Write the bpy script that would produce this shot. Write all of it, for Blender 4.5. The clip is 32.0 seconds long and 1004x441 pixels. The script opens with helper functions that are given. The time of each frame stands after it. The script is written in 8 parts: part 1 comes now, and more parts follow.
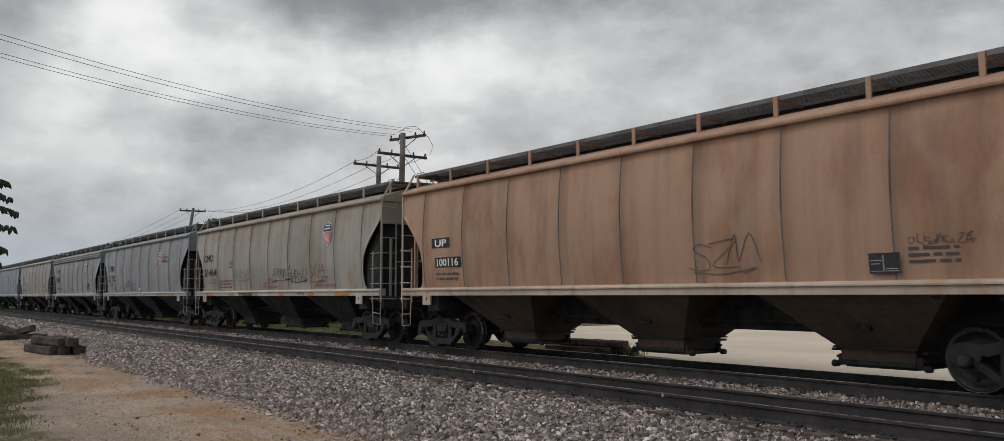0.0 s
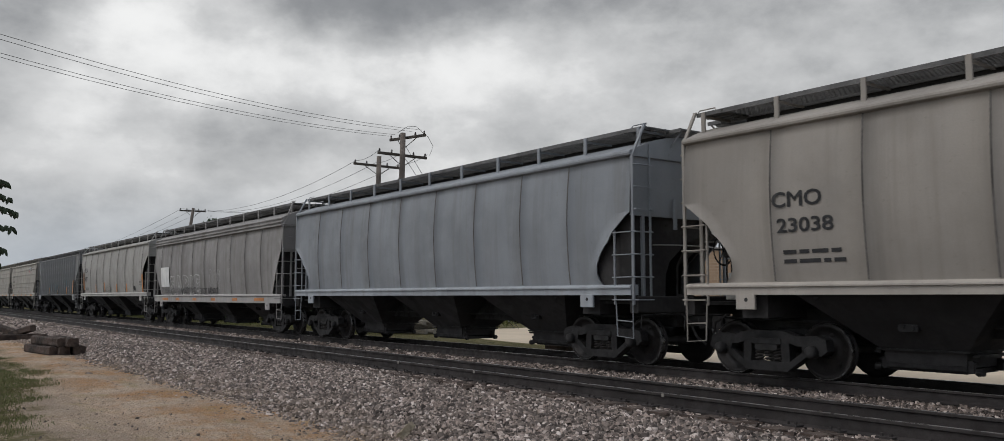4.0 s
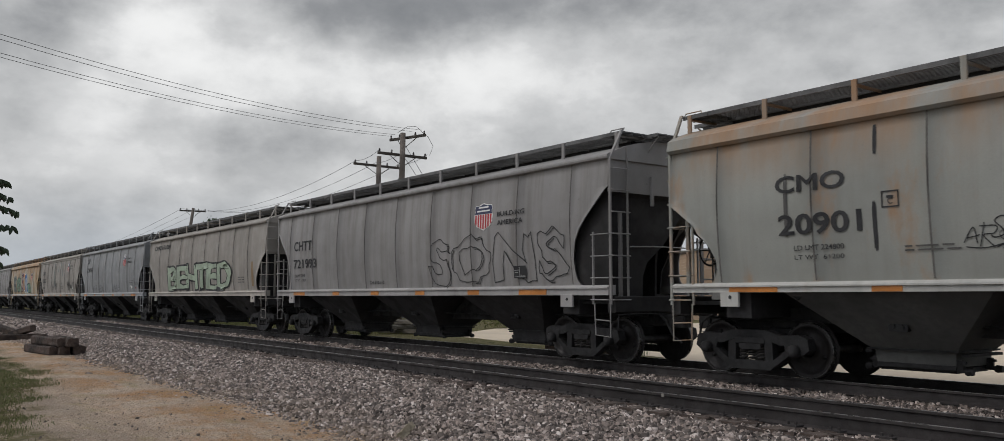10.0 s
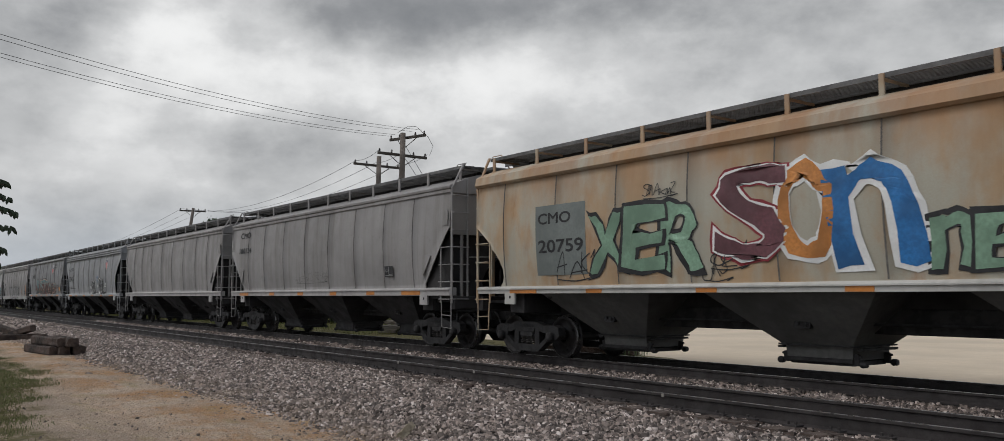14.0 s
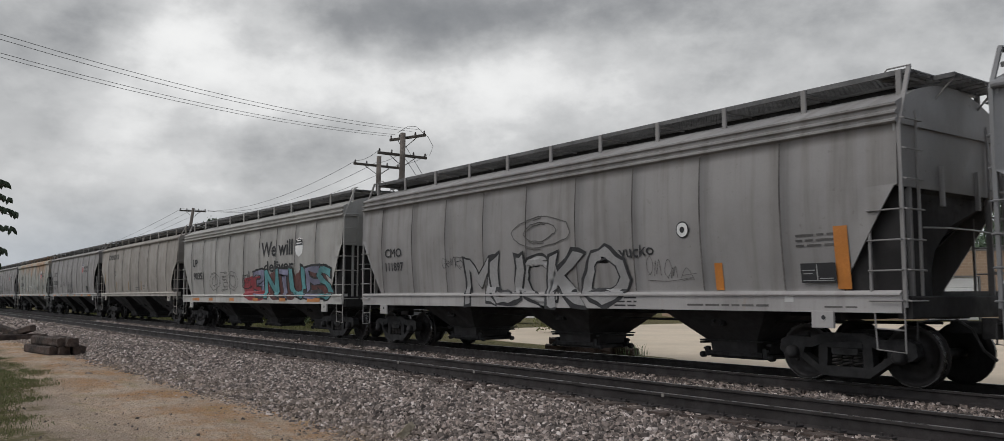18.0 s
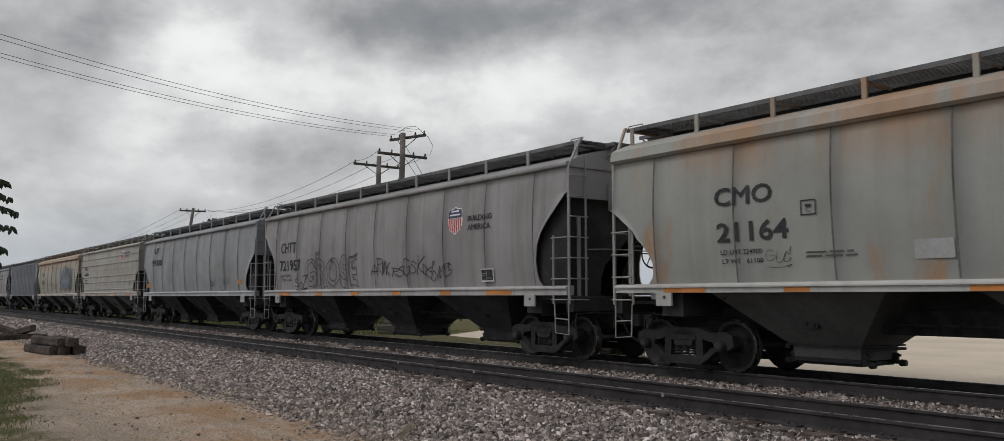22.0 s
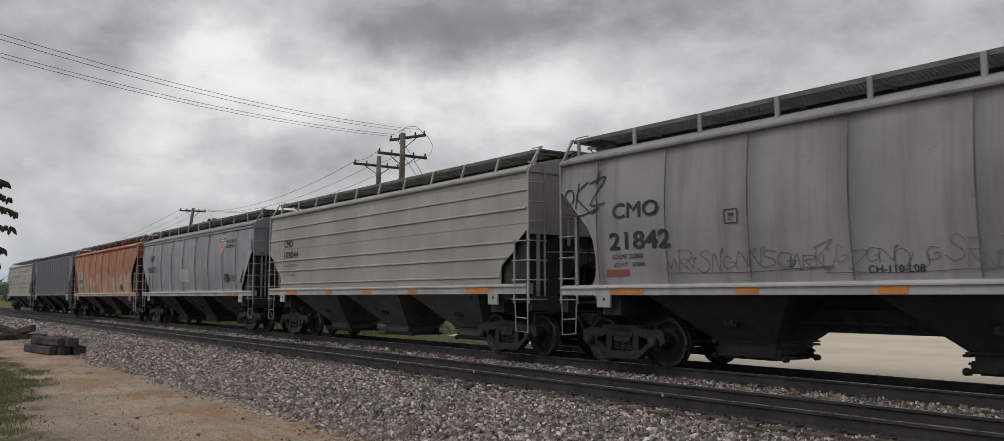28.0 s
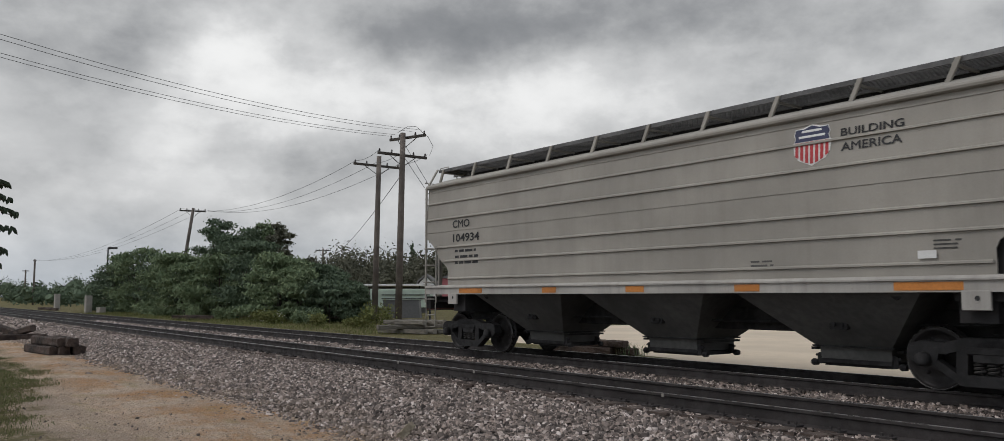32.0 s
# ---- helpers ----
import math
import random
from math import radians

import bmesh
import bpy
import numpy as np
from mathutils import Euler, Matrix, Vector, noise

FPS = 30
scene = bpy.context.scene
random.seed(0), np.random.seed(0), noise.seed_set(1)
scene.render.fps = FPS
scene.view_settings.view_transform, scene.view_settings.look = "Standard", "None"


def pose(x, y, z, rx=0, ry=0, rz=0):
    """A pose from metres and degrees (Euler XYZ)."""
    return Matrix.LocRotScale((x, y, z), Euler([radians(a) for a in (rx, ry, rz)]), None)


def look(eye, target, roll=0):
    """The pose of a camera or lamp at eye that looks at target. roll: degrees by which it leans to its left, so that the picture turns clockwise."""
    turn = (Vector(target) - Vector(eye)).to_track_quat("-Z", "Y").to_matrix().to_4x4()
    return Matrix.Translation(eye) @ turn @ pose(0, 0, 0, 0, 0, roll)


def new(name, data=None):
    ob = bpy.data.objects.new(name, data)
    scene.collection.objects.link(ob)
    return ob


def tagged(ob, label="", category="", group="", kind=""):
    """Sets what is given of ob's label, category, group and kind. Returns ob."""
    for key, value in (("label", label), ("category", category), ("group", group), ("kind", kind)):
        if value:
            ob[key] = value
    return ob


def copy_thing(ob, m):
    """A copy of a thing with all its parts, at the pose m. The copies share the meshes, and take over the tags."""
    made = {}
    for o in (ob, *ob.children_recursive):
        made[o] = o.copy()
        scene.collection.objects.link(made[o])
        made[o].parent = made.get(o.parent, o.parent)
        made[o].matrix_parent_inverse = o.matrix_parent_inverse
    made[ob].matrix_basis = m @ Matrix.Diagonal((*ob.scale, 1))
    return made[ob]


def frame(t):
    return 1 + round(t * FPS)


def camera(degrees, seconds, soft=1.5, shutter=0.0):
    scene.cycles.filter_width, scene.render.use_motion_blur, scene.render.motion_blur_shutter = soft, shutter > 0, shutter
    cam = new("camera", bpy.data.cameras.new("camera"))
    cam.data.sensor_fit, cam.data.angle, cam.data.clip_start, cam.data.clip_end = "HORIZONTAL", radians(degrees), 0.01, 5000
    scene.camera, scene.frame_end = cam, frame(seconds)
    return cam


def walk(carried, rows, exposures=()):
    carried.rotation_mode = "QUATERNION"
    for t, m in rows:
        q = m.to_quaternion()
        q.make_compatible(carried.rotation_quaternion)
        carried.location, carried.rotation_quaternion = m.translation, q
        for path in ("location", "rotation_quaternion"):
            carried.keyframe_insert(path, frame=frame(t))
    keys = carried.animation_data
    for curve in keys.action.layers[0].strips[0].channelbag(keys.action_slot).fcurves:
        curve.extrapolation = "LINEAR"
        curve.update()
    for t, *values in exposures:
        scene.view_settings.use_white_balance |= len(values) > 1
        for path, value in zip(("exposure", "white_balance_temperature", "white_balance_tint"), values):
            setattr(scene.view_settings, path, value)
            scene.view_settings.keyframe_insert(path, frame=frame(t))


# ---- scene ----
cam = camera(60.29, 32.0, soft=0.6, shutter=0.03)
EYE, AIM = (0.0, 0.0, 1.63), (-8.0268, 5.8991, 2.5081)
walk(cam, [(0.0, look(EYE, AIM)), (32.0, look(EYE, AIM))], exposures=[(0.0, 0.0), (32.0, 0.0)])

# ---------------------------------------------------------------- world, sun
SUN_EL, SUN_AZ = 52.0, 200.0


def make_world():
    w = bpy.data.worlds.new("overcast_sky")
    scene.world = w
    w.use_nodes = True
    n, l = w.node_tree.nodes, w.node_tree.links
    n.clear()
    sky = n.new("ShaderNodeTexSky")
    sky.sky_type, sky.sun_disc = "NISHITA", False
    sky.sun_elevation, sky.sun_rotation = radians(SUN_EL), radians(SUN_AZ)
    sky.air_density, sky.dust_density = 1.0, 3.0
    # a closed cloud deck: the blue is veiled by even grey
    veil = n.new("ShaderNodeMix")
    veil.data_type = "RGBA"
    veil.inputs["Factor"].default_value = 0.80
    veil.inputs["B"].default_value = (4.35, 4.6, 4.95, 1)
    l.new(sky.outputs[0], veil.inputs["A"])
    bg = n.new("ShaderNodeBackground")
    bg.inputs["Strength"].default_value = 0.135
    l.new(veil.outputs["Result"], bg.inputs["Color"])
    out = n.new("ShaderNodeOutputWorld")
    l.new(bg.outputs[0], out.inputs[0])


make_world()
sun_data = bpy.data.lights.new("sun", "SUN")
sun_data.energy, sun_data.angle, sun_data.color = 0.85, radians(25), (1.0, 0.97, 0.95)
sun = new("sun", sun_data)
_az, _el = radians(SUN_AZ), radians(SUN_EL)
sun.matrix_world = look((0, 0, 60), (60 * math.cos(_el) * -math.sin(_az), 60 * math.cos(_el) * -math.cos(_az), 60 - 60 * math.sin(_el)))


# ---------------------------------------------------------------- mesh helpers
class Geo:
    """Collects vertices and faces for one mesh."""

    def __init__(self):
        self.v, self.f = [], []

    def add(self, verts, faces):
        o = len(self.v)
        self.v += [tuple(p) for p in verts]
        self.f += [tuple(i + o for i in q) for q in faces]
        return self

    def box(self, x0, x1, y0, y1, z0, z1):
        return self.prism("x", [(y0, z0), (y1, z0), (y1, z1), (y0, z1)], x0, x1)

    def cbox(self, x0, x1, y0, y1, z0, z1, c=0.01, axis="x"):
        """A box with its long edges chamfered."""
        a0, a1, b0, b1, e0, e1 = {"x": (y0, y1, z0, z1, x0, x1), "y": (x0, x1, z0, z1, y0, y1), "z": (x0, x1, y0, y1, z0, z1)}[axis]
        poly = [(a0 + c, b0), (a1 - c, b0), (a1, b0 + c), (a1, b1 - c), (a1 - c, b1), (a0 + c, b1), (a0, b1 - c), (a0, b0 + c)]
        return self.prism(axis, poly, e0, e1)

    def prism(self, axis, poly, a, b):
        n = len(poly)
        put = {"x": lambda p, t: (t, p[0], p[1]), "y": lambda p, t: (p[0], t, p[1]), "z": lambda p, t: (p[0], p[1], t)}[axis]
        verts = [put(p, a) for p in poly] + [put(p, b) for p in poly]
        faces = [(i, (i + 1) % n, n + (i + 1) % n, n + i) for i in range(n)]
        faces += [tuple(range(n))[::-1], tuple(range(n, 2 * n))]
        return self.add(verts, faces)

    def tube(self, p, q, r, n=6, r2=None):
        p, q = Vector(p), Vector(q)
        d = (q - p).normalized()
        u = d.orthogonal().normalized()
        w = d.cross(u)
        r2 = r if r2 is None else r2
        ring = [u * math.cos(2 * math.pi * i / n) + w * math.sin(2 * math.pi * i / n) for i in range(n)]
        verts = [p + c * r for c in ring] + [q + c * r2 for c in ring]
        faces = [(i, (i + 1) % n, n + (i + 1) % n, n + i) for i in range(n)] + [tuple(range(n))[::-1], tuple(range(n, 2 * n))]
        return self.add(verts, faces)

    def path(self, pts, r, n=5):
        """A bent round bar in one piece."""
        pts = [Vector(p) for p in pts]
        rings, u = [], None
        for i, p in enumerate(pts):
            d = (pts[min(i + 1, len(pts) - 1)] - pts[max(i - 1, 0)]).normalized()
            u = d.orthogonal().normalized() if u is None else (u - d * u.dot(d)).normalized()
            w = d.cross(u)
            rings.append([p + (u * math.cos(2 * math.pi * j / n) + w * math.sin(2 * math.pi * j / n)) * r for j in range(n)])
        faces = [(i * n + j, i * n + (j + 1) % n, (i + 1) * n + (j + 1) % n, (i + 1) * n + j) for i in range(len(pts) - 1) for j in range(n)]
        faces += [tuple(range(n))[::-1], tuple(range((len(pts) - 1) * n, len(pts) * n))]
        return self.add([q for r_ in rings for q in r_], faces)

    def lathe(self, c, prof, n=24, axis="y"):
        """prof: (radius, offset along the axis), a closed ring profile."""
        m = len(prof)
        verts = []
        for i in range(n):
            a = 2 * math.pi * i / n
            for r, o in prof:
                s, k = r * math.cos(a), r * math.sin(a)
                verts.append({"y": (c[0] + s, c[1] + o, c[2] + k), "x": (c[0] + o, c[1] + s, c[2] + k), "z": (c[0] + s, c[1] + k, c[2] + o)}[axis])
        faces = [(i * m + j, i * m + (j + 1) % m, ((i + 1) % n) * m + (j + 1) % m, ((i + 1) % n) * m + j) for i in range(n) for j in range(m)]
        return self.add(verts, faces)

    def grid(self, rows):
        """rows: equal lists of points."""
        k = len(rows[0])
        return self.add([p for r in rows for p in r], [(i * k + j, i * k + j + 1, (i + 1) * k + j + 1, (i + 1) * k + j) for i in range(len(rows) - 1) for j in range(k - 1)])

    def plate(self, rows, back):
        """A sheet with thickness: front points and the same moved by back, joined at the rim."""
        k, m = len(rows[0]), len(rows)
        o = len(self.v)
        self.grid(rows)
        self.grid([[tuple(Vector(p) + Vector(back)) for p in r] for r in rows])
        s = k * m
        rim = [j for j in range(k)] + [i * k + k - 1 for i in range(1, m)] + [(m - 1) * k + j for j in range(k - 2, -1, -1)] + [i * k for i in range(m - 2, 0, -1)]
        self.f += [(o + a, o + b, o + s + b, o + s + a) for a, b in zip(rim, rim[1:] + rim[:1])]
        return self

    def mesh(self, name, smooth=False):
        me = bpy.data.meshes.new(name)
        me.from_pydata(self.v, [], self.f)
        if smooth:
            me.polygons.foreach_set("use_smooth", [True] * len(me.polygons))
        me.update()
        return me


def part(name, geo, material, parent, label="", smooth=False, at=None):
    """One mesh object under a thing or a part."""
    me = geo.mesh(name, smooth) if isinstance(geo, Geo) else geo
    if material is not None and not me.materials:
        me.materials.append(material)
    ob = new(name, me)
    ob.parent = parent
    if at is not None:
        ob.location = at
    if label:
        ob["label"] = label
    return ob


def thing(name, label, category, m=None, group="", kind="", geo=None, material=None, smooth=False):
    """A top-level object: an Empty, or a mesh where geo is given."""
    data = None
    if geo is not None:
        data = geo.mesh(name, smooth) if isinstance(geo, Geo) else geo
        if material is not None:
            data.materials.append(material)
    ob = new(name, data)
    if m is not None:
        ob.matrix_basis = m
    return tagged(ob, label, category, group, kind)


def bulk_mesh(name, verts, faces, smooth=False):
    """A mesh of many triangles from arrays."""
    me = bpy.data.meshes.new(name)
    nv, nf = len(verts), len(faces)
    me.vertices.add(nv)
    me.vertices.foreach_set("co", np.asarray(verts, np.float32).ravel())
    k = faces.shape[1]
    me.loops.add(nf * k)
    me.loops.foreach_set("vertex_index", np.asarray(faces, np.int32).ravel())
    me.polygons.add(nf)
    me.polygons.foreach_set("loop_start", np.arange(0, nf * k, k, dtype=np.int32))
    me.update(calc_edges=True)
    if smooth:
        me.polygons.foreach_set("use_smooth", [True] * nf)
    return me


# ---------------------------------------------------------------- materials
class Nodes:
    def __init__(self, name):
        self.mat = bpy.data.materials.new(name)
        self.mat.use_nodes = True
        self.n, self.l = self.mat.node_tree.nodes, self.mat.node_tree.links
        self.bsdf = self.n["Principled BSDF"]

    def node(self, kind, **sets):
        nd = self.n.new(kind)
        for k, v in sets.items():
            nd.inputs[k].default_value = v
        return nd

    def link(self, a, b):
        self.l.new(a, b)

    def coords(self, which="Object", scale=(1, 1, 1), shift=(0, 0, 0)):
        tc = self.n.new("ShaderNodeTexCoord")
        mp = self.n.new("ShaderNodeMapping")
        mp.inputs["Scale"].default_value = scale
        mp.inputs["Location"].default_value = shift
        self.link(tc.outputs[which], mp.inputs[0])
        return mp.outputs[0]

    def noise(self, vec, scale, detail=4.0, rough=0.55, lo=0.35, hi=0.65):
        nz = self.n.new("ShaderNodeTexNoise")
        nz.inputs["Scale"].default_value, nz.inputs["Detail"].default_value, nz.inputs["Roughness"].default_value = scale, detail, rough
        self.link(vec, nz.inputs["Vector"])
        return self.ramp(nz.outputs["Fac"], lo, hi)

    def ramp(self, fac, lo, hi, a=0.0, b=1.0):
        mr = self.n.new("ShaderNodeMapRange")
        mr.interpolation_type = "SMOOTHSTEP"
        for k, v in zip(("From Min", "From Max", "To Min", "To Max"), (lo, hi, a, b)):
            mr.inputs[k].default_value = v
        self.link(fac, mr.inputs["Value"])
        return mr.outputs["Result"]

    def mix(self, fac, a, b, how="MIX"):
        mx = self.n.new("ShaderNodeMix")
        mx.data_type, mx.blend_type = "RGBA", how
        for key, val in (("Factor", fac), ("A", a), ("B", b)):
            sock = [s for s in mx.inputs if s.name == key and (s.type == "RGBA" or key == "Factor" and s.type == "VALUE")][0]
            if hasattr(val, "links"):
                self.link(val, sock)
            else:
                sock.default_value = val if key == "Factor" else (*val, 1) if len(val) == 3 else val
        return [s for s in mx.outputs if s.type == "RGBA"][0]

    def math(self, op, a, b=0.0):
        m = self.n.new("ShaderNodeMath")
        m.operation = op
        for i, v in enumerate((a, b)):
            if hasattr(v, "links"):
                self.link(v, m.inputs[i])
            else:
                m.inputs[i].default_value = v
        return m.outputs[0]

    def axis(self, vec, which):
        s = self.n.new("ShaderNodeSeparateXYZ")
        self.link(vec, s.inputs[0])
        return s.outputs[which]

    def rnd(self):
        return self.n.new("ShaderNodeObjectInfo").outputs["Random"]

    def bump(self, height, dist=0.01, strength=0.5):
        b = self.n.new("ShaderNodeBump")
        b.inputs["Strength"].default_value, b.inputs["Distance"].default_value = strength, dist
        self.link(height, b.inputs["Height"])
        self.link(b.outputs[0], self.bsdf.inputs["Normal"])

    def done(self, color=None, rough=0.7, metal=0.0, spec=0.5):
        b = self.bsdf
        if color is not None:
            if hasattr(color, "links"):
                self.link(color, b.inputs["Base Color"])
            else:
                b.inputs["Base Color"].default_value = (*color, 1)
        if hasattr(rough, "links"):
            self.link(rough, b.inputs["Roughness"])
        else:
            b.inputs["Roughness"].default_value = rough
        b.inputs["Metallic"].default_value, b.inputs["Specular IOR Level"].default_value = metal, spec
        return self.mat


def simple(name, c, rough=0.7, metal=0.0, vary=0.25, scale=6.0, bump=0.003, tint=None):
    """A worn plain surface: broad blotches, fine grain, a little relief."""
    m = Nodes(name)
    v = m.coords()
    dark = tuple(x * (1 - vary) for x in c)
    lite = tint or tuple(min(1, x * (1 + vary)) for x in c)
    col = m.mix(m.noise(v, scale * 0.3, 5), dark, lite)
    col = m.mix(m.math("MULTIPLY", m.noise(v, scale * 6, 3), 0.45), col, dark)
    m.bump(m.noise(v, scale * 8, 4, lo=0.2, hi=0.8), bump)
    return m.done(col, m.ramp(m.noise(v, scale, 3), 0, 1, max(0.05, rough - 0.12), min(1, rough + 0.12)), metal)


def leafy(name, a, b, c):
    """Leaves, each clump a little different."""
    m = Nodes(name)
    g = m.n.new("ShaderNodeNewGeometry")
    v = m.coords()
    col = m.mix(g.outputs["Random Per Island"], a, b)
    col = m.mix(m.noise(v, 0.6, 3, lo=0.4, hi=0.7), col, c)
    return m.done(col, 0.7, spec=0.15)


def paint(name, base, grime=(0.10, 0.085, 0.07), dirt=0.35, rust=0.0, rust_col=(0.22, 0.085, 0.03), second=None, second_amt=0.0, worn=None, seed=0.0, rough=0.60, eave=0.0):
    """Weathered car paint: broad fading, run-down streaks, grain, rust patches."""
    m = Nodes(name)
    v = m.coords(shift=(seed * 7.3, 0, seed * 1.7))
    run = m.coords(scale=(2.6, 0.3, 0.16), shift=(seed * 3.1, 0, seed))
    col = m.mix(m.noise(v, 0.55, 6), tuple(x * 0.86 for x in base), tuple(min(1, x * 1.08) for x in base))
    if second:
        patch = m.noise(m.coords(scale=(0.8, 0.3, 0.45), shift=(seed * 5.1, 0, seed * 2.2)), 1.0, 7, 0.62, 0.5 - second_amt * 0.35, 0.72 - second_amt * 0.35)
        col = m.mix(patch, col, second)
    if worn:
        # the lower half is worn pale, with ragged runs reaching up and down
        edge = m.math("ADD", m.axis(m.coords(), 2), m.math("MULTIPLY", m.noise(m.coords(scale=(1.2, 0.3, 0.25), shift=(seed, 0, seed)), 1.0, 7, 0.62, 0.25, 0.75), 1.3))
        low = m.math("MULTIPLY", m.ramp(edge, 3.05, 3.45, 1.0, 0.0), m.noise(m.coords(scale=(1.0, 0.3, 0.6), shift=(seed * 2, 0, 3)), 1.6, 8, 0.66, 0.28, 0.60))
        col = m.mix(low, col, worn)
        runs = m.math("MULTIPLY", m.noise(m.coords(scale=(5.0, 0.3, 0.25), shift=(seed * 3, 0, 1)), 1.0, 6, 0.6, 0.60, 0.76), 0.6)
        col = m.mix(runs, col, worn)
    if rust > 0:
        patch = m.noise(m.coords(scale=(0.9, 0.3, 0.35), shift=(seed * 2.7, 0, seed * 4.4)), 1.3, 8, 0.65, 0.66 - rust * 0.3, 0.84 - rust * 0.3)
        col = m.mix(m.math("MULTIPLY", patch, 0.85), col, rust_col)
    if eave > 0:
        # rust runs down from the roof's edge
        high = m.ramp(m.axis(m.coords(), 2), 2.9, 4.15)
        patch = m.noise(m.coords(scale=(0.8, 0.3, 0.28), shift=(seed * 1.3, 0, seed * 2.0)), 1.0, 8, 0.68, 0.36, 0.62)
        col = m.mix(m.math("MULTIPLY", m.math("MULTIPLY", patch, high), eave), col, rust_col)
    streak = m.math("MULTIPLY", m.noise(run, 1.5, 6, 0.6, 0.42, 0.75), dirt)
    col = m.mix(streak, col, grime)
    spots = m.math("MULTIPLY", m.noise(v, 9.0, 5, 0.7, 0.60, 0.74), dirt * 0.9)
    col = m.mix(spots, col, grime)
    col = m.mix(m.math("MULTIPLY", m.noise(v, 45.0, 2), 0.10), col, tuple(x * 0.6 for x in base))
    m.bump(m.noise(m.coords(scale=(1, 1, 0.5)), 1.1, 3, lo=0.2, hi=0.8), 0.03, 0.35)
    return m.done(col, m.ramp(m.noise(v, 2.0, 4), 0, 1, rough - 0.08, rough + 0.12), spec=0.4)


STEEL_DARK = simple("grimy_truck_steel", (0.0165, 0.0155, 0.0158), 0.8, 0.0, 0.4, 5)
# near-black: shade under the cars and running boards is put into the colour
HOPPER_BLACK = simple("shade_dark_hopper_steel", (0.027, 0.025, 0.0255), 0.8, 0.0, 0.35, 2.0)
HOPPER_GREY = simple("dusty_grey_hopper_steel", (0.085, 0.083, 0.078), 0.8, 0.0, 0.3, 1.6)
# soot plus the shade under the car ends, mixed into one dark colour
SLOPE_DARK = simple("sooty_shaded_slope_steel", (0.024, 0.022, 0.022), 0.85, 0.0, 0.4, 1.5)
WHEEL = simple("brown_wheel_steel", (0.027, 0.0235, 0.023), 0.6, 0.3, 0.3, 8)
WHEEL_RIM = simple("polished_wheel_tread", (0.16, 0.155, 0.15), 0.3, 0.9, 0.15, 8)
GRATING = simple("dark_running_board_grating", (0.12, 0.119, 0.118), 0.7, 0.2, 0.3, 6)
GALV = simple("grey_galvanised_steel", (0.32, 0.32, 0.31), 0.5, 0.3, 0.2, 5)
SEAM = simple("stained_weld_seam", (0.105, 0.097, 0.09), 0.8, 0.0, 0.45, 3.0)
SPRING = simple("rusty_spring_steel", (0.055, 0.05, 0.048), 0.6, 0.2, 0.3, 9)
STENCIL = simple("black_stencil_paint", (0.022, 0.022, 0.024), 0.7, 0.0, 0.3, 4)
STENCIL_WHITE = simple("white_stencil_paint", (0.72, 0.72, 0.70), 0.7, 0.0, 0.12, 4)
AMBER = simple("amber_reflective_strip", (0.50, 0.185, 0.035), 0.45, 0.0, 0.18, 4)
RED_PAINT = simple("red_shield_paint", (0.45, 0.04, 0.045), 0.6, 0.0, 0.15, 4)
NAVY = simple("dark_blue_shield_paint", (0.035, 0.04, 0.09), 0.6, 0.0, 0.2, 4)
TRACK_Y, RAIL_Z, SPEED = 13.22, 0.30, 20.226


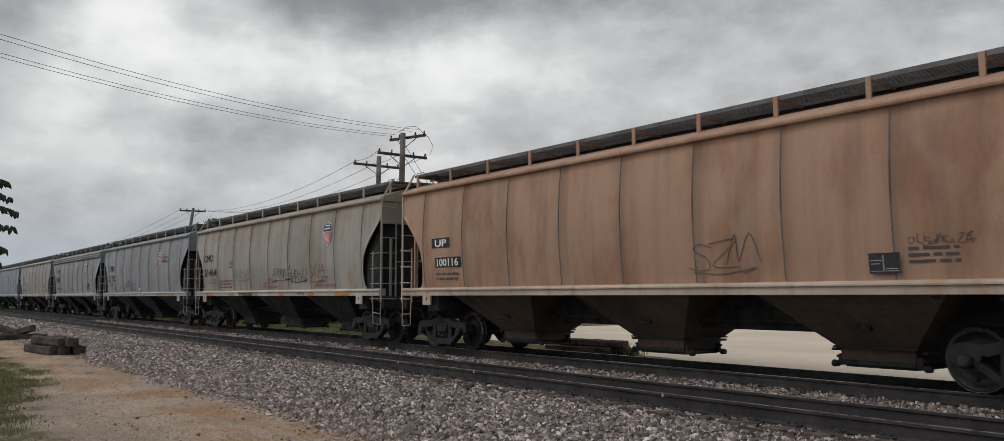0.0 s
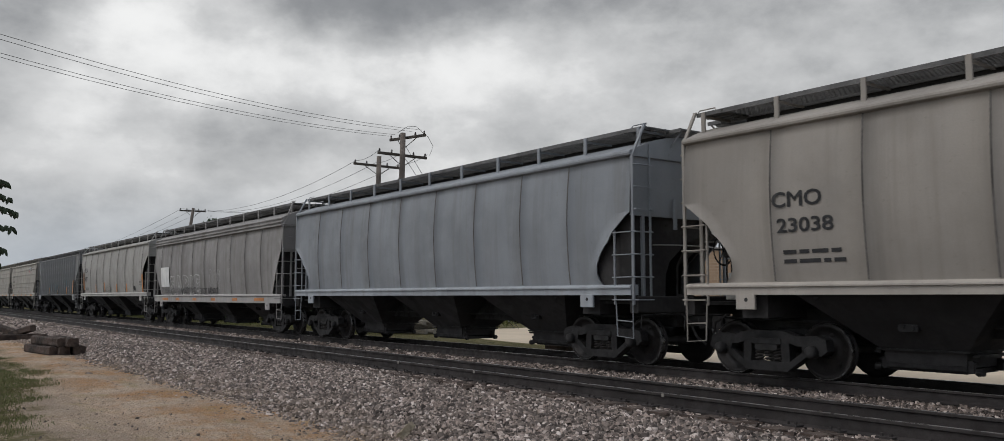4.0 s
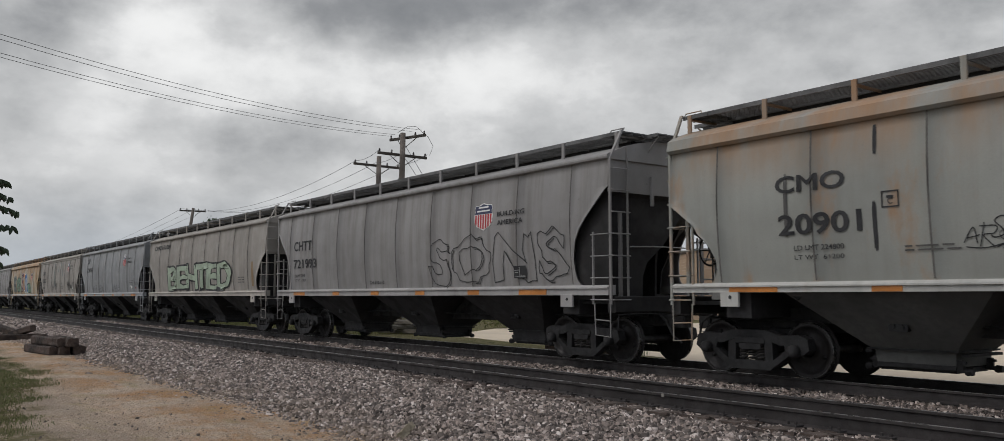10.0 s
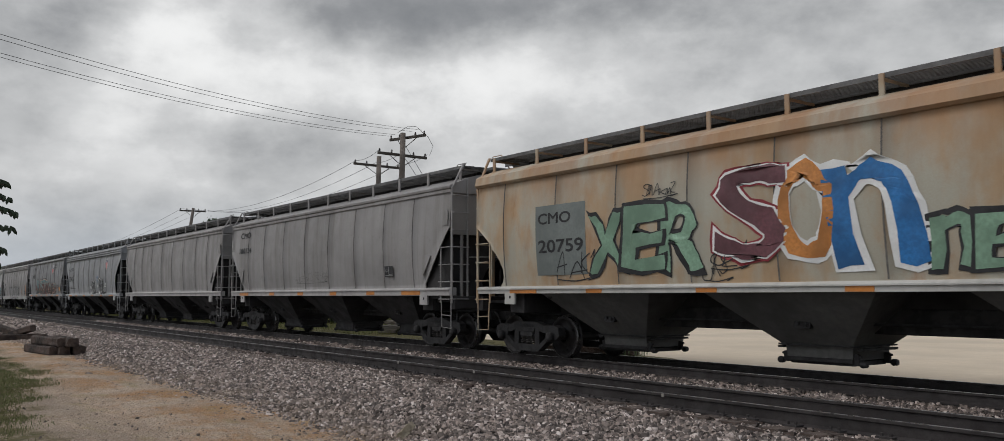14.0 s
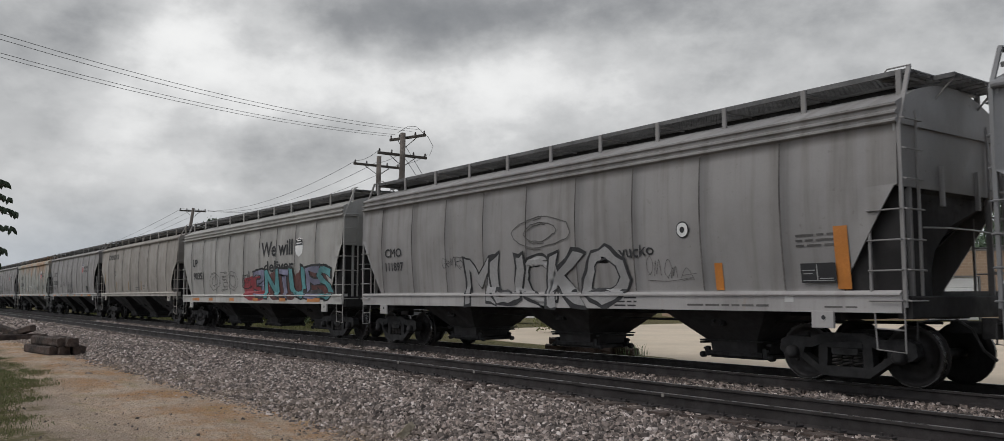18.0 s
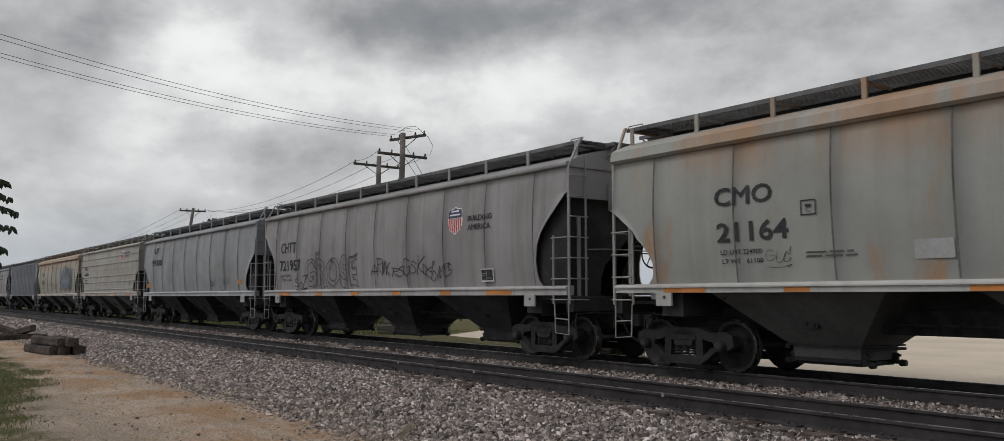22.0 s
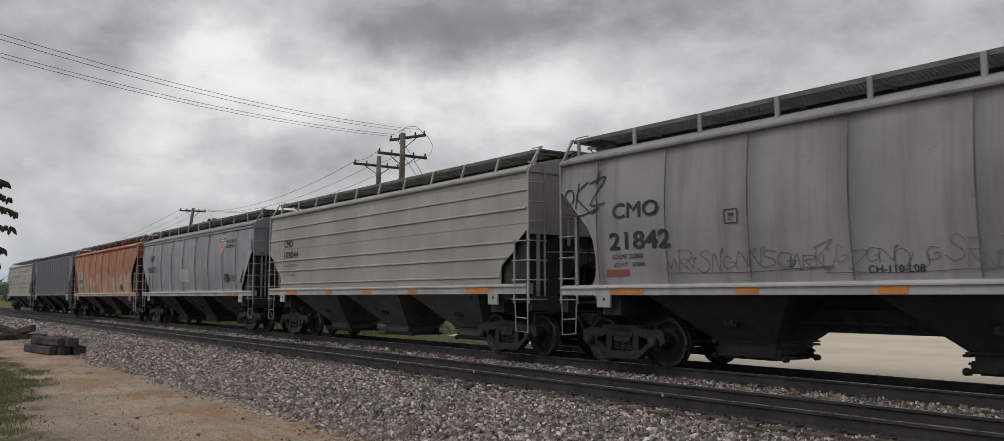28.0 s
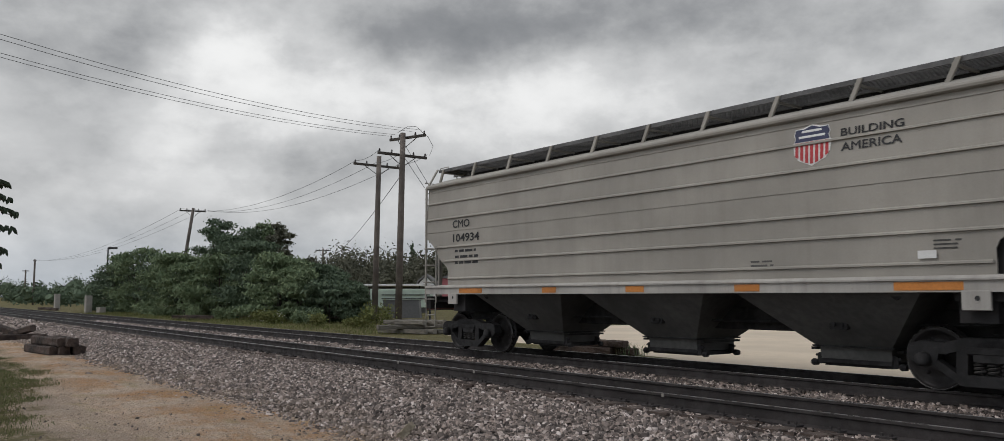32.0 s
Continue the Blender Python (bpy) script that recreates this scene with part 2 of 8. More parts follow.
# ---------------------------------------------------------------- sky
def make_sky():
    """A far shell of cloud that glows as the overcast does; it drifts slowly to the north."""
    m = Nodes("cloud_shell")
    tc = m.n.new("ShaderNodeTexCoord")
    nv = m.n.new("ShaderNodeVectorMath")
    nv.operation = "NORMALIZE"
    m.link(tc.outputs["Object"], nv.inputs[0])
    vec = nv.outputs[0]

    def stretched(scale, shift):
        mp = m.n.new("ShaderNodeMapping")
        mp.inputs["Scale"].default_value, mp.inputs["Location"].default_value = scale, shift
        m.link(vec, mp.inputs[0])
        return mp.outputs[0]

    # wobble the edges of the cloud masses
    nz = m.n.new("ShaderNodeTexNoise")
    nz.inputs["Scale"].default_value, nz.inputs["Detail"].default_value, nz.inputs["Roughness"].default_value = 7.0, 5.0, 0.5
    m.link(stretched((1, 1, 1.3), (2, 0, 1)), nz.inputs["Vector"])
    sub = m.n.new("ShaderNodeVectorMath")
    sub.operation = "SUBTRACT"
    m.link(nz.outputs["Color"], sub.inputs[0])
    sub.inputs[1].default_value = (0.5, 0.5, 0.5)
    sc = m.n.new("ShaderNodeVectorMath")
    sc.operation = "SCALE"
    sc.inputs["Scale"].default_value = 0.11
    m.link(sub.outputs[0], sc.inputs[0])
    ad = m.n.new("ShaderNodeVectorMath")
    m.link(vec, ad.inputs[0])
    m.link(sc.outputs[0], ad.inputs[1])
    warped = ad.outputs[0]
    tall = m.n.new("ShaderNodeMapping")
    tall.inputs["Scale"].default_value = (1, 1, 1.6)
    m.link(warped, tall.inputs[0])
    # masses: azimuth (0 along the track, growing to the north), elevation, radius, brightness
    masses = [
        (23.3, 18.1, 0.096, -0.165), (30.1, 19.2, 0.104, -0.176), (36.6, 19.1, 0.096, -0.154), (43.9, 19.2, 0.111, -0.121), (51.9, 18.3, 0.119, -0.11), (59.6, 17.1, 0.126, -0.121), (65.5, 15.6, 0.111, -0.11),
        (10.6, 16.1, 0.059, -0.143), (7.6, 14.9, 0.081, -0.077), (6.8, 10.8, 0.089, -0.066), (3.7, 14.4, 0.111, -0.121), (9.4, 10.7, 0.067, -0.055),
        (14.5, 16.0, 0.059, 0.211), (16.2, 14.4, 0.059, 0.124), (20.1, 14.3, 0.081, 0.124), (25.0, 14.2, 0.081, 0.136), (30.1, 14.0, 0.081, 0.099), (35.3, 14.5, 0.089, 0.087), (41.3, 14.8, 0.089, 0.062),
        (13.7, 10.3, 0.067, 0.062), (16.5, 6.9, 0.067, 0.037), (20.7, 9.5, 0.056, -0.099), (26.0, 8.9, 0.044, -0.066), (23.5, 10.9, 0.044, -0.033), (12.1, 5.1, 0.059, -0.044), (8.0, 4.2, 0.089, -0.017)]
    total = m.math("ADD", 0.06, m.math("MULTIPLY", m.noise(stretched((2.8, 2.8, 4.2), (1, 4, 2)), 1.9, 7, 0.58, 0.3, 0.7), 0.25))
    total = m.math("ADD", total, m.math("MULTIPLY", m.noise(stretched((1, 1, 2.0), (5, 1, 2)), 8.0, 7, 0.56, 0.32, 0.68), 0.12))
    for a, e, r, amt in masses:
        c = (-math.cos(radians(a)) * math.cos(radians(e)), math.sin(radians(a)) * math.cos(radians(e)), math.sin(radians(e)) * 1.6)
        d = m.n.new("ShaderNodeVectorMath")
        d.operation = "DISTANCE"
        m.link(tall.outputs[0], d.inputs[0])
        d.inputs[1].default_value = c
        total = m.math("ADD", total, m.ramp(d.outputs["Value"], r * 0.1, r * 1.55, amt, 0.0))
    val = m.ramp(total, -0.42, 0.60, 0.0, 1.0)
    cr = m.n.new("ShaderNodeValToRGB")
    els = cr.color_ramp.elements
    els[0].position, els[0].color = 0.0, (0.155, 0.168, 0.185, 1)
    els[1].position, els[1].color = 1.0, (0.88, 0.885, 0.885, 1)
    for p, c in ((0.32, (0.29, 0.30, 0.315, 1)), (0.55, (0.44, 0.45, 0.46, 1)), (0.8, (0.62, 0.628, 0.635, 1))):
        el = els.new(p)
        el.color = c
    m.link(val, cr.inputs[0])
    # low over the horizon the deck is a little bluer
    up = m.axis(vec, 2)
    col = m.mix(m.ramp(up, 0.0, 0.13, 0.7, 0.0), cr.outputs[0], (0.36, 0.41, 0.47))
    em = m.n.new("ShaderNodeEmission")
    m.link(col, em.inputs["Color"])
    out = [x for x in m.n if x.type == "OUTPUT_MATERIAL"][0]
    m.link(em.outputs[0], out.inputs["Surface"])
    g = Geo()
    rows = []
    for e in np.linspace(-2, 60, 32):
        rows.append([(2500 * math.cos(radians(e)) * -math.cos(radians(a)), 2500 * math.cos(radians(e)) * math.sin(radians(a)), 2500 * math.sin(radians(e))) for a in np.linspace(-30, 105, 46)])
    g.grid(rows)
    return thing("sky_backdrop", "overcast sky of drifting grey and white clouds", "sky", kind="structure", geo=g, material=m.mat, smooth=True)


SKY = make_sky()

# ---------------------------------------------------------------- ground
LOT = simple("pale_gravel_lot", (0.55, 0.46, 0.35), 0.95, 0.0, 0.10, 0.8, 0.01)
# bed coloured near-black, to show as shade in the gaps between loose stones
BALLAST = simple("crevice_shade_ballast", (0.020, 0.0165, 0.0155), 0.95, 0.0, 0.5, 14, 0.03)
RAIL_SIDE = simple("brown_rail_web", (0.034, 0.029, 0.028), 0.75, 0.2, 0.3, 6)
RAIL_TOP = simple("polished_rail_head", (0.40, 0.39, 0.38), 0.35, 0.9, 0.1, 5)
TIE = simple("weathered_tie_wood", (0.085, 0.062, 0.050), 0.9, 0.0, 0.45, 5, 0.012)
OLD_TIE = simple("split_old_tie_timber", (0.060, 0.042, 0.034), 0.95, 0.0, 0.6, 9, 0.03)


def ground_material():
    """Sandy track with orange stains, pebbles and grass away from the wheel tracks."""
    m = Nodes("sandy_dirt_and_grass")
    v = m.coords()
    sand = m.mix(m.noise(v, 0.5, 6), (0.50, 0.375, 0.275), (0.64, 0.505, 0.39))
    # ruts run along the track
    rut = m.noise(m.coords(scale=(0.12, 1.5, 1)), 1.0, 4, 0.5, 0.45, 0.65)
    sand = m.mix(m.math("MULTIPLY", rut, 0.5), sand, (0.33, 0.26, 0.19))
    stain = m.math("MULTIPLY", m.noise(m.coords(scale=(0.7, 0.9, 1), shift=(3, 0.2, 0)), 1.1, 8, 0.68, 0.42, 0.60), m.ramp(m.axis(v, 1), 2.4, 3.7))
    sand = m.mix(m.math("MULTIPLY", stain, 0.9), sand, (0.47, 0.25, 0.105))
    # trodden grey-brown earth on the camera's side of the stains
    trod = m.math("MULTIPLY", m.ramp(m.axis(v, 1), 2.2, 3.6, 1.0, 0.0), m.noise(m.coords(scale=(0.35, 0.8, 1), shift=(5, 1, 0)), 1.3, 6, 0.6, 0.35, 0.65))
    sand = m.mix(m.math("MULTIPLY", trod, 0.75), sand, (0.36, 0.285, 0.225))
    weed = m.math("MULTIPLY", m.noise(m.coords(scale=(0.5, 0.9, 1), shift=(7, 3, 0)), 1.7, 5, 0.6, 0.54, 0.66), 0.55)
    sand = m.mix(weed, sand, (0.32, 0.26, 0.11))
    peb = m.noise(v, 26, 7, 0.8, 0.51, 0.60)
    sand = m.mix(m.math("MULTIPLY", peb, 0.65), sand, (0.21, 0.155, 0.11))
    clod = m.noise(v, 7, 6, 0.7, 0.5, 0.68)
    sand = m.mix(m.math("MULTIPLY", m.noise(m.coords(scale=(0.5, 1.2, 1), shift=(1, 8, 0)), 2.2, 6, 0.65, 0.5, 0.68), 0.4), sand, (0.28, 0.20, 0.135))
    sand = m.mix(m.math("MULTIPLY", clod, 0.45), sand, (0.27, 0.21, 0.15))
    peb2 = m.noise(m.coords(shift=(9, 9, 9)), 38, 6, 0.8, 0.53, 0.61)
    sand = m.mix(m.math("MULTIPLY", peb2, 0.8), sand, (0.76, 0.64, 0.53))
    grass = m.mix(m.noise(v, 3.0, 6), (0.10, 0.10, 0.04), (0.22, 0.19, 0.09))
    grass = m.mix(m.noise(v, 0.15, 5), grass, (0.15, 0.13, 0.06))
    # the verge: grass lies on the camera's side of a slanting line, and beyond the far track
    edge = m.math("ADD", m.axis(v, 1), m.math("MULTIPLY", m.axis(v, 0), 0.085))
    edge = m.math("ADD", edge, m.math("MULTIPLY", m.noise(v, 0.8, 6, 0.65, 0.2, 0.8), 1.1))
    near = m.math("MULTIPLY", m.ramp(edge, 1.0, 1.5, 1.0, 0.0), m.noise(m.coords(shift=(2, 6, 0)), 1.6, 6, 0.65, 0.30, 0.55))
    far = m.ramp(m.math("ADD", m.axis(v, 1), m.noise(v, 0.4, 5, 0.6, 0.2, 0.8)), 16.6, 17.6)
    col = m.mix(m.math("MAXIMUM", near, far), sand, grass)
    m.bump(m.math("ADD", m.noise(v, 30, 5, lo=0.2, hi=0.8), m.math("MULTIPLY", m.noise(v, 5, 5, lo=0.2, hi=0.8), 2.0)), 0.045, 1.0)
    return m.done(col, 0.95, spec=0.2)


def ground_height(x, y):
    if y > 4.6 or x < -80 or x > 20 or y < -10:
        return 0.0
    fade = min(1, (4.6 - y) / 1.0, (x + 80) / 20)
    rut = -0.035 * math.exp(-((y - 1.9 - 0.05 * x) / 0.28) ** 2) - 0.03 * math.exp(-((y - 3.4 - 0.03 * x) / 0.25) ** 2)
    return fade * (0.05 * noise.noise((x * 0.25, y * 0.5, 0)) + 0.018 * noise.noise((x * 1.4, y * 1.8, 3)) + rut)


g = Geo()
_ys = [-1500, -400, -60, -20] + [-10 + 0.5 * i for i in range(31)] + [17, 40, 100, 400, 1800]
_xs = [-2600, -800, -300, -150] + [-80 + 0.7 * i for i in range(136)] + [60, 200, 800]
g.grid([[(x, y, ground_height(x, y)) for y in _ys] for x in _xs])
ground = thing("ground", "sandy dirt ground with ruts and grass", "ground", kind="structure", geo=g, material=ground_material(), smooth=True)
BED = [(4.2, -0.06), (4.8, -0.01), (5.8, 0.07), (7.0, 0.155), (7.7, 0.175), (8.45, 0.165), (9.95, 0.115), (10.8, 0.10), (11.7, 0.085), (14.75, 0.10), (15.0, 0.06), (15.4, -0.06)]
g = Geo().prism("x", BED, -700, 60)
bed = thing("ballast_bed", "crushed-stone ballast bed under two tracks, coloured near-black as shade between stones", "ballast", kind="structure", geo=g, material=BALLAST)
# the pale lot, with a ragged edge towards the track
rng = random.Random(4)
edge = [(-31 + 1.5 * i, float(np.interp(-31 + 1.5 * i, [-31, -23, -16, -12, 60], [20, 18.6, 17.3, 15.6, 15.45])) + rng.uniform(-0.15, 0.15)) for i in range(61)]
g = Geo().prism("z", edge + [(60, 62), (-20, 62), (-36, 50), (-36, 26)], -0.1, 0.012)
lot = thing("gravel_lot", "pale sandy gravel lot", "lot", kind="structure", geo=g, material=LOT)


# rails
def rail_profile(y, z):
    h = [(-0.074, -0.185), (0.074, -0.185), (0.074, -0.172), (0.012, -0.150), (0.012, -0.045), (0.036, -0.034), (0.036, -0.006), (0.030, -0.001), (-0.030, -0.001), (-0.036, -0.006), (-0.036, -0.034), (-0.012, -0.045), (-0.012, -0.150), (-0.074, -0.172)]
    return [(y + a, z + b) for a, b in h]


RAILS = [(8.45, 0.3825), (9.955, 0.319), (TRACK_Y - 0.7525, RAIL_Z), (TRACK_Y + 0.7525, RAIL_Z)]
for y, z in RAILS:
    rail = thing("rail", "brown steel rail with a polished head", "rail", group="rails of the two tracks", geo=Geo().prism("x", rail_profile(y, z), -700, 45), material=RAIL_SIDE)
    part("rail_head", Geo().box(-700, 45, y - 0.020, y + 0.020, z - 0.004, z), RAIL_TOP, rail, "polished steel running surface")
CHALK = simple("pale_paint_mark", (0.30, 0.28, 0.25), 0.8, 0.0, 0.3, 20)
for x in (-12.25, -7.92, -14.84):
    thing("rail_mark", "faint pale paint mark on the rail's web", "paint mark", geo=Geo().box(x - 0.02, x + 0.02, 8.402, 8.4135, 0.335, 0.378), material=CHALK)


# stones of the ballast: angular lumps, joined
def stones(name, label, count, xr, yr, size, seed, zoff=0.0, keep=None, mat=None):
    r = np.random.RandomState(seed)
    cx, cy = r.uniform(*xr, count), r.uniform(*yr, count)
    if keep is not None:
        ok = keep(cx, cy, r)
        cx, cy = cx[ok], cy[ok]
        count = len(cx)
    cz = np.maximum(np.interp(cy, [p[0] for p in BED], [p[1] for p in BED]), -0.045) + zoff + r.uniform(-0.030, 0.034, count)
    s = r.uniform(size[0], size[1], count) * (1 + 0.35 * (r.rand(count) > 0.93))
    # four corners below and a broken ridge above
    lump = np.array([(-1, -1, -1), (1, -1, -1), (1, 1, -1), (-1, 1, -1), (-0.7, 0, 1), (0.7, 0, 1)], float) * 0.5
    v = lump[None] * (1 + r.uniform(-0.6, 0.4, (count, 6, 3)))
    v[:, 4:, 1] += r.uniform(-0.42, 0.42, (count, 2))
    v *= np.stack([r.uniform(1.1, 1.8, count), r.uniform(0.65, 1.0, count), r.uniform(0.65, 1.15, count)], 1)[:, None, :]
    a, b = r.uniform(0, 2 * np.pi, count), r.uniform(-0.6, 0.6, count)
    ca, sa, cb, sb = np.cos(a), np.sin(a), np.cos(b), np.sin(b)
    y2 = v[..., 1] * cb[:, None] - v[..., 2] * sb[:, None]
    z2 = v[..., 1] * sb[:, None] + v[..., 2] * cb[:, None]
    x3 = v[..., 0] * ca[:, None] - y2 * sa[:, None]
    y3 = v[..., 0] * sa[:, None] + y2 * ca[:, None]
    v = np.stack([x3, y3, z2], -1) * s[:, None, None] + np.stack([cx, cy, cz], -1)[:, None, :]
    tri = np.array([(0, 1, 5), (0, 5, 4), (2, 3, 4), (2, 4, 5), (1, 2, 5), (3, 0, 4)])
    f = (tri[None] + 6 * np.arange(count)[:, None, None]).reshape(-1, 3)
    ob = thing(name, label, "stones", kind="stuff", geo=bulk_mesh(name, v.reshape(-1, 3), f), material=mat or STONE)
    return ob


def stone_material():
    m = Nodes("broken_ballast_stone")
    gi = m.n.new("ShaderNodeNewGeometry")
    cr = m.n.new("ShaderNodeValToRGB")
    els = cr.color_ramp.elements
    els[0].position, els[0].color = 0.0, (0.055, 0.045, 0.041, 1)
    els[1].position, els[1].color = 1.0, (0.785, 0.697, 0.651, 1)
    for p, c in ((0.3, (0.136, 0.114, 0.101, 1)), (0.55, (0.234, 0.193, 0.171, 1)), (0.75, (0.349, 0.279, 0.241, 1)), (0.93, (0.524, 0.445, 0.400, 1))):
        els.new(p).color = c
    m.link(gi.outputs["Random Per Island"], cr.inputs[0])
    v = m.coords()
    col = m.mix(m.math("MULTIPLY", m.noise(v, 60, 4, 0.7, 0.4, 0.65), 0.35), cr.outputs[0], (0.085, 0.073, 0.069))
    # iron dust near the foot of the slope and broad drifts of dirt
    col = m.mix(m.math("MULTIPLY", m.noise(v, 0.7, 5, 0.6, 0.5, 0.75), 0.3), col, (0.17, 0.13, 0.11))
    foot = m.math("MULTIPLY", m.ramp(m.axis(v, 1), 4.3, 6.2, 1.0, 0.0), m.noise(m.coords(shift=(4, 4, 0)), 1.1, 5, 0.6, 0.35, 0.65))
    col = m.mix(m.math("MULTIPLY", foot, 0.4), col, (0.26, 0.19, 0.13))
    m.bump(m.noise(v, 120, 3, lo=0.2, hi=0.8), 0.004)
    return m.done(col, 0.9, spec=0.3)


STONE = stone_material()


def ragged(cx, cy, r):
    """The foot of the slope thins out unevenly."""
    edge = 4.40 + 0.30 * np.sin(cx * 0.9) + 0.2 * np.sin(cx * 2.3 + 1) + r.normal(0, 0.36, len(cx))
    return (cy > edge) & (cy * 0.59 - cx * 0.803 > 6.2)


stones("ballast_stones", "loose grey crushed ballast stones", 80000, (-19, -2), (3.7, 8.36), (0.032, 0.050), 1, keep=ragged)
stones("ballast_stones", "loose grey crushed ballast stones", 17500, (-20, -2), (10.05, 12.40), (0.034, 0.054), 2)
stones("ballast_stones", "loose grey crushed ballast stones", 9000, (-20, -2), (8.55, 9.9), (0.036, 0.056), 7)
stones("ballast_stones", "loose grey crushed ballast stones", 44000, (-45, -19), (3.7, 8.36), (0.036, 0.060), 3, keep=ragged)
stones("ballast_stones", "loose grey crushed ballast stones", 9000, (-90, -45), (3.9, 8.36), (0.08, 0.14), 8, keep=ragged)
stones("ballast_stones", "loose grey crushed ballast stones", 7000, (-60, -20), (10.05, 12.40), (0.06, 0.10), 4)
stones("ballast_stones", "loose grey crushed ballast stones", 2500, (-30, 2), (14.2, 15.15), (0.05, 0.09), 5)
stones("strewn_pebbles", "pebbles strewn over the dirt", 7000, (-24, -5), (0.6, 5.0), (0.006, 0.018), 6, zoff=0.04, mat=simple("sandy_pebble", (0.36, 0.28, 0.215), 0.95, 0.0, 0.6, 20))

stones("strewn_clods", "dark clods and stray ballast stones on the dirt", 170, (-24, -7), (1.6, 5.0), (0.018, 0.036), 16, zoff=0.035, mat=simple("dark_clod", (0.11, 0.085, 0.07), 0.95, 0.0, 0.5, 20))

# ties of the near track, plates and spikes
tie_mesh = Geo().cbox(-0.115, 0.115, -1.30, 1.30, -0.18, 0.0, 0.012, "y").mesh("tie")
tie_mesh.materials.append(TIE)
plate_mesh = Geo().cbox(-0.09, 0.09, -0.16, 0.16, 0.0, 0.022, 0.004, "y").cbox(-0.06, -0.03, -0.125, -0.095, 0.0, 0.055, 0.005, "z").cbox(0.03, 0.06, -0.115, -0.085, 0.0, 0.05, 0.005, "z").mesh("tie_plate")
plate_mesh.materials.append(RAIL_SIDE)
rng = random.Random(8)
for i in range(100):
    x = 2.0 - i * 0.53 + rng.uniform(-0.04, 0.04)
    t = new("tie", tie_mesh)
    t.parent = bed
    t.matrix_basis = pose(x, 9.2 + rng.uniform(-0.06, 0.06), 0.172, math.degrees(-0.0425), 0, rng.uniform(-1.5, 1.5))
    if i < 50:
        p = new("tie_plate", plate_mesh)
        p.parent = t
        p.location = (0, -0.75, 0.0)
for i in range(70):
    t = new("tie", tie_mesh)
    t.parent = bed
    t.matrix_basis = pose(2.0 - i * 0.53 + rng.uniform(-0.04, 0.04), TRACK_Y + rng.uniform(-0.06, 0.06), 0.105, 0, 0, rng.uniform(-1.5, 1.5))
# splinters of rotten tie lying on the shoulder
for i in range(46):
    x, y = rng.uniform(-13, -2.5), 8.28 - abs(rng.gauss(0, 0.30))
    L = rng.uniform(0.12, 0.4)
    z = float(np.interp(y, [p[0] for p in BED], [p[1] for p in BED])) + 0.04
    gm = Geo().prism("x", [(-0.03, -0.015), (0.02, -0.02), (0.035, 0.01), (-0.01, 0.02)], -L / 2, L / 2)
    thing("wood_splinter", "rotten brown splinter of tie wood on ballast", "wood splinter", pose(x, y, z, rng.uniform(-10, 10), rng.uniform(-6, 6), rng.uniform(-35, 35)), geo=gm, material=OLD_TIE)


# ---------------------------------------------------------------- old ties in piles
def old_tie(m, length, w=0.23, h=0.18, seed=0, label="dark weathered old railroad tie lying on dirt"):
    r = random.Random(seed)
    g = Geo()
    rows = []
    n, ev = 22, r.uniform(0, 50)
    for i in range(n + 1):
        x = -length / 2 + length * i / n

        def jag(q):
            return 0.028 * noise.noise((x * 2.2 + ev, q * 3.1, ev)) + 0.018 * noise.noise((x * 9 + ev, q * 5.3, 2.0)) + r.uniform(-0.006, 0.006)

        c = 0.03
        rows.append([(x, -w / 2 + jag(1), c), (x, -w / 2 + c, 0.0), (x, w / 2 - c, 0.0), (x, w / 2 + jag(2), c), (x, w / 2 + jag(3), h * 0.5), (x, w / 2 + jag(4), h - c), (x, w / 2 - c, h + jag(5)), (x, w * 0.12, h + jag(6)), (x, w * 0.05, h - 0.03 + jag(7)), (x, -w * 0.15, h + jag(8)), (x, -w / 2 + c, h + jag(9)), (x, -w / 2 + jag(10), h - c), (x, -w / 2 + jag(11), h * 0.5)])
        rows[-1].append(rows[-1][0])
    g.grid(rows)
    k = len(rows[0])
    o = len(g.v) - k
    g.f += [tuple(range(k - 1)), tuple(range(o, o + k - 1))]
    return thing("old_tie", label, "tie", m, "old ties in piles", geo=g, material=OLD_TIE)


for i, (x, y, z, L, rz) in enumerate([(-28.2, 4.20, 0.0, 2.3, 8), (-28.0, 4.50, 0.0, 2.3, 5), (-27.8, 4.82, 0.01, 2.2, 7), (-28.0, 4.36, 0.245, 2.3, 9), (-27.6, 4.70, 0.245, 2.2, 2)]):
    old_tie(pose(x, y, z, 0, 0, rz), L, 0.28, 0.235, i)
for i, (x, y, z, L, rz, ry) in enumerate([(-38.0, 4.45, 0.0, 2.4, 60, 0), (-37.2, 4.9, 0.0, 1.6, 75, 0), (-37.9, 4.5, 0.22, 1.3, 30, 12), (-37.3, 4.9, 0.22, 1.0, 40, -14)]):
    old_tie(pose(x, y, z, 0, ry, rz), L, 0.3, 0.22, i + 20)
blk = old_tie(pose(-8.85, 5.12, 0.03, 0, 16, -52), 0.34, 0.10, 0.09, 40, "short pale broken end of a wooden block")
blk.data.materials[0] = simple("pale_broken_wood", (0.33, 0.28, 0.20), 0.9, 0.0, 0.3, 8, 0.01)
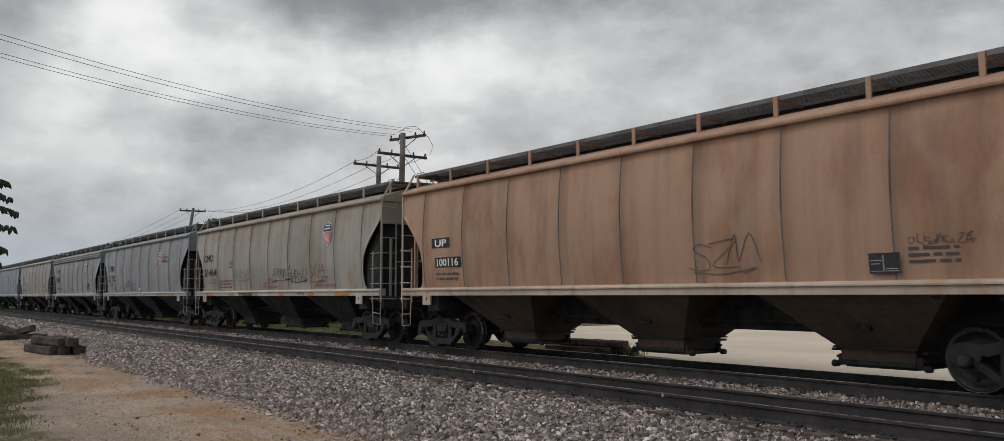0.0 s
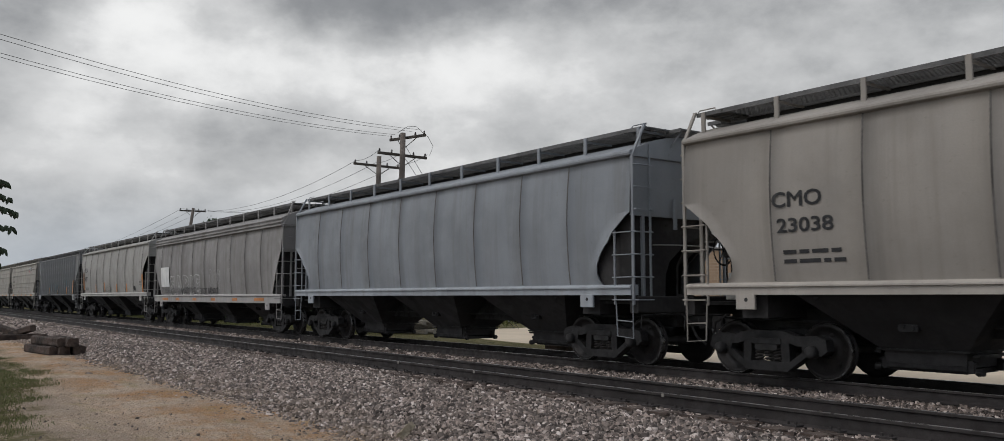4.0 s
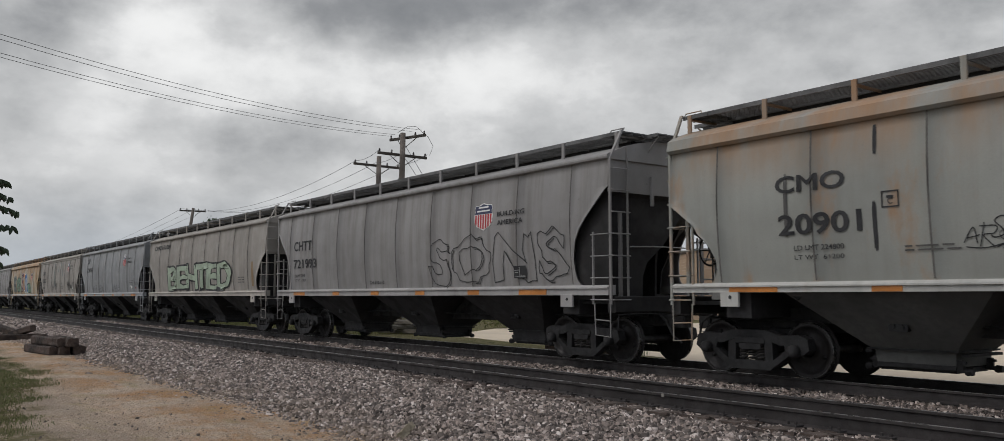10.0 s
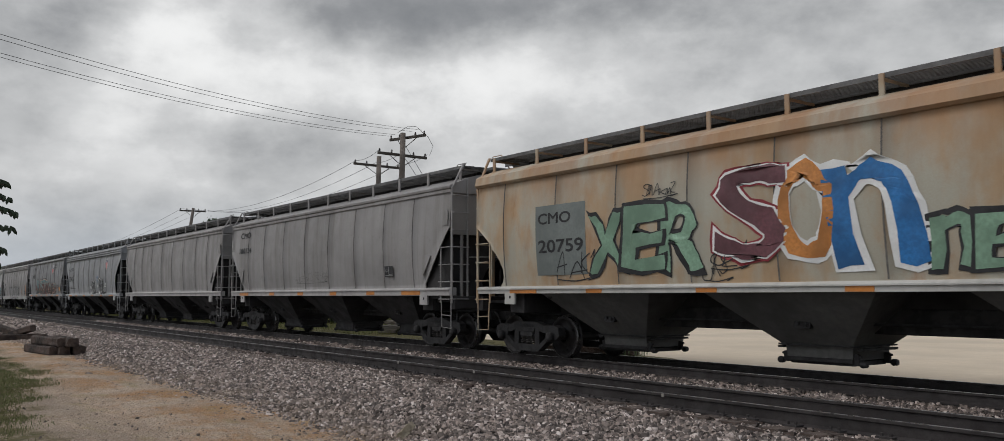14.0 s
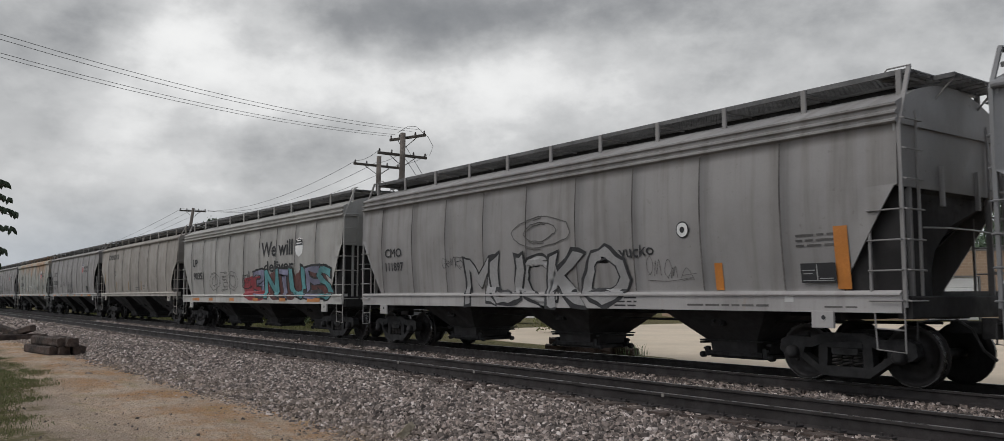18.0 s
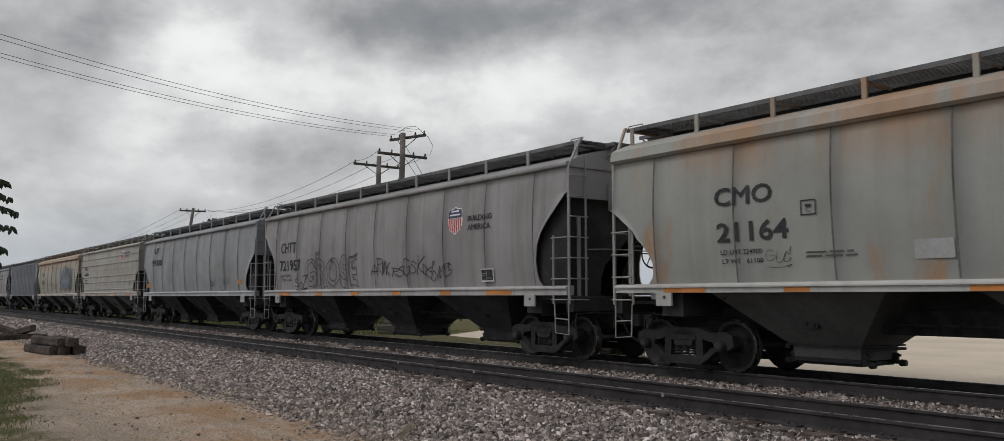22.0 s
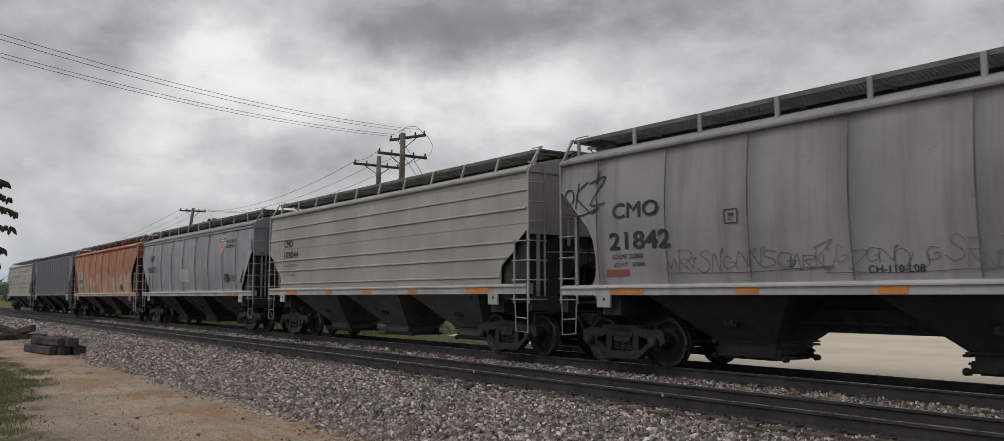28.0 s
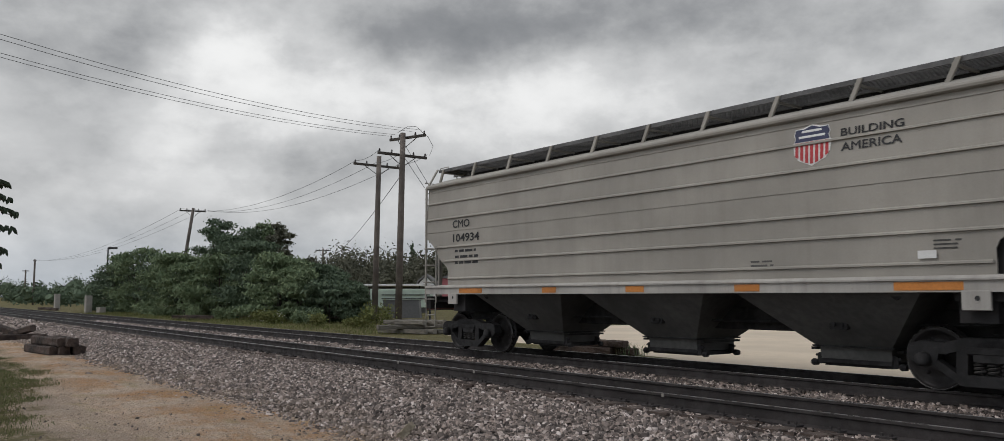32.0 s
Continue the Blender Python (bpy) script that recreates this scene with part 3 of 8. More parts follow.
# timbers beyond the far track
for i, (x, y, z, L, rz) in enumerate([(-19.3, 17.0, 0.0, 2.5, 8), (-18.6, 17.3, 0.0, 2.5, 4), (-19.5, 17.4, 0.0, 2.5, 6), (-18.9, 17.15, 0.2, 2.5, 6), (-19.6, 17.2, 0.19, 2.2, 5)]):
    old_tie(pose(x, y, z, 0, 0, rz), L, 0.25, 0.19, i + 60)
GREY_TIMBER = simple("grey_weathered_timber", (0.16, 0.145, 0.12), 0.9, 0.0, 0.3, 4, 0.01)
for i in range(9):
    lv = i // 3
    b = old_tie(pose(-33.4 + 0.1 * lv, 19.1 + 0.55 * (i % 3), 0.02 + 0.20 * lv, 0, 0, (82 if lv == 1 else 20) + rng.uniform(-5, 5)), 2.6 - 0.2 * lv, 0.25, 0.19, i + 80, "grey weathered timber in a low stack on grass")
    b.data.materials[0] = GREY_TIMBER


# ---------------------------------------------------------------- poles and wires
POLE = simple("weathered_grey_pole_wood", (0.125, 0.105, 0.09), 0.9, 0.0, 0.35, 3, 0.01)
ARM = simple("dark_crossarm_wood", (0.06, 0.052, 0.045), 0.9, 0.0, 0.3, 5)
WIRE = simple("black_wire", (0.03, 0.03, 0.032), 0.6, 0.2, 0.2, 5)
INSUL = simple("brown_glazed_insulator", (0.06, 0.05, 0.05), 0.3, 0.0, 0.2, 9)


def utility_pole(x, y, h, r, arms, lean=(0, 0), label="weathered wooden utility pole with crossarms"):
    """arms: (height, half length, direction in degrees, shift along the arm)."""
    p = thing("utility_pole", label, "utility pole", pose(x, y, 0), group="utility poles")
    part("shaft", Geo().tube((0, 0, -0.3), (lean[0], lean[1], h), r, 12, r * 0.72), POLE, p, smooth=True)
    for z, half, a, sh in arms:
        c, s = math.cos(radians(a)), math.sin(radians(a))
        ox, oy = lean[0] * z / h - s * (r + 0.02), lean[1] * z / h + c * (r + 0.02)
        g = Geo().cbox(-half + sh, half + sh, -0.055, 0.055, -0.07, 0.07, 0.01)
        g.v = [(ox + q[0] * c - q[1] * s, oy + q[0] * s + q[1] * c, z + q[2]) for q in g.v]
        part("crossarm", g, ARM, p)
        for e in (-1, 1):
            part("brace", Geo().tube((ox + c * (sh + e * half * 0.55), oy + s * (sh + e * half * 0.55), z - 0.05), (lean[0], lean[1], z - 0.65), 0.02), ARM, p)
        for q in (-0.94, -0.45, 0.45, 0.94):
            X, Y = ox + c * (sh + q * half), oy + s * (sh + q * half)
            part("insulator", Geo().lathe((X, Y, z + 0.07), [(0.0, 0), (0.03, 0), (0.06, 0.04), (0.035, 0.07), (0.055, 0.10), (0.03, 0.17), (0.0, 0.17)], 8, "z"), INSUL, p)
    return p


def wire(a, b, sag, r=0.012, label="thin black overhead wire", n=22):
    a, b = Vector(a), Vector(b)
    pts = [a.lerp(b, i / n) - Vector((0, 0, 4 * sag * (i / n) * (1 - i / n))) for i in range(n + 1)]
    g = Geo()
    g.path(pts, r, 4)
    return thing("wire", label, "wire", group="overhead wires", geo=g, material=WIRE)


P1, P2, P3 = (-39.6, 22.4), (-46.9, 24.9), (-85.0, 23.9)
utility_pole(*P1, 10.25, 0.20, [(10.02, 1.25, 17.8, 0.12), (9.10, 1.5, 92, 0.15)], (0.15, 0.1))
utility_pole(*P2, 10.2, 0.20, [(9.65, 1.6, 92, 0.0)], (0.15, 0.1))
utility_pole(*P3, 10.1, 0.19, [(9.85, 1.2, 80, 0.0)], (0.85, 1.15), "leaning wooden utility pole above the trees")
utility_pole(-140.5, 64.3, 10.0, 0.2, [(9.7, 1.3, 60, 0.0)], (0.1, 0), "distant wooden utility pole")
utility_pole(-193.0, 26.9, 9.0, 0.22, [(8.7, 0.3, 90, 0.0)], (0, 0), "distant thin wooden pole")
utility_pole(-251.0, 33.0, 8.5, 0.25, [(8.2, 0.8, 90, 0.0)], (0, 0), "distant thin wooden pole")
# wires over the tracks towards a pole behind the camera
D = Vector((0.952, 0.307, 0))
for i, (o, zz, ze) in enumerate([(-1.05, 10.2, 13.1), (-0.55, 10.22, 13.1), (0.62, 10.26, 13.45), (1.3, 10.26, 13.4)]):
    a = Vector((P1[0] + 0.15, P1[1] + 0.1, zz)) + D * o
    b = Vector((-26.2, -17.2, ze)) + D * o * 0.8
    wire(a, b, 1.65 if o < 0 else 1.7, 0.010)
for o, ob_ in ((-1.45, -1.1), (-0.1, 0.0), (1.45, 1.1)):
    wire((P2[0] + 0.1, P2[1] + o, 9.8), (P3[0] + 0.85, P3[1] + 1.15 + ob_, 10.0), 1.25)
    wire((P1[0] + 0.1, P1[1] + 0.2 + o, 9.25), (P2[0] + 0.1, P2[1] + o, 9.8), 0.15)
    wire((P3[0] + 0.85, P3[1] + 1.15 + ob_, 10.0), (-193.0, 26.9 + ob_ * 0.5, 8.9), 1.6)
wire((P1[0], P1[1], 7.9), (-140.5, 64.3, 8.2), 1.2, 0.018)
wire((P1[0] + 0.2, P1[1] + 0.2, 8.9), (-34.6, 26.5, 0.0), 0.0, 0.012, "straight guy wire of a utility pole")
wire((P1[0] + 0.2, P1[1] + 0.2, 9.6), (-35.0, 26.5, 0.0), 0.0, 0.012, "straight guy wire of a utility pole")
# jumper loop over the top arm
g = Geo()
_c = Vector((P1[0] + 0.15, P1[1] + 0.1, 0))
g.path([_c + D * 1.25 + Vector((0, 0, 10.2)), _c + D * 1.7 + Vector((0, 0, 9.9)), _c + D * 1.75 + Vector((0, 0.3, 9.4)), _c + Vector((0.1, 1.6, 9.2))], 0.012, 4)
g.path([_c + D * -0.4 + Vector((0, 0, 10.3)), _c + D * 0.3 + Vector((0, 0, 10.55)), _c + D * 0.9 + Vector((0, 0, 10.5)), _c + D * 1.3 + Vector((0, 0, 10.2))], 0.012, 4)
thing("jumper_wire", "looped black jumper wire on the pole top", "wire", geo=g, material=WIRE)
lamp = thing("street_lamp", "tall dark street lamp with one flat head", "street lamp", pose(-121.6, 25.4, 0))
DARK_METAL = simple("dark_painted_metal", (0.03, 0.03, 0.032), 0.5, 0.3, 0.2, 5)
part("pole", Geo().tube((0, 0, 0), (0, 0, 8.0), 0.14, 10, 0.09), DARK_METAL, lamp)
part("head", Geo().cbox(0.1, 1.15, -0.25, 0.25, 7.85, 8.1, 0.05).tube((0, 0, 7.95), (0.2, 0, 7.97), 0.05), DARK_METAL, lamp)
lamp.matrix_basis = pose(-121.6, 25.4, 0, 0, 0, 50)


# ---------------------------------------------------------------- plants
LEAF = leafy("green_leaves", (0.105, 0.145, 0.08), (0.225, 0.275, 0.15), (0.15, 0.20, 0.11))
LEAF_DARK = leafy("dark_green_leaves", (0.065, 0.095, 0.062), (0.145, 0.185, 0.115), (0.09, 0.125, 0.078))
LEAF_PALE = leafy("yellowish_leaves", (0.10, 0.12, 0.04), (0.19, 0.20, 0.07), (0.12, 0.12, 0.045))
LEAF_BROWN = leafy("brownish_leaves", (0.085, 0.085, 0.062), (0.15, 0.15, 0.105), (0.10, 0.10, 0.07))
BARK = simple("rough_brown_bark", (0.06, 0.05, 0.04), 0.95, 0.0, 0.35, 6, 0.02)


def leaves(name, lobes, count, size, seed, shell=0.45):
    """Many small leaves round uneven lobes: (centre, radii)."""
    r = np.random.RandomState(seed)
    w = np.array([l[1][0] * l[1][2] for l in lobes])
    pick = r.choice(len(lobes), count, p=w / w.sum())
    d = r.normal(0, 1, (count, 3))
    d /= np.linalg.norm(d, axis=1)[:, None]
    rad = shell + (1 - shell) * r.rand(count) ** 0.6
    # uneven outline: the reach changes with direction
    reach = 1 + 0.3 * np.sin(d[:, 0] * 7 + pick * 2.1) * np.cos(d[:, 2] * 6 + pick) + r.normal(0, 0.15, count)
    c = np.array([l[0] for l in lobes])[pick] + d * (rad * reach)[:, None] * np.array([l[1] for l in lobes])[pick]
    ok = c[:, 2] > 0.05
    c, d = c[ok], d[ok]
    n = len(c)
    u = r.normal(0, 1, (n, 3)) + np.array([0, 0, -0.5])
    u /= np.linalg.norm(u, axis=1)[:, None]
    t = np.cross(u, r.normal(0, 1, (n, 3)) + d)
    t /= np.linalg.norm(t, axis=1)[:, None] + 1e-6
    s = r.uniform(*size, n)[:, None]
    v = np.stack([c - u * s, c + t * s * 0.42 - u * s * 0.1, c + u * s, c - t * s * 0.42 - u * s * 0.1], 1)
    f = np.arange(4 * n).reshape(n, 4)
    return bulk_mesh(name, v.reshape(-1, 3), f)


def bush(x, y, h, w, seed, mat, count=6500, size=(0.075, 0.17), name="tree", label="dense green leafy tree with low branches", thin=False):
    r = random.Random(seed)
    t = thing(name, label, "tree", pose(x, y, 0), "trees beside the track")
    g = Geo()
    lobes = []
    # many small sprays of leaves at the limbs' ends
    for k in range(58 if not thin else 20):
        a = r.uniform(0, 6.28)
        q = r.uniform(0.3, 1.1) ** 0.6
        e = r.uniform(0.05, 0.96) if not thin else r.uniform(0.4, 0.97)
        spread = w * (0.95 * math.sqrt(max(0.05, 1 - (1.15 * e - 0.2) ** 2))) * (1 if not thin else 0.6)
        c = (math.cos(a) * spread * q, math.sin(a) * spread * q, h * e)
        rr = w * r.uniform(0.14, 0.34) * (0.6 if thin else 1)
        # flat drooping sprays, one above the other
        lobes.append((c, (rr * r.uniform(0.9, 1.6), rr * r.uniform(0.9, 1.6), rr * r.uniform(0.28, 0.6))))
        if k % 4 == 0:
            g.tube((0, 0, h * 0.12), c, 0.04 * h / 6, 5, 0.015)
    lobes.append(((0, 0, h * 0.86), (w * 0.22, w * 0.22, h * 0.12)))
    g.tube((0, 0, -0.1), (0.05 * h * r.uniform(-1, 1), 0, h * 0.75), 0.028 * h, 8, 0.03)
    part("trunk", g, BARK, t)
    part("crown", leaves("crown", lobes, count, size, seed, 0.15 if thin else 0.25), mat, t)
    return t


for i, (x, y, h, w, mat, thin) in enumerate([
        (-111, 23.2, 3.0, 2.2, LEAF_DARK, 0), (-103.5, 22.2, 4.4, 2.6, LEAF_DARK, 0), (-98.0, 22.6, 6.2, 2.9, LEAF_DARK, 0), (-92.5, 22.4, 6.6, 3.0, LEAF, 0), (-86.5, 23.5, 5.7, 3.2, LEAF_DARK, 0), (-80.0, 22.6, 5.6, 3.2, LEAF, 0), (-74.6, 23.9, 8.5, 2.6, LEAF_DARK, 0), (-70.8, 24.6, 6.8, 2.6, LEAF_DARK, 0), (-75.0, 21.8, 4.6, 2.4, LEAF, 0), (-68.5, 22.6, 5.2, 2.8, LEAF, 0),
        (-68.0, 25.4, 7.2, 3.0, LEAF_DARK, 0), (-63.5, 24.6, 7.4, 2.2, LEAF, 1), (-61.8, 24.8, 7.2, 2.0, LEAF_BROWN, 1), (-61.0, 23.0, 5.6, 2.8, LEAF_DARK, 0), (-56.0, 22.6, 4.6, 2.5, LEAF, 0), (-58.3, 25.8, 4.6, 2.2, LEAF_BROWN, 1), (-57.0, 25.6, 4.1, 2.4, LEAF_DARK, 0), (-52.8, 25.6, 2.9, 1.5, LEAF_DARK, 0), (-50.0, 25.0, 2.6, 1.3, LEAF_DARK, 0),
        (-52.6, 22.4, 3.6, 2.0, LEAF, 0), (-49.6, 23.2, 2.6, 1.6, LEAF_DARK, 0), (-77.0, 26.0, 6.3, 3.0, LEAF_DARK, 0)]):
    bush(x, y, h, w, i + 1, mat, 3200 if thin else 11000, thin=bool(thin))
# weeds and low shrubs in front of the trees
for i, (x, y, h, w, mat) in enumerate([(-53.5, 20.2, 0.9, 1.1, LEAF_PALE), (-50.5, 19.8, 0.8, 1.0, LEAF_PALE), (-60.0, 19.9, 1.0, 1.0, LEAF), (-66.0, 19.7, 1.1, 1.2, LEAF), (-47.0, 20.6, 1.0, 1.0, LEAF), (-37.5, 20.0, 1.3, 1.1, LEAF_PALE),
                                    (-40.5, 20.5, 0.6, 0.8, LEAF_PALE), (-73.0, 19.4, 1.2, 1.3, LEAF), (-36.0, 26.5, 1.5, 1.4, LEAF_PALE), (-30.5, 25.5, 1.7, 1.3, LEAF_PALE), (-44.0, 20.0, 0.7, 0.9, LEAF_PALE)]):
    s = thing("weed_bush", "low yellow-green weed clump by the track", "weeds", pose(x, y, 0), "weeds by the track")
    r = random.Random(i)
    lobes = [((r.uniform(-w, w) * 0.7, r.uniform(-w, w) * 0.5, h * r.uniform(0.3, 0.7)), (w * 0.4, w * 0.4, h * 0.4)) for _ in range(6)]
    part("foliage", leaves("foliage", lobes, 1300, (0.04, 0.1), 100 + i, 0.2), mat, s)


# weeds in white flower at the foot of the trees
PETAL = simple("white_petals", (0.75, 0.74, 0.66), 0.7, 0.0, 0.1, 9)
for i, (x, y) in enumerate([(-54.6, 20.6), (-53.2, 20.4), (-51.9, 20.5), (-50.9, 20.2)]):
    s = thing("flowering_weeds", "knee-high weeds with many small white flowers", "weeds", pose(x, y, 0), "weeds by the track")
    lobes = [((0.3 * k - 0.5, 0.1 * (k % 2), 0.32 + 0.06 * (k % 3)), (0.42, 0.4, 0.34)) for k in range(4)]
    part("foliage", leaves("foliage", lobes, 1200, (0.04, 0.09), 300 + i, 0.2), LEAF_PALE, s)
    part("flowers", leaves("flowers", lobes, 260, (0.03, 0.055), 320 + i, 0.8), PETAL, s)


def blades(name, label, pts, height, seed, mat, spread=0.05):
    """Grass: bent narrow blades, joined."""
    r = np.random.RandomState(seed)
    n = len(pts)
    h = r.uniform(height[0], height[1], n)[:, None]
    a = r.uniform(0, 6.28, n)
    d = np.stack([np.cos(a), np.sin(a), np.zeros(n)], 1)
    side = np.stack([-np.sin(a), np.cos(a), np.zeros(n)], 1) * (0.004 + 0.012 * h)
    lean = d * h * r.uniform(0.2, 0.7, n)[:, None]
    up = np.array([0, 0, 1.0])
    mid = pts + lean * 0.35 + up * h * 0.6
    tip = pts + lean + up * h * 0.9
    v = np.stack([pts - side, pts + side, mid + side * 0.7, mid - side * 0.7, tip], 1)
    o = 5 * np.arange(n)[:, None]
    f = np.concatenate([np.array([[0, 1, 2]]) + o, np.array([[0, 2, 3]]) + o, np.array([[3, 2, 4]]) + o])
    return thing(name, label, "grass", kind="stuff", geo=bulk_mesh(name, v.reshape(-1, 3), f), material=mat)


GRASS = leafy("short_grass_blades", (0.075, 0.09, 0.034), (0.185, 0.185, 0.08), (0.14, 0.125, 0.055))
r = np.random.RandomState(11)
p = np.stack([r.uniform(-30, -9, 150000), r.uniform(0.6, 3.6, 150000), np.zeros(150000)], 1)
verge = np.interp(p[:, 0], [-30, -25, -22.3, -18, -16.6, -14.2, -11, -9], [2.6, 2.9, 3.12, 2.8, 2.3, 1.82, 1.45, 1.2])
verge += 0.16 * np.sin(p[:, 0] * 2.3) + 0.1 * np.sin(p[:, 0] * 6.1 + p[:, 1] * 4) + r.normal(0, 0.14, len(p))
bare = np.sin(p[:, 0] * 1.7 + 1) * np.sin(p[:, 1] * 3.9 + p[:, 0] * 0.6) + r.normal(0, 0.35, len(p)) > 0.75
p = p[(p[:, 1] < verge) & (p[:, 1] > 1.0 - 0.11 * (p[:, 0] + 11.4)) & ~bare]
p[:, 2] = [ground_height(a, b) for a, b, _ in p]
blades("grass", "short dry green grass on the verge", p, (0.015, 0.055), 12, GRASS)
p = np.stack([r.uniform(-95, -33, 26000), r.uniform(16.9, 23, 26000), np.zeros(26000)], 1)
blades("grass", "tall weedy grass beyond the far track", p[np.sin(p[:, 0] * 0.7) + r.normal(0, 0.8, len(p)) > -0.6], (0.06, 0.26), 13, LEAF_PALE)
p = np.stack([r.normal(-17.6, 0.25, 160), r.normal(17.4, 0.15, 160), np.zeros(160)], 1)
blades("grass", "weeds beside old timbers", p, (0.12, 0.42), 14, LEAF)

# far woods along the horizon
def woods(name, label, spans, count, seed, mat, size=(0.25, 0.6)):
    r = random.Random(seed)
    lobes = []
    for (x0, y0), (x1, y1), h, n in spans:
        for k in range(n):
            t = (k + r.random()) / n
            hh = h * r.uniform(0.6, 1.15)
            lobes.append(((x0 + (x1 - x0) * t, y0 + (y1 - y0) * t + r.uniform(-4, 4), hh * 0.5), (hh * 0.5, hh * 0.5, hh * 0.5)))
    crown = leaves(name, lobes, count, size, seed, 0.6)
    # shaded hearts of the crowns, as lumpy rounds among the leaves
    g = Geo()
    for (cx, cy, cz), (a, b, c) in lobes:
        ring = []
        for i in range(6):
            e = -1.2 + 0.48 * i
            row = []
            for k in range(9):
                q = 0.66 + 0.25 * noise.noise((cx * 0.3 + 2.1 * math.cos(k * 0.785), cy * 0.3 + 2.1 * math.sin(k * 0.785), e * 1.7))
                row.append((cx + a * q * math.cos(e) * math.cos(k * 0.785), cy + b * q * math.cos(e) * math.sin(k * 0.785), cz + c * q * math.sin(e)))
            ring.append(row)
        g.grid(ring)
    heart = g.mesh("heart")
    bm = bmesh.new()
    bm.from_mesh(crown)
    bm.from_mesh(heart)
    bm.to_mesh(crown)
    bm.free()
    bpy.data.meshes.remove(heart)
    return thing(name, label, "trees", kind="stuff", geo=crown, material=mat)


woods("far_woods", "distant dark woods on the horizon", [((-420, 40), (-300, 120), 9, 30), ((-190, 27), (-150, 30), 3.4, 8), ((-300, 36), (-190, 30), 4.2, 12)], 16000, 31, LEAF_DARK)
woods("far_woods", "brownish woods behind the buildings", [((-135, 58), (-112, 72), 8.6, 16), ((-112, 72), (-104, 78), 9, 4)], 46000, 32, LEAF_BROWN, (0.14, 0.36))
woods("far_woods", "dark trees behind the brick building", [((-49, 82), (-22, 96), 10.5, 10), ((-22, 96), (20, 110), 12, 10)], 26000, 33, LEAF_DARK, (0.18, 0.5))


def spruce(x, y, h, w, seed):
    t = thing("spruce", "tall dark conifer with drooping tiers", "tree", pose(x, y, 0))
    part("trunk", Geo().tube((0, 0, 0), (0, 0, h), 0.2, 8, 0.03), BARK, t)
    r = random.Random(seed)
    lobes = []
    for k in range(40):
        z = h * (0.15 + 0.85 * k / 40)
        rr = w * (1 - k / 41)
        a = r.uniform(0, 6.28)
        lobes.append(((math.cos(a) * rr * 0.6, math.sin(a) * rr * 0.6, z), (rr * 0.6 + 0.1, rr * 0.6 + 0.1, 0.35)))
    part("crown", leaves("crown", lobes, 3500, (0.12, 0.3), seed, 0.1), LEAF_DARK, t)


spruce(-122.5, 71.8, 10.2, 2.2, 1)
spruce(-33.0, 76.0, 10.6, 3.2, 2)
spruce(-24.0, 84.0, 13.0, 3.6, 3)


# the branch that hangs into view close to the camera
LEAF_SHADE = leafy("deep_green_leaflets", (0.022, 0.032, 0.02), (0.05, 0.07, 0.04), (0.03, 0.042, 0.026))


def leafy_branch():
    b = thing("leafy_branch", "hanging branch tip with dark green leaflets", "branch", pose(-6.90, 0.615, 2.60))
    fwd, right, up = Vector((-0.803, 0.590, 0.088)), Vector((0.592, 0.806, 0)), Vector((0.05, -0.05, 0.99))
    r = random.Random(3)
    # three rachises, from beyond the edge of view inwards and down
    for (r0, u0), (r1, u1), n in [((-0.10, -0.10), (0.09, -0.18), 10), ((-0.20, -0.24), (0.17, -0.40), 14), ((-0.16, -0.55), (0.09, -0.66), 10), ((-0.2, 0.06), (0.02, -0.02), 8), ((-0.2, -0.45), (0.14, -0.50), 11), ((-0.2, -0.14), (0.12, -0.30), 11), ((-0.2, -0.62), (0.05, -0.76), 8)]:
        pts = [right * (r0 + (r1 - r0) * i / 6) + up * (u0 + (u1 - u0) * i / 6 + 0.03 * math.sin(i)) + fwd * 0.02 * i for i in range(7)]
        part("twig", Geo().path(pts, 0.004, 5), BARK, b)
        for i in range(n):
            base = pts[0].lerp(pts[-1], (i + 0.5) / n) + Vector((0, 0, 0.02))
            for s in (-1, 1):
                d = (up * -0.9 + right * (0.25 + 0.25 * s) + fwd * r.uniform(-0.4, 0.4)).normalized()
                side = d.cross(fwd).normalized()
                L, W = r.uniform(0.05, 0.078), r.uniform(0.012, 0.017)
                g = Geo()
                g.add([base, base + d * L * 0.35 + side * W + fwd * 0.006, base + d * L * 0.75 + side * W * 0.8, base + d * L, base + d * L * 0.75 - side * W * 0.8, base + d * L * 0.35 - side * W + fwd * 0.006, base + d * L * 0.5 - fwd * 0.006],
                      [(0, 1, 6), (1, 2, 6), (2, 3, 6), (3, 4, 6), (4, 5, 6), (5, 0, 6)])
                part("leaf", g, LEAF_SHADE, b)
    return b


BRANCH = leafy_branch()

# ---------------------------------------------------------------- buildings, parked things beyond the track
BRICK = Nodes("tan_brick_wall")
_v = BRICK.coords()
_b = BRICK.n.new("ShaderNodeTexBrick")
_m = BRICK.n.new("ShaderNodeMapping")
_m.inputs["Rotation"].default_value = (radians(90), 0, 0)
BRICK.link(_v, _m.inputs[0])
BRICK.link(_m.outputs[0], _b.inputs["Vector"])
for _k, _x in (("Scale", 1.0), ("Brick Width", 0.45), ("Row Height", 0.2), ("Mortar Size", 0.012)):
    _b.inputs[_k].default_value = _x
_b.inputs["Color1"].default_value, _b.inputs["Color2"].default_value, _b.inputs["Mortar"].default_value = (0.33, 0.225, 0.15, 1), (0.40, 0.285, 0.19, 1), (0.48, 0.38, 0.29, 1)
BRICK = BRICK.done(BRICK.mix(BRICK.noise(_v, 0.8, 5), _b.outputs["Color"], (0.36, 0.25, 0.17)), 0.9)
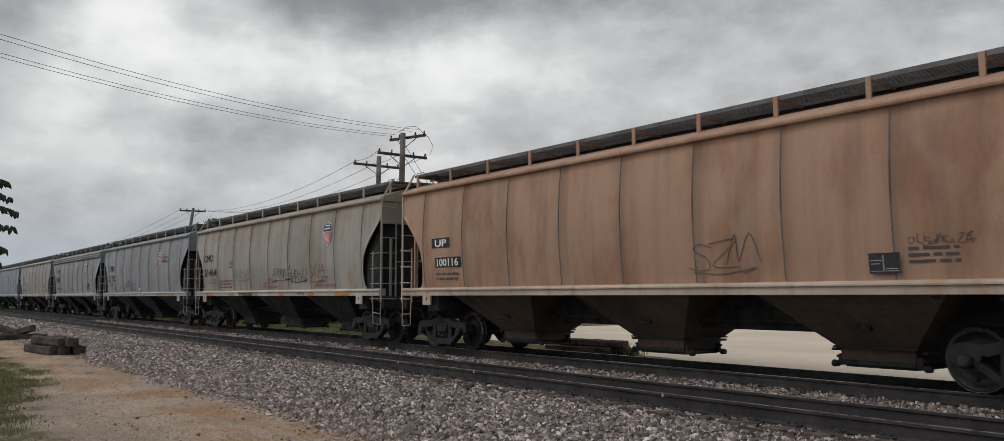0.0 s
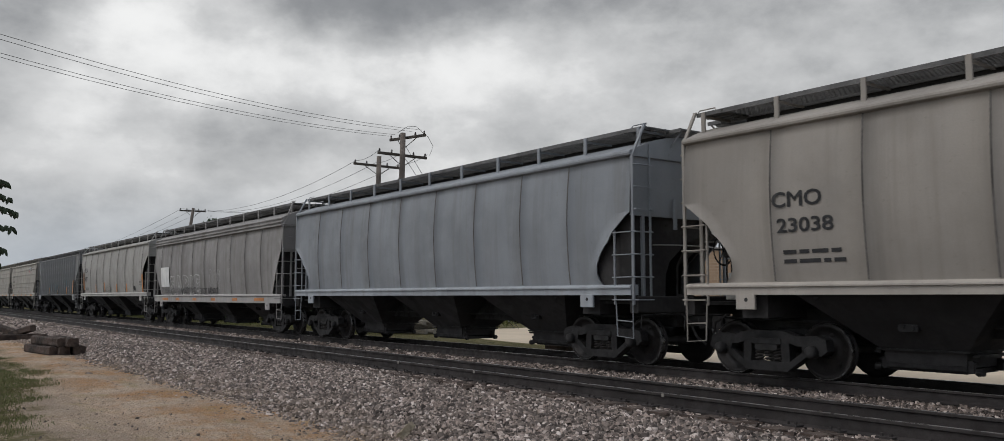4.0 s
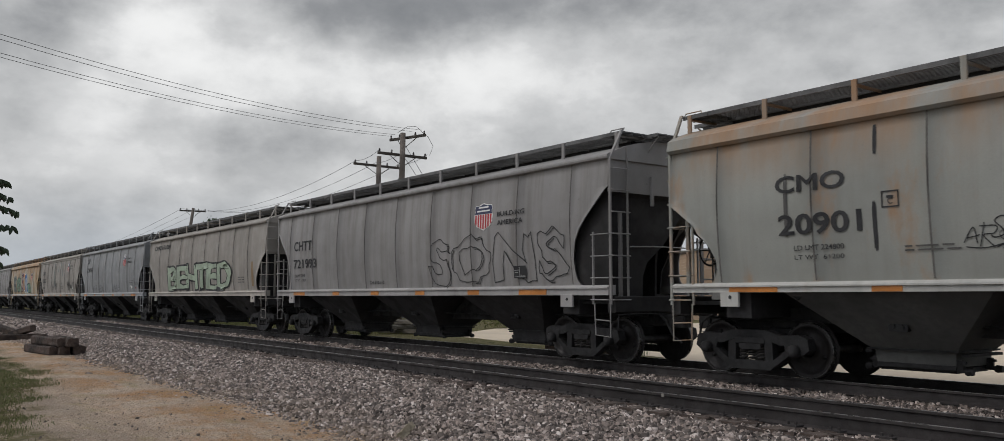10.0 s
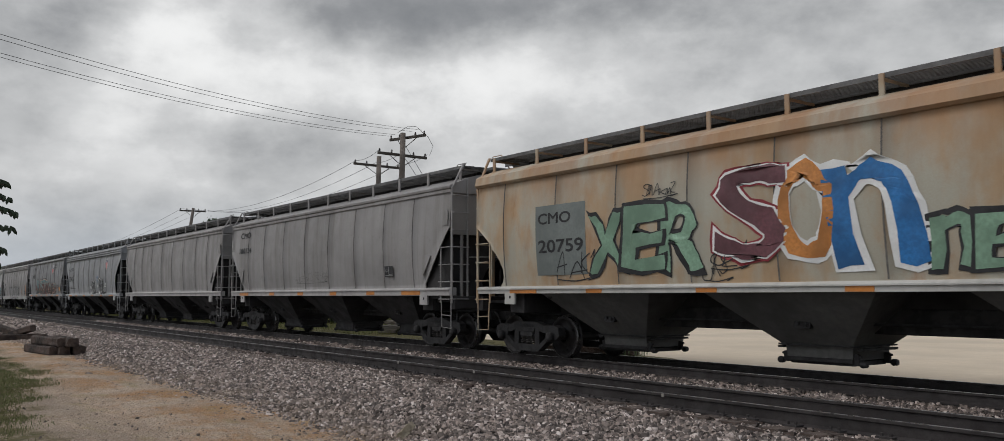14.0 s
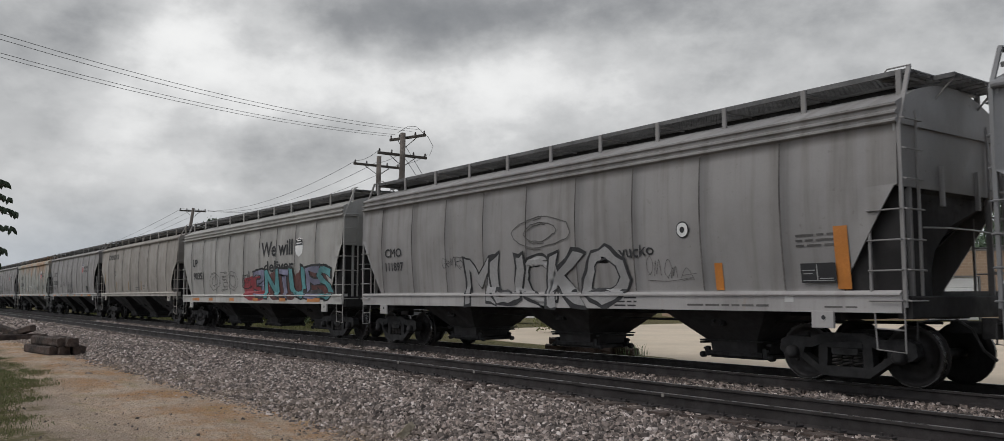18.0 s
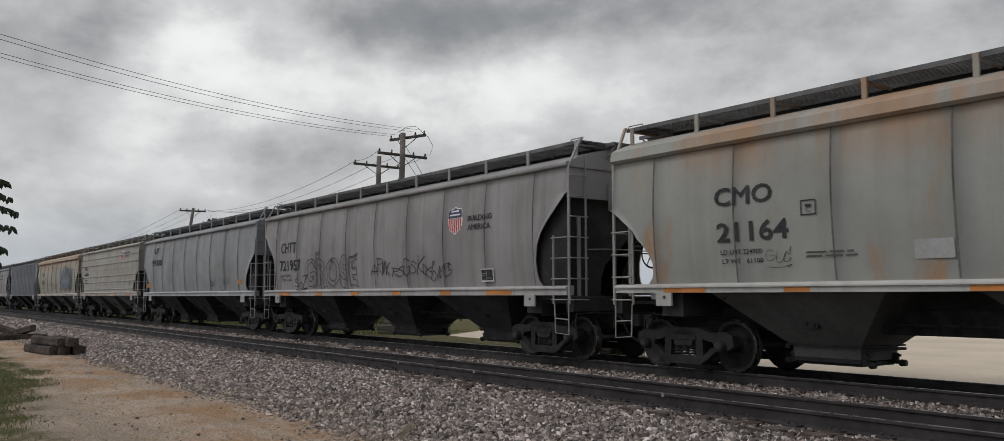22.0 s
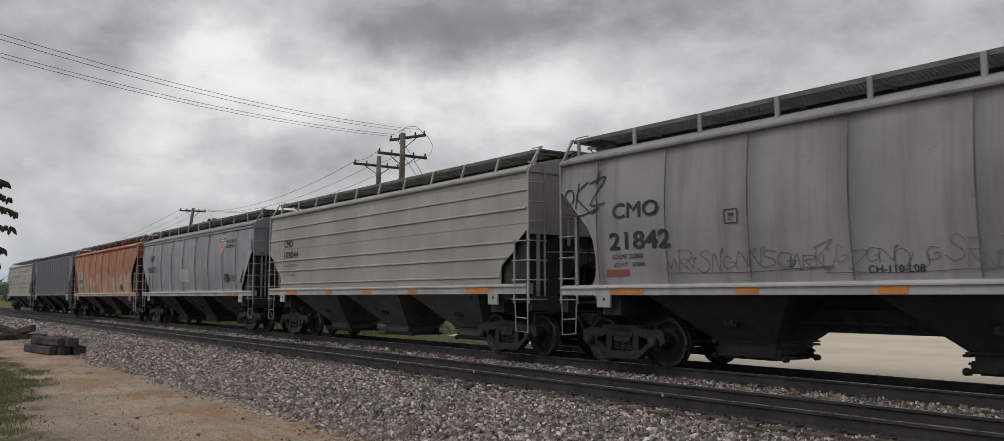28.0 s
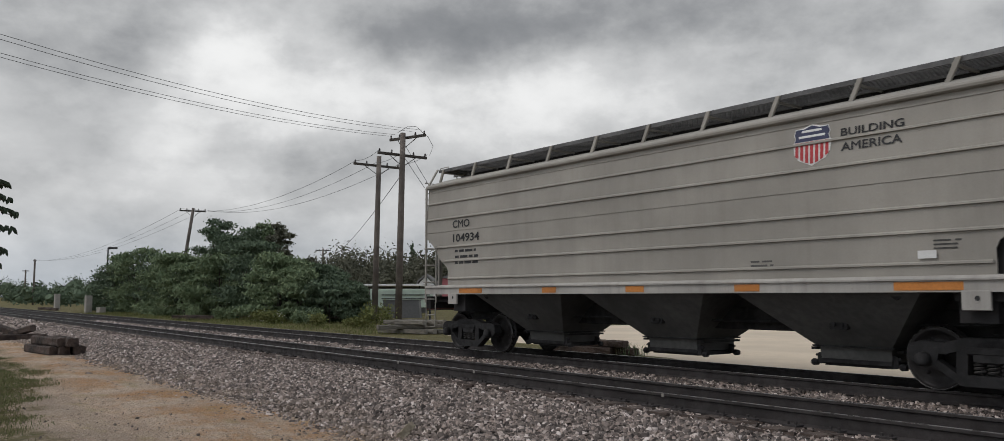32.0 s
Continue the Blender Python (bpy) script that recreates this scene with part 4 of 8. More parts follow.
WHITE = simple("white_painted_metal", (0.70, 0.69, 0.66), 0.6, 0.0, 0.08, 2)
GREEN_PALE = simple("pale_green_panel", (0.42, 0.50, 0.42), 0.6, 0.0, 0.1, 2)
GREY_BOX = simple("grey_painted_steel", (0.12, 0.12, 0.12), 0.7, 0.0, 0.2, 1)
RED_WALL = simple("faded_red_wall", (0.42, 0.14, 0.15), 0.8, 0.0, 0.15, 1)
ROOF_GREY = simple("grey_roofing", (0.16, 0.155, 0.15), 0.85, 0.0, 0.2, 2)
RUBBER = simple("black_tyre_rubber", (0.02, 0.02, 0.02), 0.85, 0.0, 0.2, 9)
GLASS = simple("dark_window_glass", (0.03, 0.035, 0.04), 0.12, 0.0, 0.1, 3)


bld = thing("brick_building", "low tan brick building with white garage doors", "building", pose(-36.5, 52.5, 0, 0, 0, 53.6))
part("wall", Geo().box(-7.0, 9.0, 0, 0.3, 0, 4.85).box(9.0, 12.6, 0, 0.3, 3.0, 4.85).box(12.6, 15.2, 0, 0.3, 0, 4.85).box(15.2, 18.8, 0, 0.3, 3.0, 4.85).box(18.8, 60, 0, 0.3, 0, 4.85), BRICK, bld)
part("wall", Geo().box(-7.0, -6.7, 0.3, 14, 0, 4.85), BRICK, bld)
part("roof", Geo().box(-7.1, 60.1, -0.08, 14, 4.85, 5.0), ROOF_GREY, bld)
for x in (9.0, 15.2):
    d = part("garage_door", Geo().box(x, x + 3.6, 0.1, 0.16, 0, 3.0), WHITE, bld, "white sectional garage door")
    for k in range(4):
        part("door_panel", Geo().cbox(x + 0.06, x + 3.54, 0.07, 0.11, 0.05 + 0.74 * k, 0.74 + 0.74 * k, 0.01), WHITE, d)
    part("door_frame", Geo().box(x - 0.1, x, -0.04, 0.2, 0, 3.1).box(x + 3.6, x + 3.7, -0.04, 0.2, 0, 3.1).box(x, x + 3.6, -0.04, 0.2, 3.0, 3.1), ROOF_GREY, bld)


def vehicle(m, body, label, length=4.6, h=1.5, name="parked_car", van=False):
    c = thing(name, label, "car" if not van else "van", m)
    L = length / 2
    if van:
        prof = [(-L, 0.35), (-L, h), (L * 0.55, h), (L * 0.75, h * 0.6), (L, h * 0.52), (L, 0.35)]
    else:
        prof = [(-L, 0.35), (-L, 0.85), (-L * 0.8, 0.95), (-L * 0.5, h), (L * 0.2, h), (L * 0.5, 0.95), (L * 0.95, 0.8), (L, 0.35)]
    part("body", Geo().prism("y", prof, -0.85, 0.85), body, c)
    part("side_window", Geo().prism("y", [(-L * 0.6, h * 0.66), (-L * 0.42, h * 0.94), (L * 0.18, h * 0.94), (L * 0.42, h * 0.66)], -0.862, 0.862), GLASS, c)
    for e in (-1, 1):
        for s in (-1, 1):
            w = part("wheel", Geo().lathe((e * L * 0.62, s * 0.78, 0.33), [(0.0, -0.1), (0.33, -0.1), (0.33, 0.1), (0.0, 0.1)], 16), RUBBER, c)
            part("rim", Geo().lathe((e * L * 0.62, s * 0.88, 0.33), [(0.0, -0.02), (0.2, -0.02), (0.2, 0.01), (0.0, 0.01)], 12), GALV, w)
    return c


vehicle(pose(-31.0, 47.0, 0, 0, 0, 60), WHITE, "white delivery van parked beside the brick building", 4.8, 2.3, "parked_van", True)
vehicle(pose(-41.5, 33.0, 0, 0, 0, 35), WHITE, "white car parked on the lot edge", 4.5, 1.45)
vehicle(pose(-305.0, 45.0, 0, 0, 0, 20), WHITE, "white car far down the road", 4.6, 1.5)
vehicle(pose(-320.0, 44.0, 0, 0, 0, 20), GREY_BOX, "dark car far down the road", 4.6, 1.6)
tr = thing("box_trailer", "pale green box trailer behind the poles", "trailer", pose(-66.2, 37.8, 0, 0, 0, 53))
part("body", Geo().cbox(-2.6, 2.6, -1.1, 1.1, 0.7, 2.3, 0.05), GREEN_PALE, tr)
part("roof_rail", Geo().box(-1.6, 2.6, -1.15, -1.1, 1.75, 1.82).box(-1.6, 2.6, -1.15, -1.1, 1.45, 1.5), DARK_METAL, tr)
for e in (-1.2, 1.2):
    part("wheel", Geo().lathe((e, -0.95, 0.4), [(0, -0.12), (0.4, -0.12), (0.4, 0.12), (0, 0.12)], 16), RUBBER, tr)
bx = thing("steel_bin", "grey steel bin on the grass", "bin", pose(-54.8, 31.4, 0, 0, 0, 53))
part("body", Geo().prism("y", [(-1.25, 0.1), (-1.35, 1.35), (1.2, 1.35), (1.3, 0.1)], -0.7, 0.7), GREY_BOX, bx)
part("lid", Geo().cbox(-1.38, 1.24, -0.74, 0.74, 1.35, 1.42, 0.01), GREY_BOX, bx)
cp = thing("carport", "open carport with a thin flat roof", "carport", pose(-77.5, 39.4, 0, 0, 0, 53))
part("roof", Geo().cbox(-4.6, 6.5, -2, 3, 2.65, 2.85, 0.03), WHITE, cp)
for x in (-4.3, -1.5, 2.0, 6.2):
    part("post", Geo().box(x - 0.07, x + 0.07, -1.9, -1.76, 0, 2.65), DARK_METAL, cp)
part("back_wall", Geo().box(-4.6, 6.5, 2.9, 3.0, 0, 2.65), ROOF_GREY, cp)
br = thing("barn", "small white barn with a grey gambrel roof", "barn", pose(-96.6, 58.7, 0, 0, 0, 53))
part("wall", Geo().prism("y", [(-1.4, 0), (1.4, 0), (1.4, 2.8), (0, 4.3), (-1.4, 2.8)], 0, 6), WHITE, br)
part("roof", Geo().prism("y", [(-1.6, 2.6), (-1.0, 3.8), (0, 4.6), (1.0, 3.8), (1.6, 2.6), (1.5, 2.5), (0.9, 3.6), (0, 4.35), (-0.9, 3.6), (-1.5, 2.5)], -0.2, 6.2), ROOF_GREY, br)
sh = thing("red_shed", "faded red shed beside the barn", "shed", pose(-94.0, 60.6, 0, 0, 0, 53))
part("wall", Geo().box(-1.0, 2.0, 0, 3, 0, 4.1), RED_WALL, sh)
part("roof", Geo().prism("y", [(-1.2, 4.0), (0.5, 4.7), (2.2, 4.0)], -0.2, 3.2), ROOF_GREY, sh)
rb = thing("red_barrier", "rust-red low steel barrier", "barrier", pose(-50.5, 30.8, 0, 0, 0, 53))
part("rail", Geo().cbox(0, 2.6, -0.06, 0.06, 0.75, 0.95, 0.02), simple("rust_red_paint", (0.16, 0.05, 0.035), 0.8), rb)
for x in (0.2, 2.3):
    part("post", Geo().box(x - 0.06, x + 0.06, -0.06, 0.06, 0, 0.8), DARK_METAL, rb)
CONC = simple("weathered_concrete", (0.30, 0.28, 0.25), 0.9, 0.0, 0.2, 2)
thing("concrete_post", "weathered concrete marker post beside the track", "post", pose(-94.5, 18.1, 0), "concrete posts", geo=Geo().cbox(-0.4, 0.4, -0.3, 0.3, 0, 1.75, 0.06, "z"), material=CONC)
thing("concrete_post", "weathered concrete marker post beside the track", "post", pose(-123.2, 19.9, 0), "concrete posts", geo=Geo().cbox(-0.45, 0.45, -0.3, 0.3, 0, 2.0, 0.06, "z"), material=CONC)
thing("concrete_post", "low concrete block beside the track", "block", pose(-92.0, 18.8, 0), "concrete posts", geo=Geo().cbox(-0.7, 0.7, -0.3, 0.3, 0, 0.6, 0.04, "z"), material=CONC)
for i, (x, y) in enumerate([(-118, 18.2), (-114, 18.0), (-122, 18.4), (-62, 19.0), (-63.3, 18.8)]):
    old_tie(pose(x, y, 0, 0, 0, 15 * i), 2.4, 0.25, 0.3, 200 + i, "dark old tie lying in the weeds")
for i, (x, y) in enumerate([(-32.5, 45.5), (-33.6, 45.0)]):
    pl = thing("pallet_stack", "stack of grey wooden pallets on the lot", "pallets", pose(x, y, 0.012, 0, 0, 50))
    for k in range(4):
        part("pallet", Geo().box(-0.6, 0.6, -0.5, 0.5, 0.13 * k + 0.10, 0.13 * k + 0.125).box(-0.6, 0.6, -0.5, -0.4, 0.13 * k, 0.13 * k + 0.1).box(-0.6, 0.6, 0.4, 0.5, 0.13 * k, 0.13 * k + 0.1), GREY_TIMBER, pl)
# ---------------------------------------------------------------- covered hopper cars
# car space: x along the train (forward), y across (the camera's side is negative), z above the rail
WHEEL_R = 0.457
KINDS = {
    # length over couplers, side sill, panels, bay pitch, kind of ribs, eave height and edge, hopper steel
    "round_long": dict(length=18.05, sill=(1.36, 1.56), panels=9, pitch=4.55, ribs="", eave=4.07, edge="plain"),
    "round_short": dict(length=17.10, sill=(1.36, 1.56), panels=8, pitch=4.25, ribs="", eave=4.05, edge="plain"),
    "round_fab": dict(length=17.10, sill=(1.36, 1.56), panels=8, pitch=4.25, ribs="", eave=4.05, edge="ledge"),
    "round_band": dict(length=17.55, sill=(1.36, 1.52), panels=9, pitch=4.40, ribs="", eave=3.79, edge="band"),
    "lip": dict(length=17.95, sill=(1.40, 1.56), panels=9, pitch=4.50, ribs="", eave=3.92, edge="lip"),
    "low_sill": dict(length=17.50, sill=(1.10, 1.42), panels=8, pitch=4.35, ribs="", eave=3.79, edge="band"),
    "rail_rib": dict(length=16.25, sill=(1.39, 1.62), panels=1, pitch=3.85, ribs="along", eave=4.12, edge="plain"),
    "post_rib": dict(length=18.15, sill=(1.44, 1.50), panels=1, pitch=4.5, ribs="up", eave=4.20, edge="flat"),
}
# how far each end of the side is cut back, by height: heights, then distances from the end
INSET = {
    "round_long": ([1.30, 1.58, 1.68, 1.85, 2.1, 2.45, 2.7, 2.90, 2.98, 3.48, 3.49], [0.85, 0.88, 0.97, 1.02, 1.04, 0.98, 0.84, 0.66, 0.58, 0.05, 0.0]),
    "round_short": ([1.30, 1.58, 1.66, 1.78, 1.95, 2.15, 2.33, 2.40, 2.56, 2.92, 2.93], [0.84, 0.86, 0.94, 0.99, 0.98, 0.87, 0.71, 0.62, 0.52, 0.05, 0.0]),
    "round_fab": ([1.30, 1.66, 3.02, 3.03], [1.26, 1.24, 0.05, 0.0]),
    "round_band": ([1.30, 1.52, 2.38, 3.50, 3.51], [1.12, 1.13, 1.19, 0.05, 0.0]),
    "rail_rib": ([1.30, 1.58, 1.95, 2.06, 2.26, 2.32, 2.50, 2.78, 2.79], [1.0, 1.0, 1.0, 0.95, 0.63, 0.55, 0.47, 0.06, 0.0]),
    "post_rib": ([1.30, 2.39, 3.58, 3.59], [1.44, 1.41, 0.05, 0.0]),
    "low_sill": ([1.30, 1.46, 2.90, 2.91], [0.98, 0.95, 0.05, 0.0]),
}
INSET["lip"] = INSET["round_short"]


def half_width(kind, z):
    """Half the body's width at height z."""
    if kind == "post_rib":
        return 1.49
    if kind == "rail_rib":
        return float(np.interp(z, [1.4, 3.3, 4.12], [1.555, 1.555, 1.50]))
    return 1.50 + 0.115 * math.sin(math.pi * min(1.0, max(0.0, (z - 1.35) / 3.0)))


def inset_of(kind, z):
    return float(np.interp(z, *INSET[kind]))


def build_ladder(half, d, eave, board):
    """Corner ladder at the end d (+1 or -1): corner stile bent in to the running board, short side stile, end stile, bent rungs and a stirrup."""
    g = Geo()
    x, y = d * (half + 0.03), -1.55
    xs, ye = x - d * 0.50, y + 0.47
    g.cbox(x - 0.031, x + 0.031, y - 0.02, y + 0.02, 1.18, eave, 0.006, "z")
    foot = [(x - 0.031, y - 0.02, eave), (x + 0.031, y - 0.02, eave), (x + 0.031, y + 0.02, eave), (x - 0.031, y + 0.02, eave)]
    tip = [(a, b + 0.34, board + 0.02) for a, b, _ in foot]
    g.add(foot + tip, [(0, 1, 5, 4), (1, 2, 6, 5), (2, 3, 7, 6), (3, 0, 4, 7), (4, 5, 6, 7)])
    g.cbox(xs - 0.020, xs + 0.020, y - 0.02, y + 0.02, 1.18, 2.62, 0.006, "z")
    g.cbox(x - 0.02, x + 0.02, ye - 0.020, ye + 0.020, 1.30, min(4.42, eave + 0.25), 0.006, "z")
    for i in range(4):
        z = 1.27 + i * 0.43
        g.path([(xs, y, z), (xs, y - 0.07, z), (x, y - 0.07, z), (x, y, z)], 0.0125, 6)
    for i in range(8):
        z = 1.27 + i * 0.43
        if z < eave + 0.2:
            g.path([(x, y, z + 0.02), (x + d * 0.075, y, z), (x + d * 0.075, ye, z), (x, ye, z + 0.02)], 0.0125, 6)
    g.path([(xs + d * 0.03, y, 1.2), (xs + d * 0.06, y, 0.58), (x - d * 0.02, y, 0.55), (x - d * 0.02, y, 1.2)], 0.014, 6)
    g.tube((xs + d * 0.04, y, 0.88), (x - d * 0.02, y, 0.86), 0.012)
    return g


def build_side_frame():
    """Cast side frame: arched top member, sloping legs to a low middle, pedestals over the axles."""
    g = Geo()
    top = [(-1.12, 0.58), (-0.95, 0.64), (-0.60, 0.62), (-0.34, 0.70), (0.34, 0.70), (0.60, 0.62), (0.95, 0.64), (1.12, 0.58)]
    g.prism("y", [(x, z + 0.075) for x, z in top] + [(x, z - 0.085) for x, z in top[::-1]], -0.09, 0.09)
    g.prism("y", [(-0.92, 0.60), (-0.44, 0.27), (0.44, 0.27), (0.92, 0.60), (0.80, 0.40), (0.40, 0.12), (-0.40, 0.12), (-0.80, 0.40)], -0.085, 0.085)
    for s in (-1, 1):
        g.prism("y", [(s * 0.46, 0.20), (s * 0.31, 0.20), (s * 0.28, 0.68), (s * 0.44, 0.68)], -0.08, 0.08)
        g.prism("y", [(s * 0.72, 0.42), (s * 0.66, 0.62), (s * 1.12, 0.64), (s * 1.15, 0.48), (s * 1.04, 0.40)], -0.095, 0.095)
    g.cbox(-0.30, 0.30, -0.10, 0.10, 0.54, 0.66, 0.02)
    return g


def spring_geo():
    g = Geo()
    g.path([(0.07 * math.cos(k * 1.0472), 0.07 * math.sin(k * 1.0472), 0.275 + 0.0088 * k) for k in range(31)], 0.017, 4)
    return g


def wheelset_geo():
    g = Geo()
    g.lathe((0, 0, 0), [(0.0, -1.02), (0.075, -1.02), (0.085, -0.5), (0.085, 0.5), (0.075, 1.02), (0.0, 1.02)], 12)
    for s in (-1, 1):
        prof = [(0.09, s * 0.64), (0.12, s * 0.80), (0.20, s * 0.735), (0.36, s * 0.715), (0.385, s * 0.80), (0.452, s * 0.80), (0.460, s * 0.70), (0.487, s * 0.685), (0.487, s * 0.665), (0.385, s * 0.66), (0.35, s * 0.685), (0.20, s * 0.70)]
        g.lathe((0, 0, 0), prof, 24)
        # counter marks on the plate make the turning seen
        for a in (0.3, 2.4, 4.5):
            g.tube((0.27 * math.cos(a), s * 0.74, 0.27 * math.sin(a)), (0.27 * math.cos(a), s * 0.70, 0.27 * math.sin(a)), 0.035, 8)
    return g


def build_car(kind):
    """A covered hopper with all its parts; paint is set later, car by car."""
    k = KINDS[kind]
    half = k["length"] / 2 - 0.63
    z0, z1 = k["sill"]
    EAVE = k["eave"]
    car = thing("covered_hopper_car", "grey covered hopper rail car", "rail car")
    # side panels, near side; each one pillows a little between its seams
    if k["panels"] == 1:
        xs = np.array([-half, half])
    elif kind in ("round_short", "round_fab"):
        xs = np.array([-half, -6.1, -4.5, -2.7, -0.9, 0.9, 2.7, 4.5, 6.1, half])
    elif kind in ("round_band", "low_sill"):
        xs = np.array([-half] + [-6.95 + 1.64 * q for q in range(9)] + [half])
    else:
        xs = np.array([-half] + [1.82 * q for q in range(-4, 5)] + [half])
    zs = np.linspace(z1 - 0.03, EAVE, 15)
    zs = np.unique(np.concatenate([zs, [z for z in INSET[kind][0] if z > z1 + 0.01]]))
    cols = 5 if k["panels"] > 1 else 2
    for i in range(len(xs) - 1):
        rows = []
        for z in zs:
            a, b = max(xs[i], -half + inset_of(kind, z)), min(xs[i + 1], half - inset_of(kind, z))
            row = []
            for u in np.linspace(0, 1, cols):
                puff = 0.016 * math.sin(math.pi * u) if k["panels"] > 1 else 0
                row.append((a + (b - a) * u, -(half_width(kind, z) - 0.012 + puff), z))
            rows.append(row)
        part("side_panel", Geo().plate(rows, (0, 0.03, 0)), PAINT, car, smooth=k["panels"] > 1)
    rows = [[(max(-half, -half + inset_of(kind, z)), half_width(kind, z), z), (half - inset_of(kind, z), half_width(kind, z), z)] for z in zs]
    part("far_side_panel", Geo().plate(rows, (0, -0.03, 0)), PAINT, car)
    # seams, ribs or posts on the near side
    if k["panels"] > 1:
        seam = Geo().plate([[(-0.013, -half_width(kind, z) + 0.004, z), (0.013, -half_width(kind, z) + 0.004, z)] for z in np.linspace(z1 + 0.02, EAVE - 0.03, 14)], (0, 0.012, 0)).mesh("weld_seam")
        seam.materials.append(SEAM)
        for x in xs[1:-1]:
            part("weld_seam", seam, None, car, at=(x, 0, 0))
    if k["ribs"] == "along":
        for z, h in ((4.00, 0.008), (3.70, 0.03), (3.29, 0.032), (2.96, 0.006), (2.57, 0.032), (2.22, 0.032), (1.785, 0.03)):
            ins = max(inset_of(kind, z - h), inset_of(kind, z + h)) + 0.03
            w = half_width(kind, z) - 0.02
            part("side_rib", Geo().prism("x", [(-w, z - h), (-w - 0.014 - h * 0.9, z - h * 0.6), (-w - 0.014 - h * 0.8, z + h * 0.3), (-w, z + h)], -half + ins, half - ins), PAINT, car)
    if k["ribs"] == "up":
        post = Geo().prism("z", [(-0.06, -1.48), (-0.035, -1.60), (0.035, -1.60), (0.06, -1.48)], 1.51, EAVE - 0.04)
        post = post.mesh("side_post")
        post.materials.append(PAINT)
        # the posts stand a little closer towards the ends
        for q in range(18):
            i = q - 8.5
            x = -0.1 + 0.92 * i - 0.00137 * i ** 3 + 0.02 * max(0, -i)
            part("side_post", post, None, car, at=(x, 0, 0))
    # roof with its eave
    ew = half_width(kind, EAVE)
    side = {
        "plain": [(ew + 0.03, EAVE - 0.03), (ew + 0.065, EAVE - 0.01), (ew + 0.075, EAVE + 0.025), (ew + 0.065, EAVE + 0.06), (ew + 0.03, EAVE + 0.085), (ew - 0.02, EAVE + 0.09)],
        "ledge": [(ew + 0.03, EAVE - 0.13), (ew + 0.05, EAVE - 0.11), (ew + 0.05, EAVE - 0.05), (ew + 0.03, EAVE - 0.03), (ew + 0.07, EAVE - 0.01), (ew + 0.08, EAVE + 0.04), (ew + 0.05, EAVE + 0.07), (ew - 0.02, EAVE + 0.08)],
        "band": [(ew + 0.02, EAVE), (ew + 0.07, EAVE + 0.02), (ew + 0.07, EAVE + 0.05), (ew + 0.01, EAVE + 0.08), (ew + 0.01, EAVE + 0.12), (ew + 0.06, EAVE + 0.14), (ew + 0.06, EAVE + 0.17), (ew, EAVE + 0.20), (ew, EAVE + 0.25), (ew + 0.04, EAVE + 0.27), (ew + 0.04, EAVE + 0.30), (ew - 0.05, EAVE + 0.34)],
        "lip": [(ew + 0.05, EAVE - 0.03), (ew + 0.10, EAVE + 0.02), (ew + 0.06, EAVE + 0.20), (ew - 0.06, EAVE + 0.27)],
        "flat": [(ew + 0.03, EAVE - 0.02), (ew + 0.03, EAVE + 0.04)],
    }[k["edge"]]
    ys, ze, crown = side[-1][0], side[-1][1], 4.36 if kind == "post_rib" else 4.51

    def roof_z(y):
        """The arched roof's height across the car."""
        return ze + (crown - ze) * (1 - (y / ys) ** 2)

    arch = [(ys * q / 8, roof_z(ys * q / 8)) for q in range(7, -8, -1)]
    prof = [(-y, z) for y, z in side] + [(-y, z) for y, z in arch] + side[::-1]
    part("roof", Geo().prism("x", prof, -half - 0.02, half + 0.02), PAINT, car, smooth=False)
    top = 4.71 if kind != "post_rib" else 4.64
    # the coaming's dark colour stands for the shade below the running boards
    part("hatch_coaming", Geo().prism("x", [(-0.43, 4.30), (-0.41, top - 0.06), (-0.2, top), (0.2, top), (0.41, top - 0.06), (0.43, 4.30)], -half + 0.5, half - 0.5), HOPPER_BLACK, car)
    # running boards of open grating, on brackets
    drop = -0.10 if kind == "post_rib" else -0.06
    for s in (-1, 1):
        g = Geo()
        g.box(-half + 0.1, half - 0.1, s * 1.16 - 0.012, s * 1.16 + 0.012, 4.63 + drop, 4.71 + drop)
        g.box(-half + 0.1, half - 0.1, s * 0.44 - 0.012, s * 0.44 + 0.012, 4.63 + drop, 4.71 + drop)
        n = int((2 * half - 0.2) / 0.06)
        for i in range(n):
            x = -half + 0.1 + i * 0.06
            g.box(x, x + 0.022, min(s * 0.45, s * 1.15), max(s * 0.45, s * 1.15), 4.68 + drop, 4.688 + drop)
        for y in (0.51, 0.58, 0.65, 0.72, 0.79, 0.86, 0.93, 1.00, 1.07):
            g.box(-half + 0.1, half - 0.1, s * y - 0.011, s * y + 0.011, 4.668 + drop, 4.681 + drop)
        part("running_board", g, GRATING, car, "black open-grating running board")
        nb = 11
        for i in range(nb):
            x = -half + 0.14 + i * (2 * half - 0.28) / (nb - 1)
            g = Geo()
            if k["ribs"] == "along":
                g.prism("y", [(x - 0.13, roof_z(1.19) - 0.03), (x - 0.05, roof_z(1.19) - 0.03), (x + 0.13, 4.70 + drop), (x + 0.05, 4.70 + drop)], s * 1.19 - 0.02, s * 1.19 + 0.02)
            else:
                g.cbox(x - 0.045, x + 0.045, s * 1.19 - 0.02, s * 1.19 + 0.02, roof_z(1.19) - 0.03, 4.70 + drop, 0.008, "z")
            g.box(x - 0.02, x + 0.02, min(s * 0.45, s * 1.18), max(s * 0.45, s * 1.18), 4.60 + drop, 4.64 + drop)
            part("running_board_bracket", g, PAINT, car)
